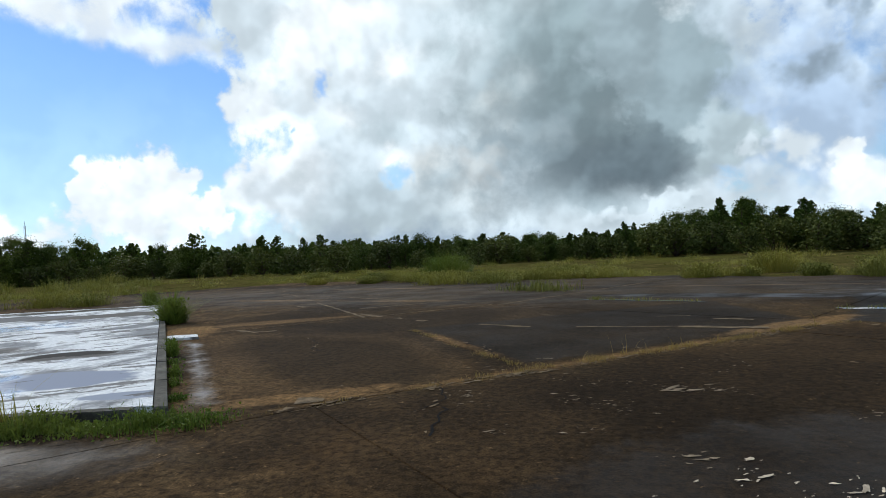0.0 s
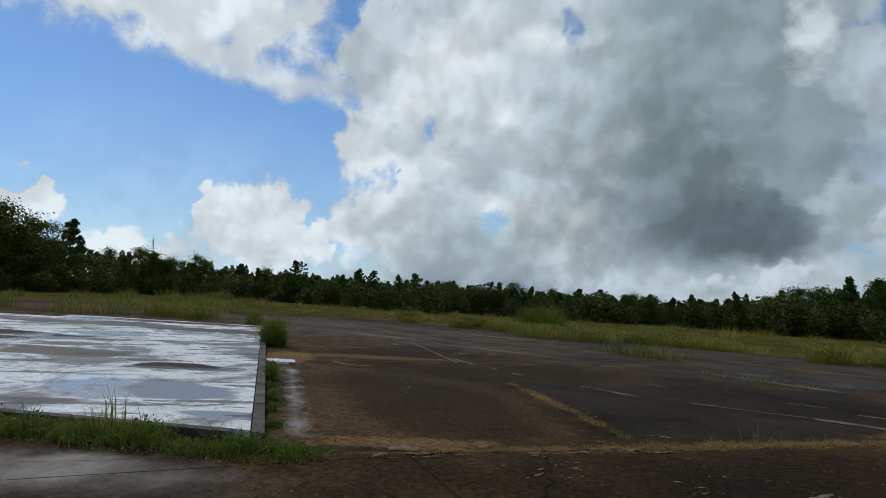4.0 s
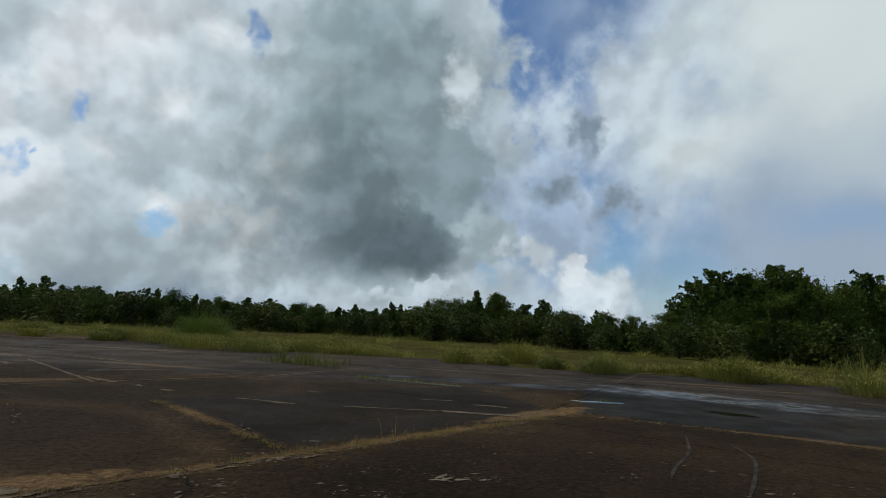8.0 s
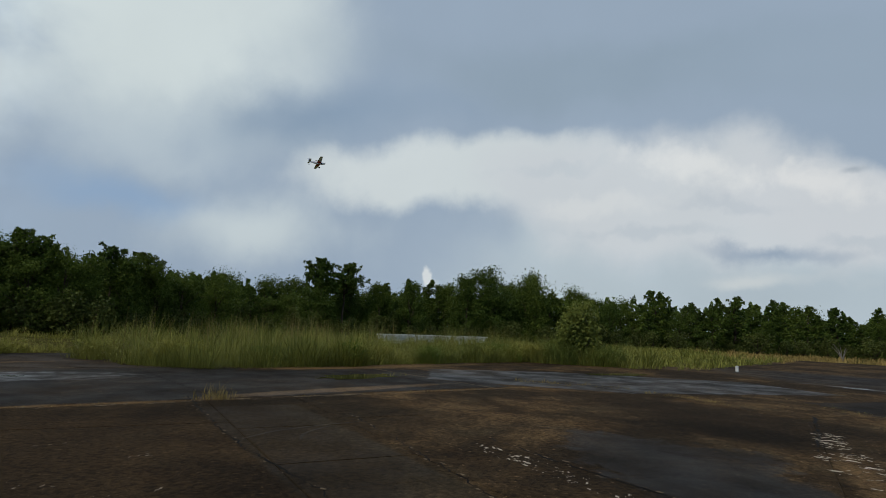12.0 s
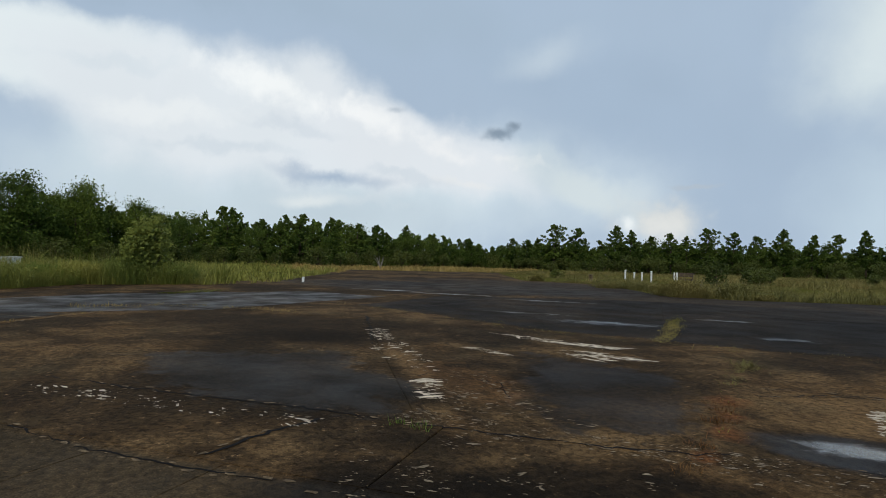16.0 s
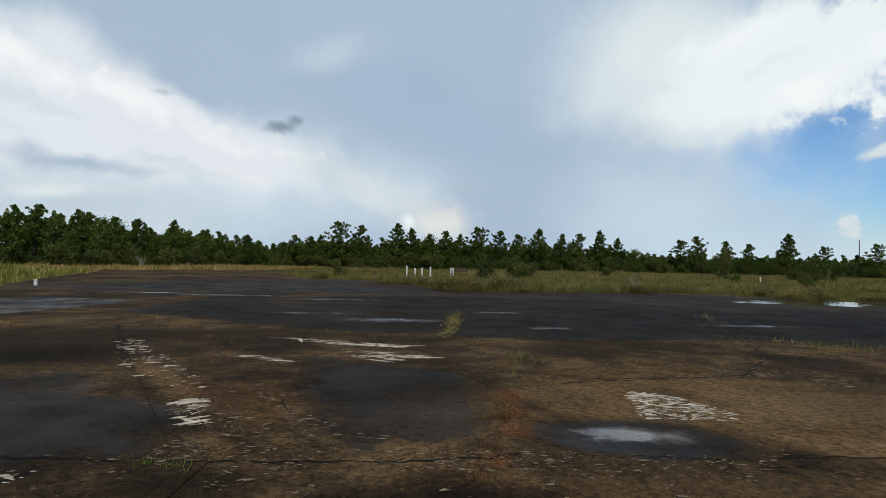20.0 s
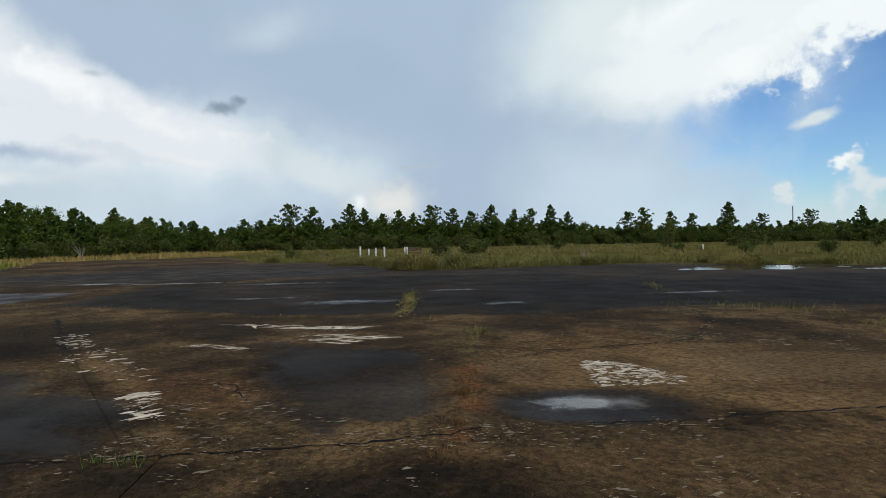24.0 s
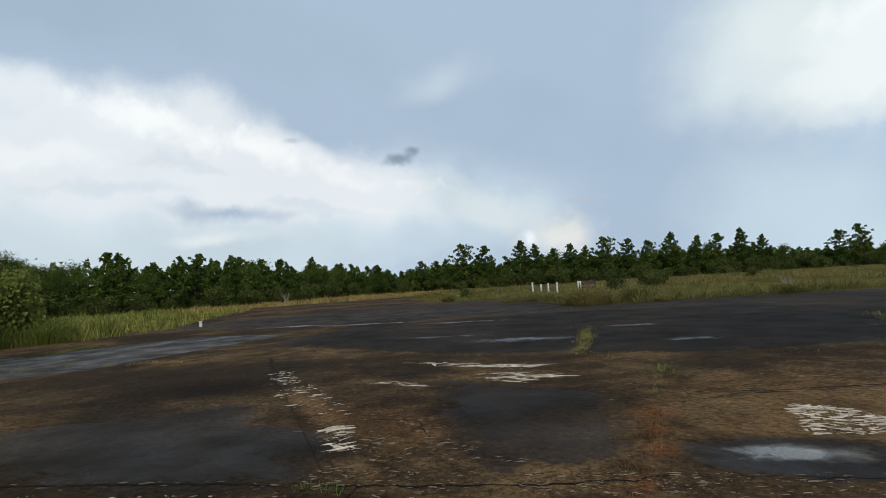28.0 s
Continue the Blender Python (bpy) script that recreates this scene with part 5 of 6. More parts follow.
pool("water", "shallow rain pond at the edge of the marsh grass", 7.0, -31.0, 3.0, 1.9, 36, 1)
pool("water", "strip of rainwater beside the marsh grass", 2.4, -31.8, 1.0, 0.5, 30, 2)
pool("water", "long narrow puddle lying in a dark joint", 0.9, 16.1, 1.3, 0.16, -27, 3)
pool("water", "small bright puddle on the black apron", 5.1, 13.2, 0.45, 0.17, -10, 4)
pool("water", "dark weedy puddle before the tall grass", 25.6, -0.0, 1.5, 0.45, -40, 9)
pool("water", "small puddle on the wet apron", 7.6, 12.0, 0.5, 0.2, -25, 5)
pool("water", "dark puddle ringed with sediment beside tall grass", 16.4, 7.6, 1.6, 0.5, -25, 6)

# ======================= plants =======================


def pine_parts(seed, h=8.0, bare=0.25, spread=1.9, limbs=34, needles=21, blunt=0.85, tuft=0.34):
    """Trunk, limbs, and round needle tufts on the limbs; the leader ends in upright candles."""
    r, rn = random.Random(seed), np.random.default_rng(seed)
    path = [(r.gauss(0, 0.05) * k, r.gauss(0, 0.05) * k, h * 0.97 * k / 6) for k in range(7)]
    wood = [tube(path, [0.15 - 0.021 * k for k in range(7)], 7)]
    centres, radii = [], []
    for i in range(limbs):
        k = (i + r.random()) / limbs
        z = h * (bare + (0.97 - bare) * k)
        s = min(5.99, z / (h * 0.97) * 6)
        top = Vector(path[int(s)]).lerp(Vector(path[int(s) + 1]), s - int(s))
        ln = spread * (1 - k) ** blunt * r.uniform(0.45, 1.25) + 0.2
        g = i * 2.4 + r.gauss(0, 0.4)
        d = Vector((math.cos(g), math.sin(g), r.uniform(0.05, 0.55)))
        p0 = Vector((top.x, top.y, z))
        p1, p2 = p0 + d * ln * 0.5, p0 + d * ln + Vector((0, 0, 0.22 * ln))
        wood.append(tube([p0, p2], [0.04, 0.012], 3))
        for f in (0.35, 0.6, 0.85, 1.02):
            side = Vector((-d.y, d.x, 0)) * r.gauss(0, 0.22 * ln)
            centres.append(tuple(p0.lerp(p2, f) + side + Vector((0, 0, r.gauss(0.04, 0.1)))))
            radii.append(tuft * r.uniform(0.75, 1.25) * (1.15 - 0.45 * k))
    for k in range(7):                                 # candles at the tip
        centres.append((path[6][0] + r.gauss(0, 0.14), path[6][1] + r.gauss(0, 0.14), h * r.uniform(0.93, 1.02)))
        radii.append(tuft * 0.6)
    return join(*wood), tufts(rn, centres, needles, radii)


def broad_parts(seed, h=8.0, wide=2.6, lobes=46, cards=11000, low=0.28):
    """A many-lobed crown of small leaves on a forked trunk, thin in places."""
    r, rn = random.Random(seed), np.random.default_rng(seed)
    wood = [tube([(0, 0, 0), (0.06, 0.05, h * 0.2), (0.1, -0.04, h * 0.42), (0.05, 0.1, h * 0.7)], [0.2, 0.16, 0.12, 0.05], 7)]
    pts = []
    lean = r.uniform(0, 6.283)
    for i in range(lobes):
        g, k = r.uniform(0, 6.283), (i + 0.5) / lobes
        z = h * (low + (0.93 - low) * k) + r.gauss(0, 0.15)
        rad = wide * math.sin(math.pi * (0.24 + 0.66 * k)) ** 0.8 * r.uniform(0.15, 0.95) * (1 + 0.3 * math.cos(g - lean))
        c = Vector((math.cos(g) * rad, math.sin(g) * rad, z))
        if i % 3 == 0:
            wood.append(tube([(0.08, 0, z * 0.55), (c.x * 0.5, c.y * 0.5, z * 0.8), tuple(c)], [0.07, 0.045, 0.015], 4))
        n = int(cards / lobes * r.uniform(0.6, 1.4))
        ext = np.array([wide * 0.26, wide * 0.26, h * 0.072]) * r.uniform(0.55, 1.45)
        pts.append(np.array(tuple(c)) + np.clip(rn.normal(size=(n, 3)) * 0.62, -1.5, 1.5) * ext)
    return join(*wood), leaf_tris(rn, np.concatenate(pts), 0.185)


def shrub_parts(seed, h=2.2, wide=1.3, cards=1500):
    r, rn = random.Random(seed), np.random.default_rng(seed)
    wood, pts = [], []
    for i in range(14):
        g, rad = r.uniform(0, 6.283), wide * r.uniform(0.1, 0.75)
        tip = (math.cos(g) * rad, math.sin(g) * rad, h * r.uniform(0.22, 0.85))
        wood.append(tube([(0, 0, 0), (tip[0] * 0.4, tip[1] * 0.4, tip[2] * 0.6), tip], [0.04, 0.03, 0.01], 4))
        n = cards // 14
        d = rn.normal(size=(n, 3))
        d /= np.linalg.norm(d, axis=1)[:, None]
        p = np.array(tip) + d * np.array([wide * 0.42, wide * 0.42, h * 0.3]) * (rn.uniform(0.2, 1, n) ** 0.5)[:, None]
        p[:, 2] = np.maximum(p[:, 2], 0.08)
        pts.append(p)
    return join(*wood), leaf_tris(rn, np.concatenate(pts), 0.16)


def make_plant(name, label, category, group, parts, leaf_mat, trunk_name="trunk"):
    thing = tagged(new(name), label, category, group)
    (wv, wf), (lv, lt) = parts
    mesh_object(trunk_name, wv, wf, BARK, thing, smooth=True)
    fast_mesh("crown", lv, lt, leaf_mat, thing)
    return thing


class Kind:
    """A plant built once and then set out many times."""

    def __init__(self, height, protos):
        self.height, self.protos, self.used = height, protos, [False] * len(protos)

    def set(self, r, x, y, h, fat=1.0, z=-0.07):
        i = r.randrange(len(self.protos))
        s = h / self.height
        m = pose(x, y, z, 0, 0, r.uniform(0, 360)) @ Matrix.Diagonal((s * fat, s * fat, s, 1))
        if self.used[i]:
            own = self.protos[i].matrix_basis.to_scale()
            return copy_thing(self.protos[i], m @ Matrix.Diagonal((1 / own.x, 1 / own.y, 1 / own.z, 1)))
        self.used[i] = True
        self.protos[i].matrix_basis = m
        return self.protos[i]


PINES = Kind(8.0, [make_plant("pine_tree", "dark green young slash pine, leafy almost to the ground", "tree", "trees of the wood", pine_parts(20 + i, spread=1.8 + 0.2 * i, bare=0.03 + 0.02 * i, limbs=44, needles=27, tuft=0.42), PINE) for i in range(6)])
TALLPINES = Kind(8.0, [make_plant("pine_tree", "tall slash pine standing clear above the wood", "tree", "trees of the wood", pine_parts(40 + i, spread=1.8 + 0.2 * i, bare=0.12, limbs=44, blunt=0.8 - 0.06 * i, needles=28, tuft=0.42), PINE) for i in range(5)])
GROVEPINES = Kind(8.0, [make_plant("pine_tree", "tall old pine with a bare trunk and an open crown", "tree", "trees of the wood", pine_parts(50 + i, spread=2.0, bare=0.55, limbs=34, blunt=0.45, tuft=0.44), PINE) for i in range(4)])
BROADS = Kind(8.0, [make_plant("broadleaf_tree", "dense dark green broadleaf tree of the wood edge", "tree", "trees of the wood", broad_parts(60 + i, wide=2.3 + 0.3 * i, low=0.06), BROAD) for i in range(6)])
SHRUBS = Kind(2.2, [make_plant("shrub", "leafy green shrub at the foot of the wood", "shrub", "shrubs of the wood edge", shrub_parts(80 + i), SHRUB, "stem") for i in range(4)])

# height of the tree tops (degrees) and distance (metres) by bearing
TOPS = [(-80, 5.0), (-66, 5.0), (-62.5, 5.1), (-60.5, 4.4), (-58, 3.8), (-55.8, 2.9), (-52.7, 2.5), (-48, 2.3), (-43, 2.0), (-39, 1.9), (-35.7, 1.5), (-31, 1.4), (-27, 1.4), (-22.7, 1.2), (-17, 0.9),
        (-12, 0.8), (-9, 1.0), (-6, 1.0), (-2, 0.3), (0.7, 0.6), (3.3, 1.2), (8, 1.6), (10.4, 2.4), (13, 2.4), (17.4, 1.6), (20, 0.8), (23.5, 1.0), (27, 0.5), (29.3, 3.6), (33, 5.2), (40, 4.8), (45, 4.9), (48.0, 3.9),
        (53, 3.9), (58, 3.5), (66, 4.0), (72, 3.9), (80, 4.4), (85, 4.0), (90, 3.8)]
TOPS += [(100, 3.4), (106, 2.9), (112, 2.3), (118, 1.5), (123, 1.9), (126, 2.0), (134, 2.0), (142, 1.9), (150, 1.6), (156, 0.9), (164, 0.9), (172, 0.9), (180, 1.2), (205, 2.0), (240, 3.0), (280, 4.0)]
FAR = [(-80, 66), (-60, 80), (-50, 88), (-38, 76), (-28, 64), (-20, 62), (0, 60), (10, 58), (25, 52), (29, 50), (40, 50), (50, 58), (60, 68), (76, 78), (90, 86),
       (105, 98), (120, 122), (135, 116), (150, 126), (165, 138), (180, 130), (205, 110), (280, 70)]


def bearing(az_deg, d):
    return d * math.sin(radians(az_deg)), d * math.cos(radians(az_deg))


def tops(a):
    return float(np.interp(a, [p[0] for p in TOPS], [p[1] for p in TOPS]))


def far(a):
    return float(np.interp(a, [p[0] for p in FAR], [p[1] for p in FAR]))


wood_rng = random.Random(11)
for row, (back, drop, step) in enumerate(((0, 0.86, 2.6), (6, 1.02, 2.9))):
    a = -74.0 + row
    while a < 184:
        d = far(a) + back + wood_rng.uniform(-2.5, 2.5)
        top = 1.7 + (far(a)) * math.tan(radians(tops(a)))
        h = max(2.6, (top + back * math.tan(radians(max(0, tops(a))))) * drop * wood_rng.uniform(0.68 if a < 28 else 0.76, 1.08))
        x, y = bearing(a, d)
        grove = 27 < a < 50 or a < -20
        h *= 1.28 if a < -46 else 1.0
        if 29.5 < a < 35 and row < 2:
            h *= 0.62
        kind = BROADS if wood_rng.random() < (0.7 if grove else 0.65 if 50 < a < 92 else 0.3) else PINES
        kind.set(wood_rng, x, y, h, wood_rng.uniform(0.95, 1.35) * (1.25 if h < 4.5 else 1.0))
        a += (0.72 if 50 < a < 165 else 1.0) * math.degrees(step * wood_rng.uniform(0.75, 1.3) * max(0.8, min(1.4, h / 5.0)) / d)
a = -74.0
while a < 184:
    d = far(a) - wood_rng.uniform(2.5, 7)
    x, y = bearing(a, d)
    SHRUBS.set(wood_rng, x, y, wood_rng.uniform(1.5, 3.0), wood_rng.uniform(1.0, 1.5))
    a += math.degrees(2.6 * wood_rng.uniform(0.6, 1.4) / d)
under = np.random.default_rng(78)
ua = under.uniform(-74, 184, 70000)
ud = np.interp(ua, [p[0] for p in FAR], [p[1] for p in FAR]) + under.uniform(-2.5, 4, len(ua))
uz = under.uniform(0, 1, len(ua)) ** 1.3 * (1.7 + 0.9 * np.sin(ua * 9.0) * np.sin(ua * 4.1 + 2.0))
uv, ut = leaf_tris(under, np.column_stack([ud * np.sin(np.radians(ua)), ud * np.cos(np.radians(ua)), uz]), 0.26)
tagged(fast_mesh("undergrowth", uv, ut, BROAD), "dark leafy undergrowth along the foot of the wood", "undergrowth", kind="stuff")
for a, e in ((-64, 5.4), (-67.5, 5.2), (-50.6, 2.5), (-38.2, 2.6), (-32.5, 1.9), (2.4, 1.6), (-1, 1.2), (5.7, 1.2), (21.9, 1.7), (17, 2.5), (12.3, 2.9), (93.2, 4.2), (99.8, 3.8), (105.3, 3.1), (110.2, 3.0), (116.2, 1.9)):
    d = far(a) - 1
    TALLPINES.set(wood_rng, *bearing(a, d), 1.7 + d * math.tan(radians(e)), 1.1)
for a, e in ((124.6, 3.5), (126.6, 3.2), (130.2, 3.4), (131.6, 3.0), (135.2, 2.8), (136.6, 2.5), (138.2, 3.25), (140.3, 2.9), (144.2, 3.15), (146.2, 2.7), (147.8, 2.75), (149.9, 3.0), (133.4, 2.5), (142.2, 2.6), (151.6, 2.3), (157.0, 2.2),
             (158.5, 2.55), (160.8, 2.1), (162.4, 1.9), (165.4, 2.7), (168, 1.7), (171.5, 1.9), (175, 2.0), (178.3, 2.2), (180, 2.0), (120.4, 2.1), (122.0, 2.0), (112.8, 2.3), (107.3, 3.0), (102.6, 3.5)):
    d = far(a) - 1
    TALLPINES.set(wood_rng, *bearing(a, d), 1.7 + d * math.tan(radians(e)), 1.1)
for a, e in ((30.3, 4.6), (32.0, 5.5), (34.5, 5.3), (36.8, 6.1), (38.5, 5.2), (43.2, 5.3), (45.8, 5.1), (61.3, 5.9), (63.6, 5.5)):
    d = far(a) - 2
    GROVEPINES.set(wood_rng, *bearing(a, d), 1.7 + d * math.tan(radians(e)), 1.0)
for a, e in ((33.0, 3.2), (35.6, 3.7), (37.6, 4.0), (40.0, 4.8), (41.6, 4.6), (44.5, 4.9), (47.0, 4.3), (49.0, 3.8), (75.6, 5.2), (76.9, 6.0), (78.2, 5.0), (81.3, 5.0), (82.3, 5.6), (70, 4.3), (52, 4.2), (67, 4.0), (86, 4.4)):
    d = far(a) - 3
    BROADS.set(wood_rng, *bearing(a, d), 1.7 + d * math.tan(radians(e)), 0.95)


a = -34.0
while a < 27:                          # uneven crowns along the northern wood
    d, e = far(a) + wood_rng.uniform(-2, 3), tops(a) + wood_rng.uniform(0.0, 0.75)
    (TALLPINES if wood_rng.random() < 0.6 else BROADS).set(wood_rng, *bearing(a, d), 1.7 + d * math.tan(radians(e)), wood_rng.uniform(0.9, 1.3))
    a += wood_rng.uniform(0.8, 2.6)


deep = np.random.default_rng(77)
n_deep = 110000
aa = deep.uniform(-84, 205, n_deep)
dd = np.interp(aa, [p[0] for p in FAR], [p[1] for p in FAR]) + deep.uniform(4, 22, n_deep)
ht = 1.6 + dd * np.tan(np.radians(np.interp(aa, [p[0] for p in TOPS], [p[1] for p in TOPS]) * 1.0))
ht *= 0.80 + 0.14 * np.sin(aa * 7.1) * np.sin(aa * 3.3 + 1.0) + 0.10 * np.sin(aa * 1.3 + np.sin(aa * 0.7) * 2.0)
zz = ht * deep.uniform(0, 1, n_deep) ** 0.6
dv, dt = leaf_tris(deep, np.column_stack([dd * np.sin(np.radians(aa)), dd * np.cos(np.radians(aa)), zz]), 0.55)
tagged(fast_mesh("deep_woods", dv, dt, BROAD), "dark depth of the wood behind its edge trees", "woods", kind="stuff")


def grass(name, label, poly, count, height, width, mat, seed, clump=0.012, size=0.5, lean=0.6, z=-0.07, dome=0.55):
    """Grass growing in tussocks: blades lean outwards, and each tussock is highest in its middle."""
    r = np.random.default_rng(seed)
    n = max(6, int(count * clump))
    core = scatter(r, poly, n)
    reach = size * r.uniform(0.4, 1.5, n)
    pick = r.choice(n, count, p=reach ** 1.3 / (reach ** 1.3).sum())
    off = np.clip(r.normal(size=(count, 2)), -2.2, 2.2) * 0.62
    xy = core[pick] + off * reach[pick][:, None]
    keep = inside(poly, xy)
    xy, pick, off = xy[keep], pick[keep], off[keep]
    swell = (1 - dome) + dome * 1.4 * np.exp(-(off ** 2).sum(1) * 0.9)
    tall = r.uniform(0.55, 1.3, n)[pick] * swell * uneven(xy, 5.0, 0.6, 1.2, seed * 1.7)
    v, t = blades(r, xy, z, height * tall, width, lean, off * 0.9)
    return tagged(fast_mesh(name, v, t, mat), label, "grass", kind="stuff")


NE = [(17.5, 19.2), (14.0, 14.6), (15.3, 12.0), (19.3, 10.0), (26, 7.1), (33, 3.7), (38, 3.9), (50, 5), (54, 20), (42, 30), (26, 30)]
grass("tall_grass", "tall yellow-green grass bordering the wet apron", NE, 24000, 1.2, 0.02, GRASS, 1, 0.008, 0.8, 0.7, dome=0.75)
grass("tall_grass", "tall yellow-green grass at the front of the strip", [(14.0, 14.6), (15.2, 11.8), (19.2, 9.8), (26, 6.9), (33, 3.5), (38, 3.6), (38, 7), (31, 7), (25, 10.5), (18, 14.5), (16.5, 17.5)], 30000, 1.1, 0.011, GRASS, 2, 0.004, 0.6, 0.75, dome=0.8)
r_seed = np.random.default_rng(90)
sv, st = blades(r_seed, scatter(r_seed, NE, 900, 0.12, 0.4), -0.07, 1.95, 0.02, 0.12)
tagged(fast_mesh("seed_stalks", sv, st, STRAW), "thin seeding stalks above the tall grass", "grass", kind="stuff")
NORTH = [(-27, 29.5), (-19, 33.9), (-13, 32), (-8.6, 29.6), (-1, 26.8), (2.6, 26), (5.2, 22.8), (9, 22.3), (14, 20.9), (17.5, 19.4), (26, 30), (36, 42), (20, 50), (-10, 58), (-40, 66), (-52, 62)]
grass("tall_grass", "yellow-green meadow grass before the wood", NORTH, 15000, 0.40, 0.022, GRASS, 3, 0.006, 0.95, 0.9, dome=0.92)
grass("tall_grass", "clumped grass fringe along the apron edge", [(-9, 29.4), (-1, 26.5), (2.6, 25.7), (5.2, 22.5), (9, 22.0), (14, 20.6), (17.5, 19.2), (19, 23), (8, 26), (0, 30), (-8, 33)], 9000, 0.45, 0.016, GRASS, 4, 0.004, 0.6, 0.9, dome=0.92)
EAST = [(31, 5.0), (31.5, 0), (30.4, -2.5), (37, -5.9), (52, -12), (66, -17), (85, -10), (75, 12), (56, 18), (48, 5)]
grass("tall_grass", "low mixed grass at the apron's end", EAST, 14000, 0.6, 0.06, GRASS, 5, 0.04, 0.7)
grass("tall_grass", "tall grass round the leafy bush", [(30.5, 4.6), (31.0, -2.0), (36, -2.5), (38, 5.0)], 3500, 1.1, 0.04, GRASS, 6)
SOUTH = [(40, -24.5), (34.5, -28.4), (30, -26), (23, -22.5), (19.7, -23.4), (17, -28.6), (13.5, -34.4), (4.4, -35), (-14, -36), (-30, -60), (0, -105), (50, -95), (80, -60), (63, -36)]
grass("marsh_grass", "brown-green marsh grass with dry stems", SOUTH, 56000, 0.52, 0.026, REED, 7, 0.008, 1.2, 0.9, dome=0.8)
grass("marsh_grass", "tussocks of marsh grass along the water's edge", [(40, -24.3), (34.5, -28.2), (23, -22.2), (19.6, -23.1), (17, -28.4), (13, -34.2), (2, -34.6), (2, -37), (14, -38), (22, -31), (36, -34)], 14000, 0.6, 0.018, REED, 8, 0.006, 0.6, 0.9, dome=0.85)
grass("dry_sedge", "straw-coloured dry sedge among the marsh grass", SOUTH, 15000, 0.55, 0.03, STRAW, 17, 0.006, 1.3, 0.9)
WEST = [(-25.5, 19.3), (-27, 16.8), (-31, 14), (-45, 15), (-62, 40), (-52, 62), (-27, 30), (-24.5, 24)]
grass("tall_grass", "rank grass behind the white slab", WEST, 12000, 0.75, 0.03, GRASS, 9, 0.006, 1.0, dome=0.8)
grass("marsh_grass", "dry meadow reaching the far pines", [(52, -12.5), (66, -17.5), (64, -35), (90, -60), (110, -30), (90, -8)], 9000, 0.45, 0.09, STRAW, 10, 0.05, 1.0)


def strewn(name, label, pts, count, spread, height, width, mat, seed, lean=0.5, z=-0.03, leafy=False):
    r = np.random.default_rng(seed)
    xy = along(r, pts, count, spread)
    swell = uneven(xy, 0.45, 0.15, 1.45, seed * 0.7)
    v, t = blades(r, xy, z, height * swell, width, lean)
    if leafy:
        lv, lt = leaf_cards(r, np.column_stack([xy + r.normal(size=xy.shape) * 0.04, r.uniform(0.02, 0.75, len(xy)) * height * swell]), 0.035)
        v, t = np.concatenate([v, lv]), np.concatenate([t, lt + len(v)])
    return tagged(fast_mesh(name, v, t, mat), label, "weeds", kind="stuff")


strewn("sedge", "dark sedge standing in the shallow rain pond", [(11.5, -31.5), (8.4, -33.0), (5.4, -34.2), (3.0, -34.8)], 160, 0.4, 0.18, 0.02, REED, 371)
strewn("sedge", "low sedge on the wet silt before the marsh", [(22, -24.0), (18.6, -27.6), (15.5, -30.0), (12.5, -33.0), (4, -34.3)], 700, 0.6, 0.16, 0.02, REED, 372)
F0, F1 = slab_xy(-0.5, -0.34), slab_xy(17, -0.36)
strewn("weeds", "thick green weeds along the white slab's front edge", [F0, F1], 14000, 0.15, 0.22, 0.012, WEED, 20, leafy=True)
for k, (b_, n_, h_) in enumerate(((0.9, 420, 0.22), (1.8, 240, 0.14), (2.6, 420, 0.24), (3.7, 200, 0.13), (4.6, 560, 0.30), (5.5, 300, 0.2), (6.2, 220, 0.16))):
    strewn("weeds", "green weed tuft in the gap beside the white slab", [slab_xy(-0.10, b_ - 0.12), slab_xy(-0.11, b_ + 0.12)], n_ // 3, 0.045, h_, 0.012, WEED, 210 + k, leafy=True)
strewn("weeds", "tall spiky grass tuft at the slab edge", [slab_xy(1.55, -0.2), slab_xy(1.95, -0.2)], 70, 0.08, 0.5, 0.012, GRASS, 22)
strewn("joint_weeds", "short straw grass in the joint", [(-3.7, 5.3), (-1.2, 7.3)], 1100, 0.06, 0.05, 0.008, STRAW, 23)
strewn("joint_weeds", "yellow straw grass along the joint", [(-1.5, 7.1), (0.0, 8.3), (2.3, 10.1), (3.9, 11.4)], 5200, 0.085, 0.08, 0.007, STRAW, 24)
strewn("joint_weeds", "few tall dry stalks along the joint", [(-0.8, 7.65), (3.6, 11.2)], 40, 0.09, 0.26, 0.008, STRAW, 241)
strewn("joint_weeds", "thin straw grass in the cross joint", [(-1.05, 7.8), (-2.07, 9.0), (-3.8, 11.4)], 2200, 0.06, 0.06, 0.007, STRAW, 25)
strewn("joint_weeds", "thin straw grass in the straight joint", [(4.0, 11.4), (11.8, 6.1), (19.5, 0.95)], 1500, 0.06, 0.06, 0.010, STRAW, 26)
strewn("joint_weeds", "straw tuft at the joint crossing", [(9.7, 7.75), (10.1, 7.45)], 160, 0.12, 0.3, 0.012, STRAW, 27)
strewn("joint_weeds", "short weeds standing in the small puddles", [(4.6, 13.35), (5.7, 13.1)], 160, 0.07, 0.12, 0.012, GRASS, 37)
strewn("joint_weeds", "dark sedge standing in the narrow puddle", [(-0.4, 16.8), (2.3, 15.4)], 420, 0.08, 0.12, 0.014, GRASS, 38)
strewn("joint_weeds", "weeds in the silted puddle by the tall grass", [(15.0, 8.2), (18.0, 6.9)], 320, 0.22, 0.1, 0.014, GRASS, 39)
strewn("joint_weeds", "low dark weeds round the weedy puddle", [(24.5, 1.0), (26.7, -1.0)], 700, 0.3, 0.1, 0.014, REED, 391)
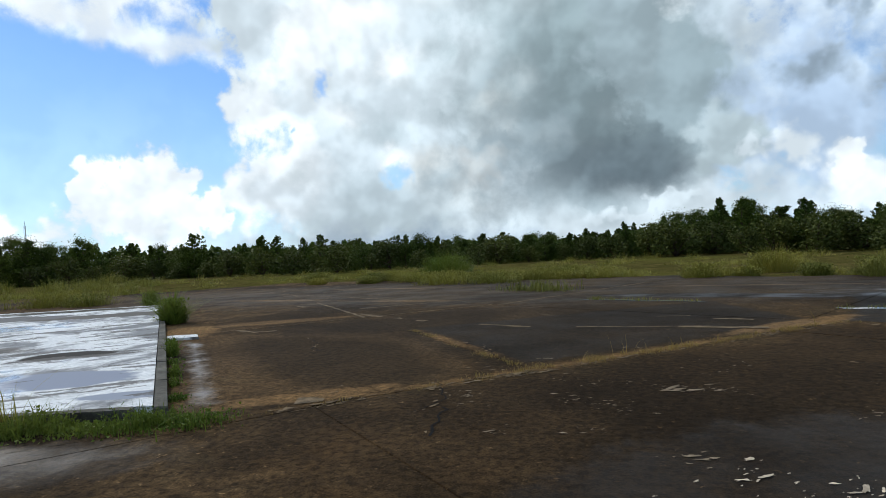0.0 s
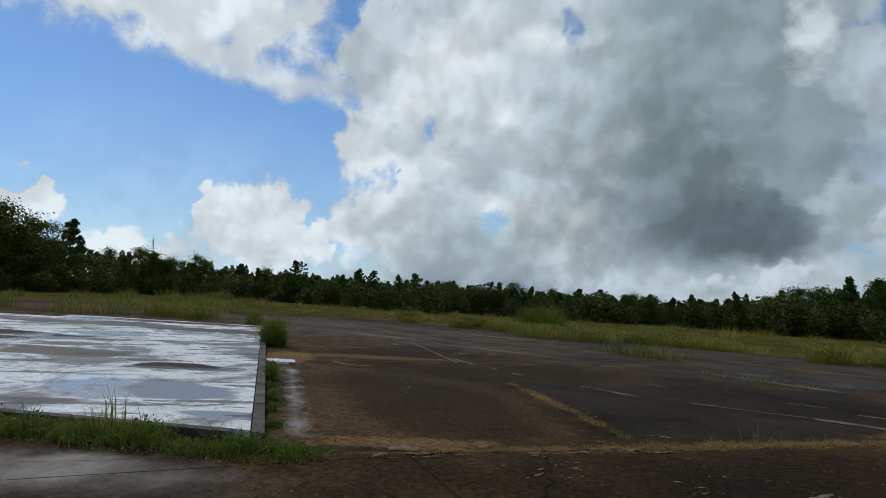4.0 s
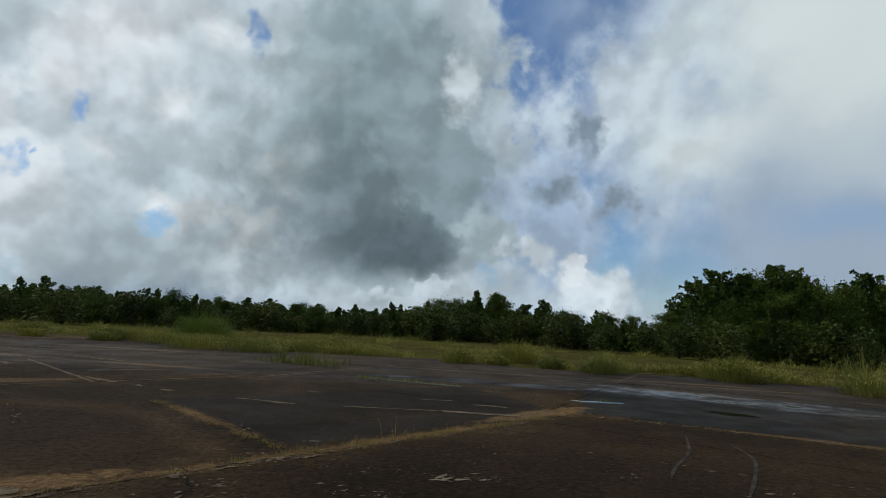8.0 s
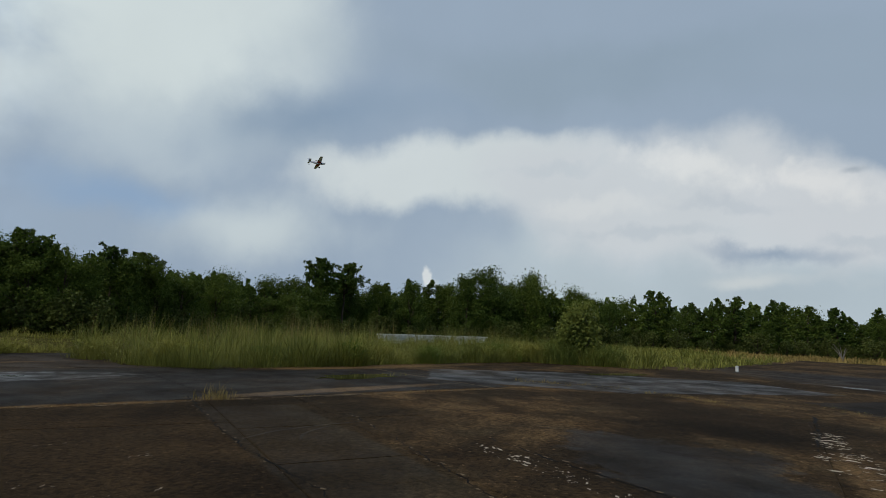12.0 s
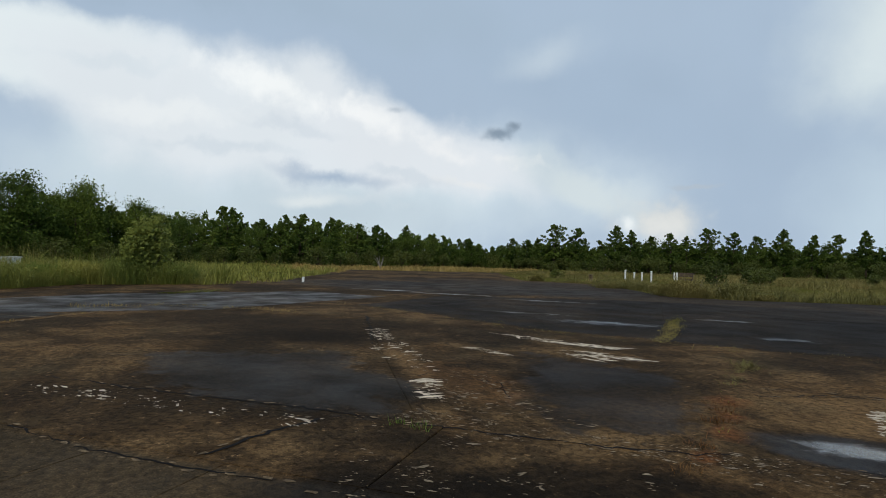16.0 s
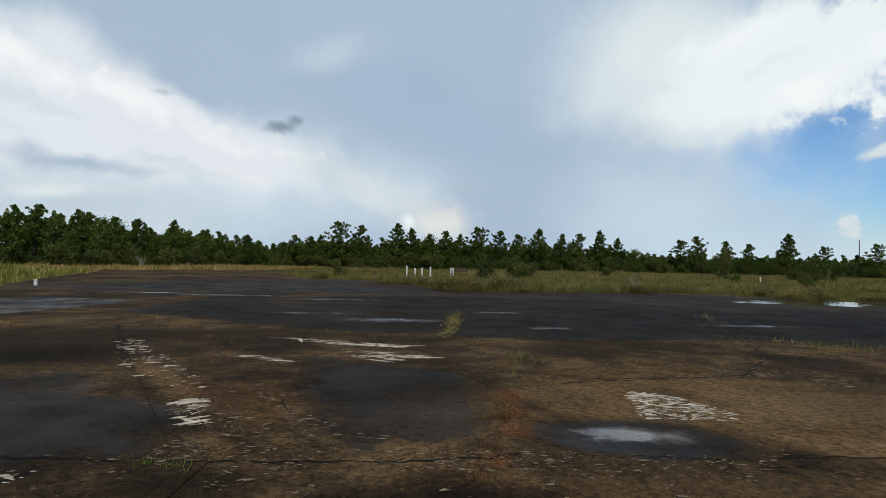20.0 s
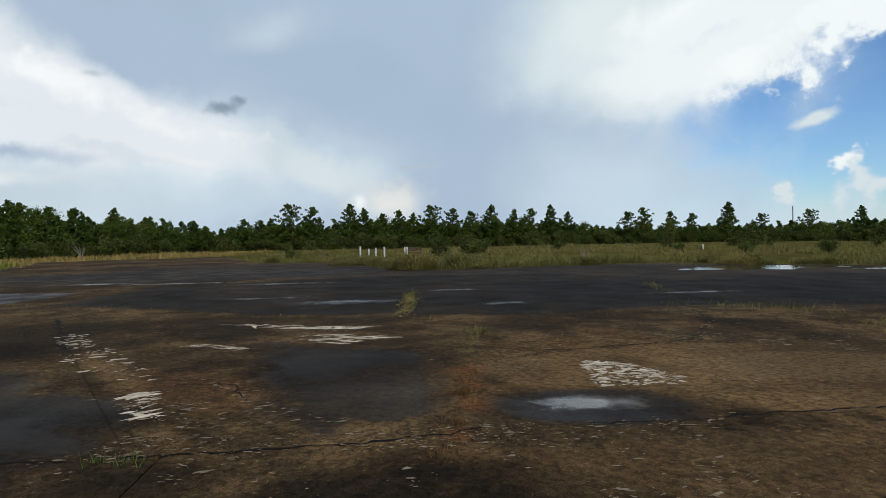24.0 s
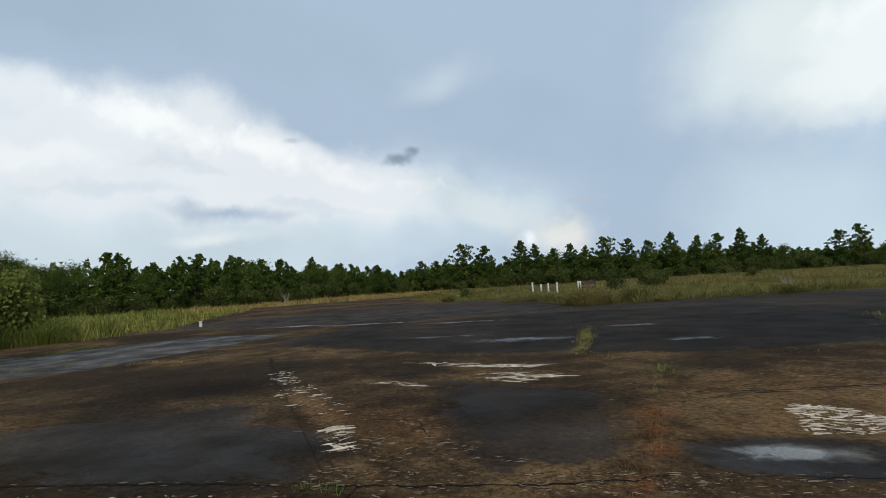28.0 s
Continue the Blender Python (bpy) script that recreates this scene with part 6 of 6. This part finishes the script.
strewn("joint_weeds", "fuzzy yellow-green weed tuft in the rusty joint", [(6.2, -7.6), (6.7, -8.4)], 420, 0.13, 0.09, 0.009, REED, 301, 0.9)
strewn("joint_weeds", "small yellow-green weed tuft in the rusty joint", [(5.5, -6.6), (5.9, -7.1)], 260, 0.1, 0.07, 0.008, REED, 302, 0.9)
L13 = [(19.5, -4.8), (14.8, -6.25), (11.7, -7.4), (9.3, -8.6), (7.5, -10.1), (5.8, -11.8), (3.9, -14.8), (1.0, -18.5)]
strewn("joint_weeds", "low yellow-green grass along the long joint", L13, 5200, 0.24, 0.045, 0.014, REED, 28, 1.0)
strewn("joint_weeds", "straw grass along the long joint", L13, 700, 0.2, 0.045, 0.012, STRAW, 281, 1.0)
strewn("joint_weeds", "leafy weeds in the cross joint", [(9.1, -8.8), (10.2, -10.2), (12.7, -12.9)], 520, 0.1, 0.17, 0.009, REED, 29, leafy=True)
strewn("joint_weeds", "sparse weeds in the rusty joint", [(3.7, -4.3), (5.8, -6.9), (8.2, -10.0)], 260, 0.1, 0.06, 0.008, GRASS, 30)
for k, (x, y, n) in enumerate(((4.75, -5.65, 260), (4.5, -5.3, 240), (4.2, -4.95, 160), (3.6, -4.2, 220), (3.25, -3.5, 90))):
    strewn("joint_weeds", "low rust-red dying weeds in the joint", [(x, y), (x + 0.18, y + 0.1)], n, 0.09, 0.07, 0.008, RUSTWEED, 500 + k, 0.9)
strewn("joint_weeds", "leafy weeds on the black apron", [(7.7, -19.3), (6.6, -17.2)], 200, 0.13, 0.14, 0.012, REED, 31, 0.9)
strewn("joint_weeds", "green grass tuft growing from a crack", [(5.25, -1.62), (5.35, -1.72)], 34, 0.05, 0.15, 0.008, WEED, 32)
strewn("joint_weeds", "low green weed beside the tuft", [(5.0, -1.9), (5.25, -1.75)], 70, 0.08, 0.07, 0.009, WEED, 33)
strewn("joint_weeds", "low grass where the apron bays meet", [(5.0, -14.0), (2.2, -14.4), (0.4, -12.0)], 500, 0.35, 0.14, 0.012, GRASS, 34)
strewn("joint_weeds", "yellowed grass bank on the apron", [(16.5, -3.0), (19.5, 0.5), (19, 3.2)], 900, 0.25, 0.1, 0.012, STRAW, 35)
strewn("joint_weeds", "island of grass on the dark apron", [(-3.2, 21.3), (-1.2, 20.2)], 900, 0.35, 0.4, 0.02, GRASS, 36)


def clump(name, label, x, y, h, wide, count, mat, seed):
    """A rank clump of stalky weeds growing from one spot."""
    r = np.random.default_rng(seed)
    xy = np.array([x, y]) + np.clip(r.normal(size=(count, 2)), -1.5, 1.5) * wide * 0.36
    v, t = blades(r, xy, -0.05, h * (0.5 + 0.6 * np.exp(-((xy - np.array([x, y])) ** 2).sum(1) / (wide * 0.4) ** 2)), 0.02, 0.6, (xy - np.array([x, y])) / (wide * 0.36) * 0.8)
    lc = np.repeat(xy, 1, 0)
    lv, lt = leaf_cards(r, np.column_stack([lc + r.normal(size=lc.shape) * 0.08, r.uniform(0.1, 0.7, len(lc)) * h]), 0.07)
    ob = fast_mesh(name, np.concatenate([v, lv]), np.concatenate([t, lt + len(v)]), mat)
    return tagged(ob, label, "bush")


clump("weed_bush", "upright green weed bush beside the slab curb", -11.4, 13.5, 1.0, 0.42, 900, WEED, 50)
clump("weed_bush", "small green weed bush beside the slab curb", -17.1, 19.1, 0.85, 0.4, 420, WEED, 51)
for x, y in along(fringe_ne := np.random.default_rng(9), [(16.2, 15.6), (17.5, 12.6), (20.5, 10.8), (26, 8.4), (32, 5.4), (37, 5.2)], 22, 0.8):
    clump("weed_bush", "bushy yellow-green weeds in the tall grass", x, y, fringe_ne.uniform(0.7, 1.35), fringe_ne.uniform(0.8, 1.9), 650, WEED if fringe_ne.random() < 0.35 else GRASS, int(fringe_ne.integers(1, 9999)))
clump("weed_bush", "rounded green bush in the meadow", -8.8, 33.5, 1.7, 2.2, 2200, WEED, 59)
clump("weed_bush", "round grass bush on the apron edge", 7.0, 27.0, 1.1, 1.6, 1100, GRASS, 52)
clump("weed_bush", "round grass bush standing on the wet apron", 13.4, 20.5, 1.1, 1.4, 1100, GRASS, 53)
clump("weed_bush", "grass bush on the wet apron", 9.0, 22.0, 0.9, 1.3, 700, GRASS, 54)
fringe = np.random.default_rng(8)
for x, y in along(fringe, [(-18, 33.8), (-8.6, 30.2), (-1, 27.4), (2.6, 26.6), (5.6, 23.6), (9, 23.0), (14, 21.6), (19, 21.5)], 26, 1.2):
    clump("grass_tussock", "rounded tussock of tall grass along the apron edge", x, y, fringe.uniform(0.35, 0.85), fringe.uniform(0.7, 2.2), 700, GRASS, int(fringe.integers(1, 9999)))
fringe = np.random.default_rng(12)
for x, y in along(fringe, [(39, -25.5), (34.5, -29), (28, -26.5), (23, -23.5), (19.7, -24.4), (17, -29.4), (13.5, -35.2), (4, -36)], 22, 0.9):
    clump("grass_tussock", "brown-green tussock of marsh grass by the water", x, y, fringe.uniform(0.35, 0.7), fringe.uniform(0.7, 1.9), 800, REED, int(fringe.integers(1, 9999)))
clump("weed_bush", "dark green grass bush at the marsh edge", 22.4, -23.3, 1.15, 1.9, 2400, REED, 55)
clump("weed_bush", "dark green grass bush at the marsh edge", 21.5, -26.2, 0.95, 1.4, 1500, REED, 56)
clump("weed_bush", "rank weeds behind the white slab", -24.5, 21.2, 0.9, 2.0, 900, GRASS, 57)
clump("weed_bush", "rank weeds behind the white slab", -22.0, 20.9, 0.7, 1.6, 600, GRASS, 58)
LEAFYBUSH = leaf_material("bright_bush_leaves", (0.075, 0.095, 0.018), (0.20, 0.225, 0.045), (0.22, 0.23, 0.05), 0.25)
bush = make_plant("leafy_bush", "bright yellow-green leafy bush in the tall grass", "bush", "", shrub_parts(99, 3.2, 1.35, 5200), LEAFYBUSH, "stem")
bush.location = (32.6, 1.9, -0.07)
for k, (x, y, h, w) in enumerate(((31.7, 2.9, 1.5, 1.5), (32.1, 1.0, 1.3, 1.6), (33.2, 3.4, 1.7, 1.5), (33.4, 0.6, 1.5, 1.4))):
    clump("weed_bush", "leafy yellow-green weeds round the bush", x, y, h, w, 900, LEAFYBUSH, 620 + k)
tall_bush = make_plant("leafy_bush", "tall yellow-green leafy bush beyond the white slab", "bush", "", shrub_parts(97, 4.6, 1.5, 5200), LEAFYBUSH, "stem")
tall_bush.location = (-32.0, 14.2, -0.07)
single = random.Random(5)
for x, y, h, fat, lab in ((32.5, -37.3, 2.0, 0.85, "green bush in the marsh grass"),
                          (24.6, -70, 3.4, 0.55, "bright green sapling in the marsh"), (16, -72, 2.2, 1.2, "green bush in the marsh")):
    SHRUBS.set(single, x, y, h, fat)["label"] = lab
for k in range(26):
    az_, d_ = single.uniform(124, 178), single.uniform(48, 108)
    if 128 < az_ < 138.5:              # the posts stand clear
        continue
    x, y = bearing(az_, d_)
    SHRUBS.set(single, x, y, single.uniform(0.6, 1.6), single.uniform(1.0, 1.8))["label"] = "low grey-green shrub scattered in the marsh grass"

# ======================= small things =======================


def post(x, y, h):
    thing = tagged(new("bollard_post"), "short white-painted post standing in marsh grass", "post", "posts in the marsh")
    thing.location = (x, y, -0.07)
    v, f = tube([(0, 0, 0), (0, 0, h - 0.03), (0, 0, h)], [0.075, 0.075, 0.06], 10)
    mesh_object("shaft", v, f, WHITEPAINT, thing)
    v, f = tube([(0, 0, h), (0, 0, h + 0.05), (0.0, 0, h + 0.07)], [0.09, 0.09, 0.045], 10)
    mesh_object("cap", v, f, WHITEPAINT, thing)
    return thing


for x, y, h in ((40.7, -35.6, 1.05), (40.0, -36.0, 0.85), (39.6, -36.5, 0.9), (39.0, -37.0, 1.0), (37.1, -38.0, 0.95)):
    post(x, y, h)

post(20.6, -68.6, 0.5)
rail = tagged(new("plank_barrier"), "low weathered brown plank barrier with a white end post", "barrier")
rail.matrix_basis = pose(38.2, -40.0, -0.07, 0, 0, 47)
mesh_object("plank", *box(-0.75, -0.03, 0.62, 0.75, 0.03, 0.98, 0.01), BARK, rail)
mesh_object("plank", *box(-0.75, -0.025, 0.30, 0.75, 0.025, 0.50, 0.01), BARK, rail)
for px in (-0.7, 0.0):
    mesh_object("stake", *box(px - 0.05, 0.03, 0.0, px + 0.05, 0.11, 0.95, 0.01), BARK, rail)
mesh_object("end_post", *tube([(0.8, 0, 0), (0.8, 0, 0.95), (0.8, 0, 1.0)], [0.07, 0.07, 0.05], 8), WHITEPAINT, rail)
stub = tagged(new("marker_stub"), "small yellowed concrete marker in the marsh grass", "marker")
stub.matrix_basis = pose(43.5, -34.0, -0.07, 0, 0, 25)
mesh_object("block", *box(-0.15, -0.15, 0, 0.15, 0.15, 0.5, 0.03), CRUMB, stub)
mesh_object("cap", *box(-0.19, -0.19, 0.5, 0.19, 0.19, 0.58, 0.02), CRUMB, stub)

hydrant = tagged(new("valve_stub"), "small white valve stub standing on the apron", "valve")
hydrant.location, hydrant.scale = (34.0, -6.0, 0.0), (0.55, 0.55, 0.7)
mesh_object("base", *tube([(0, 0, 0), (0, 0, 0.08)], [0.22, 0.2], 12), CURB, hydrant)
mesh_object("barrel", *tube([(0, 0, 0.08), (0, 0, 0.36), (0, 0, 0.42)], [0.14, 0.14, 0.1], 12), WHITEPAINT, hydrant)
mesh_object("cap", *tube([(0, 0, 0.42), (0, 0, 0.47), (0, 0, 0.5)], [0.16, 0.16, 0.05], 12), WHITEPAINT, hydrant)
mesh_object("outlet", *tube([(0.1, 0, 0.27), (0.24, 0, 0.27)], [0.07, 0.07], 10), STEEL, hydrant)

lowwall = tagged(new("low_wall"), "long low white concrete wall half hidden by grass", "wall")
lowwall.matrix_basis = pose(53.3, 16.4, -0.07, 0, 0, -22.6)
mesh_object("wall_body", *box(-7.8, -0.2, 0, 7.8, 0.2, 0.78, 0.03), WHITEPAINT, lowwall)
mesh_object("coping", *box(-7.9, -0.27, 0.78, 7.9, 0.27, 0.87, 0.03), WHITEPAINT, lowwall)


def mast(name, label, x, y, h, w):
    thing = tagged(new(name), label, "mast")
    thing.location = (x, y, -0.07)
    for k in range(3):
        g = 2.094 * k
        mesh_object("leg", *tube([(w * math.cos(g), w * math.sin(g), 0), (w * 0.5 * math.cos(g), w * 0.5 * math.sin(g), h * 0.92)], [0.06, 0.05], 5), STEEL, thing)
    for i in range(14):
        z, k = h * 0.92 * i / 14, 1 - 0.5 * i / 14
        g, g2 = 2.094 * (i % 3), 2.094 * (i % 3 + 1)
        mesh_object("brace", *tube([(w * k * math.cos(g), w * k * math.sin(g), z), (w * k * math.cos(g2), w * k * math.sin(g2), z + h / 16)], [0.03, 0.03], 4), STEEL, thing)
    mesh_object("antenna", *tube([(0, 0, h * 0.9), (0, 0, h)], [0.05, 0.03], 5), STEEL, thing)
    return thing


mast("radio_mast", "thin lattice radio mast far behind the wood", *bearing(-50.6, 165), 13.5, 0.35)
pole = tagged(new("utility_pole"), "thin grey utility pole far behind the trees", "pole")
pole.location = (*bearing(170.4, 150), -0.07)
mesh_object("shaft", *tube([(0, 0, 0), (0, 0, 4.0), (0, 0, 7.6)], [0.14, 0.12, 0.09], 8), DEADWOOD, pole)


def snag(x, y, h, seed):
    """A bare, bleached dead bush."""
    r = random.Random(seed)
    thing = tagged(new("dead_bush"), "bare grey dead bush in the marsh", "bush")
    thing.location = (x, y, -0.07)
    for i in range(9):
        g, l = r.uniform(0, 6.3), h * r.uniform(0.5, 1.0)
        s = r.uniform(0.2, 0.7)
        mesh_object("branch", *tube([(0, 0, 0), (math.cos(g) * l * s * 0.4, math.sin(g) * l * s * 0.4, l * 0.55), (math.cos(g) * l * s, math.sin(g) * l * s, l)], [0.05, 0.03, 0.01], 4), DEADWOOD, thing)
    return thing


snag(27, -29.5, 0.8, 1)
snag(17.5, -34, 1.0, 2)
snag(*bearing(107.6, 80), 1.9, 3)


def model_plane(place_):
    """A low-winged radio-controlled trainer; it flies clear of the ground."""
    thing = tagged(new("model_airplane"), "white low-wing model airplane with red trim, banking in flight", "model airplane")
    thing.matrix_basis = place_
    secs = ((-0.62, 0.025, 0.04, 0.30), (-0.35, 0.05, 0.07, 0.28), (-0.05, 0.085, 0.11, 0.26), (0.2, 0.09, 0.11, 0.25), (0.42, 0.085, 0.09, 0.24), (0.52, 0.05, 0.05, 0.24))
    verts, faces, n = [], [], 12
    for yy, w, h, z in secs:
        verts += [(w * math.cos(2 * math.pi * k / n), yy, z + h * math.sin(2 * math.pi * k / n)) for k in range(n)]
    for i in range(len(secs) - 1):
        faces += [(i * n + k, i * n + (k + 1) % n, (i + 1) * n + (k + 1) % n, (i + 1) * n + k)[::-1] for k in range(n)]
    faces += [tuple(range(n)), tuple(range((len(secs) - 1) * n, len(secs) * n))[::-1]]
    mesh_object("fuselage", verts, faces, FOAM, thing, smooth=True)

    def panel(name, x0, x1, y0, c0, y1, c1, z0, z1, thick, mat, label=""):
        prof = ((0.0, 0.0), (0.3, 0.5), (0.7, 0.3), (1.0, 0.0), (0.7, -0.2), (0.3, -0.3))
        v = [(x0, y0 - c0 * a, z0 + thick * b2) for a, b2 in prof] + [(x1, y1 - c1 * a, z1 + thick * b2 * 0.7) for a, b2 in prof]
        f = [(k, (k + 1) % 6, 6 + (k + 1) % 6, 6 + k) for k in range(6)] + [tuple(range(5, -1, -1)), tuple(range(6, 12))]
        return mesh_object(name, v, f, mat, thing, label)
    for sgn in (-1, 1):
        panel("wing_root", sgn * 0.06, sgn * 0.30, 0.25, 0.28, 0.24, 0.27, 0.19, 0.21, 0.045, REDSTRIPE, "red-trimmed wing root")
        panel("wing", sgn * 0.30, sgn * 0.83, 0.24, 0.27, 0.18, 0.17, 0.21, 0.27, 0.045, FOAM)
        panel("tailplane", sgn * 0.02, sgn * 0.32, -0.42, 0.18, -0.46, 0.12, 0.31, 0.32, 0.02, FOAM)
        leg = mesh_object("landing_gear_leg", *tube([(sgn * 0.24, 0.2, 0.2), (sgn * 0.27, 0.22, 0.06)], [0.012, 0.01], 6), STEEL, thing)
        wheel = mesh_object("wheel", *tube([(sgn * 0.26, 0.22, 0.06), (sgn * 0.29, 0.22, 0.06)], [0.06, 0.06], 14), BLACKPLASTIC, thing)
    v = [(-0.012, -0.40, 0.34), (0.012, -0.40, 0.34), (0.012, -0.63, 0.33), (-0.012, -0.63, 0.33), (-0.006, -0.50, 0.56), (0.006, -0.50, 0.56), (0.006, -0.63, 0.55), (-0.006, -0.63, 0.55)]
    mesh_object("fin", v, [(0, 1, 5, 4), (1, 2, 6, 5), (2, 3, 7, 6), (3, 0, 4, 7), (4, 5, 6, 7), (3, 2, 1, 0)], FOAM, thing)
    cv = [(0.06 * math.cos(g) * k, -0.02 + yy, 0.34 + 0.09 * k * math.sin(g)) for yy, k in ((-0.15, 0.2), (-0.05, 0.9), (0.08, 1.0), (0.18, 0.2)) for g in [math.pi * j / 6 for j in range(7)]]
    mesh_object("canopy", cv, [(i * 7 + k, i * 7 + k + 1, i * 7 + 8 + k, i * 7 + 7 + k) for i in range(3) for k in range(6)], BLACKPLASTIC, thing, "dark canopy", True)
    mesh_object("spinner", *tube([(0, 0.52, 0.24), (0, 0.56, 0.24), (0, 0.6, 0.24)], [0.045, 0.035, 0.008], 10), REDSTRIPE, thing)
    mesh_object("propeller", *box(-0.14, 0.545, 0.225, 0.14, 0.56, 0.255, 0.004), BLACKPLASTIC, thing)
    mesh_object("tail_wheel", *tube([(-0.012, -0.56, 0.025), (0.012, -0.56, 0.025)], [0.025, 0.025], 10), BLACKPLASTIC, thing)
    mesh_object("tail_strut", *tube([(0, -0.54, 0.27), (0, -0.56, 0.03)], [0.008, 0.006], 5), STEEL, thing)
    return thing


model_plane(pose(34.16, 19.73, 12.09, 3, -17, -136.1))
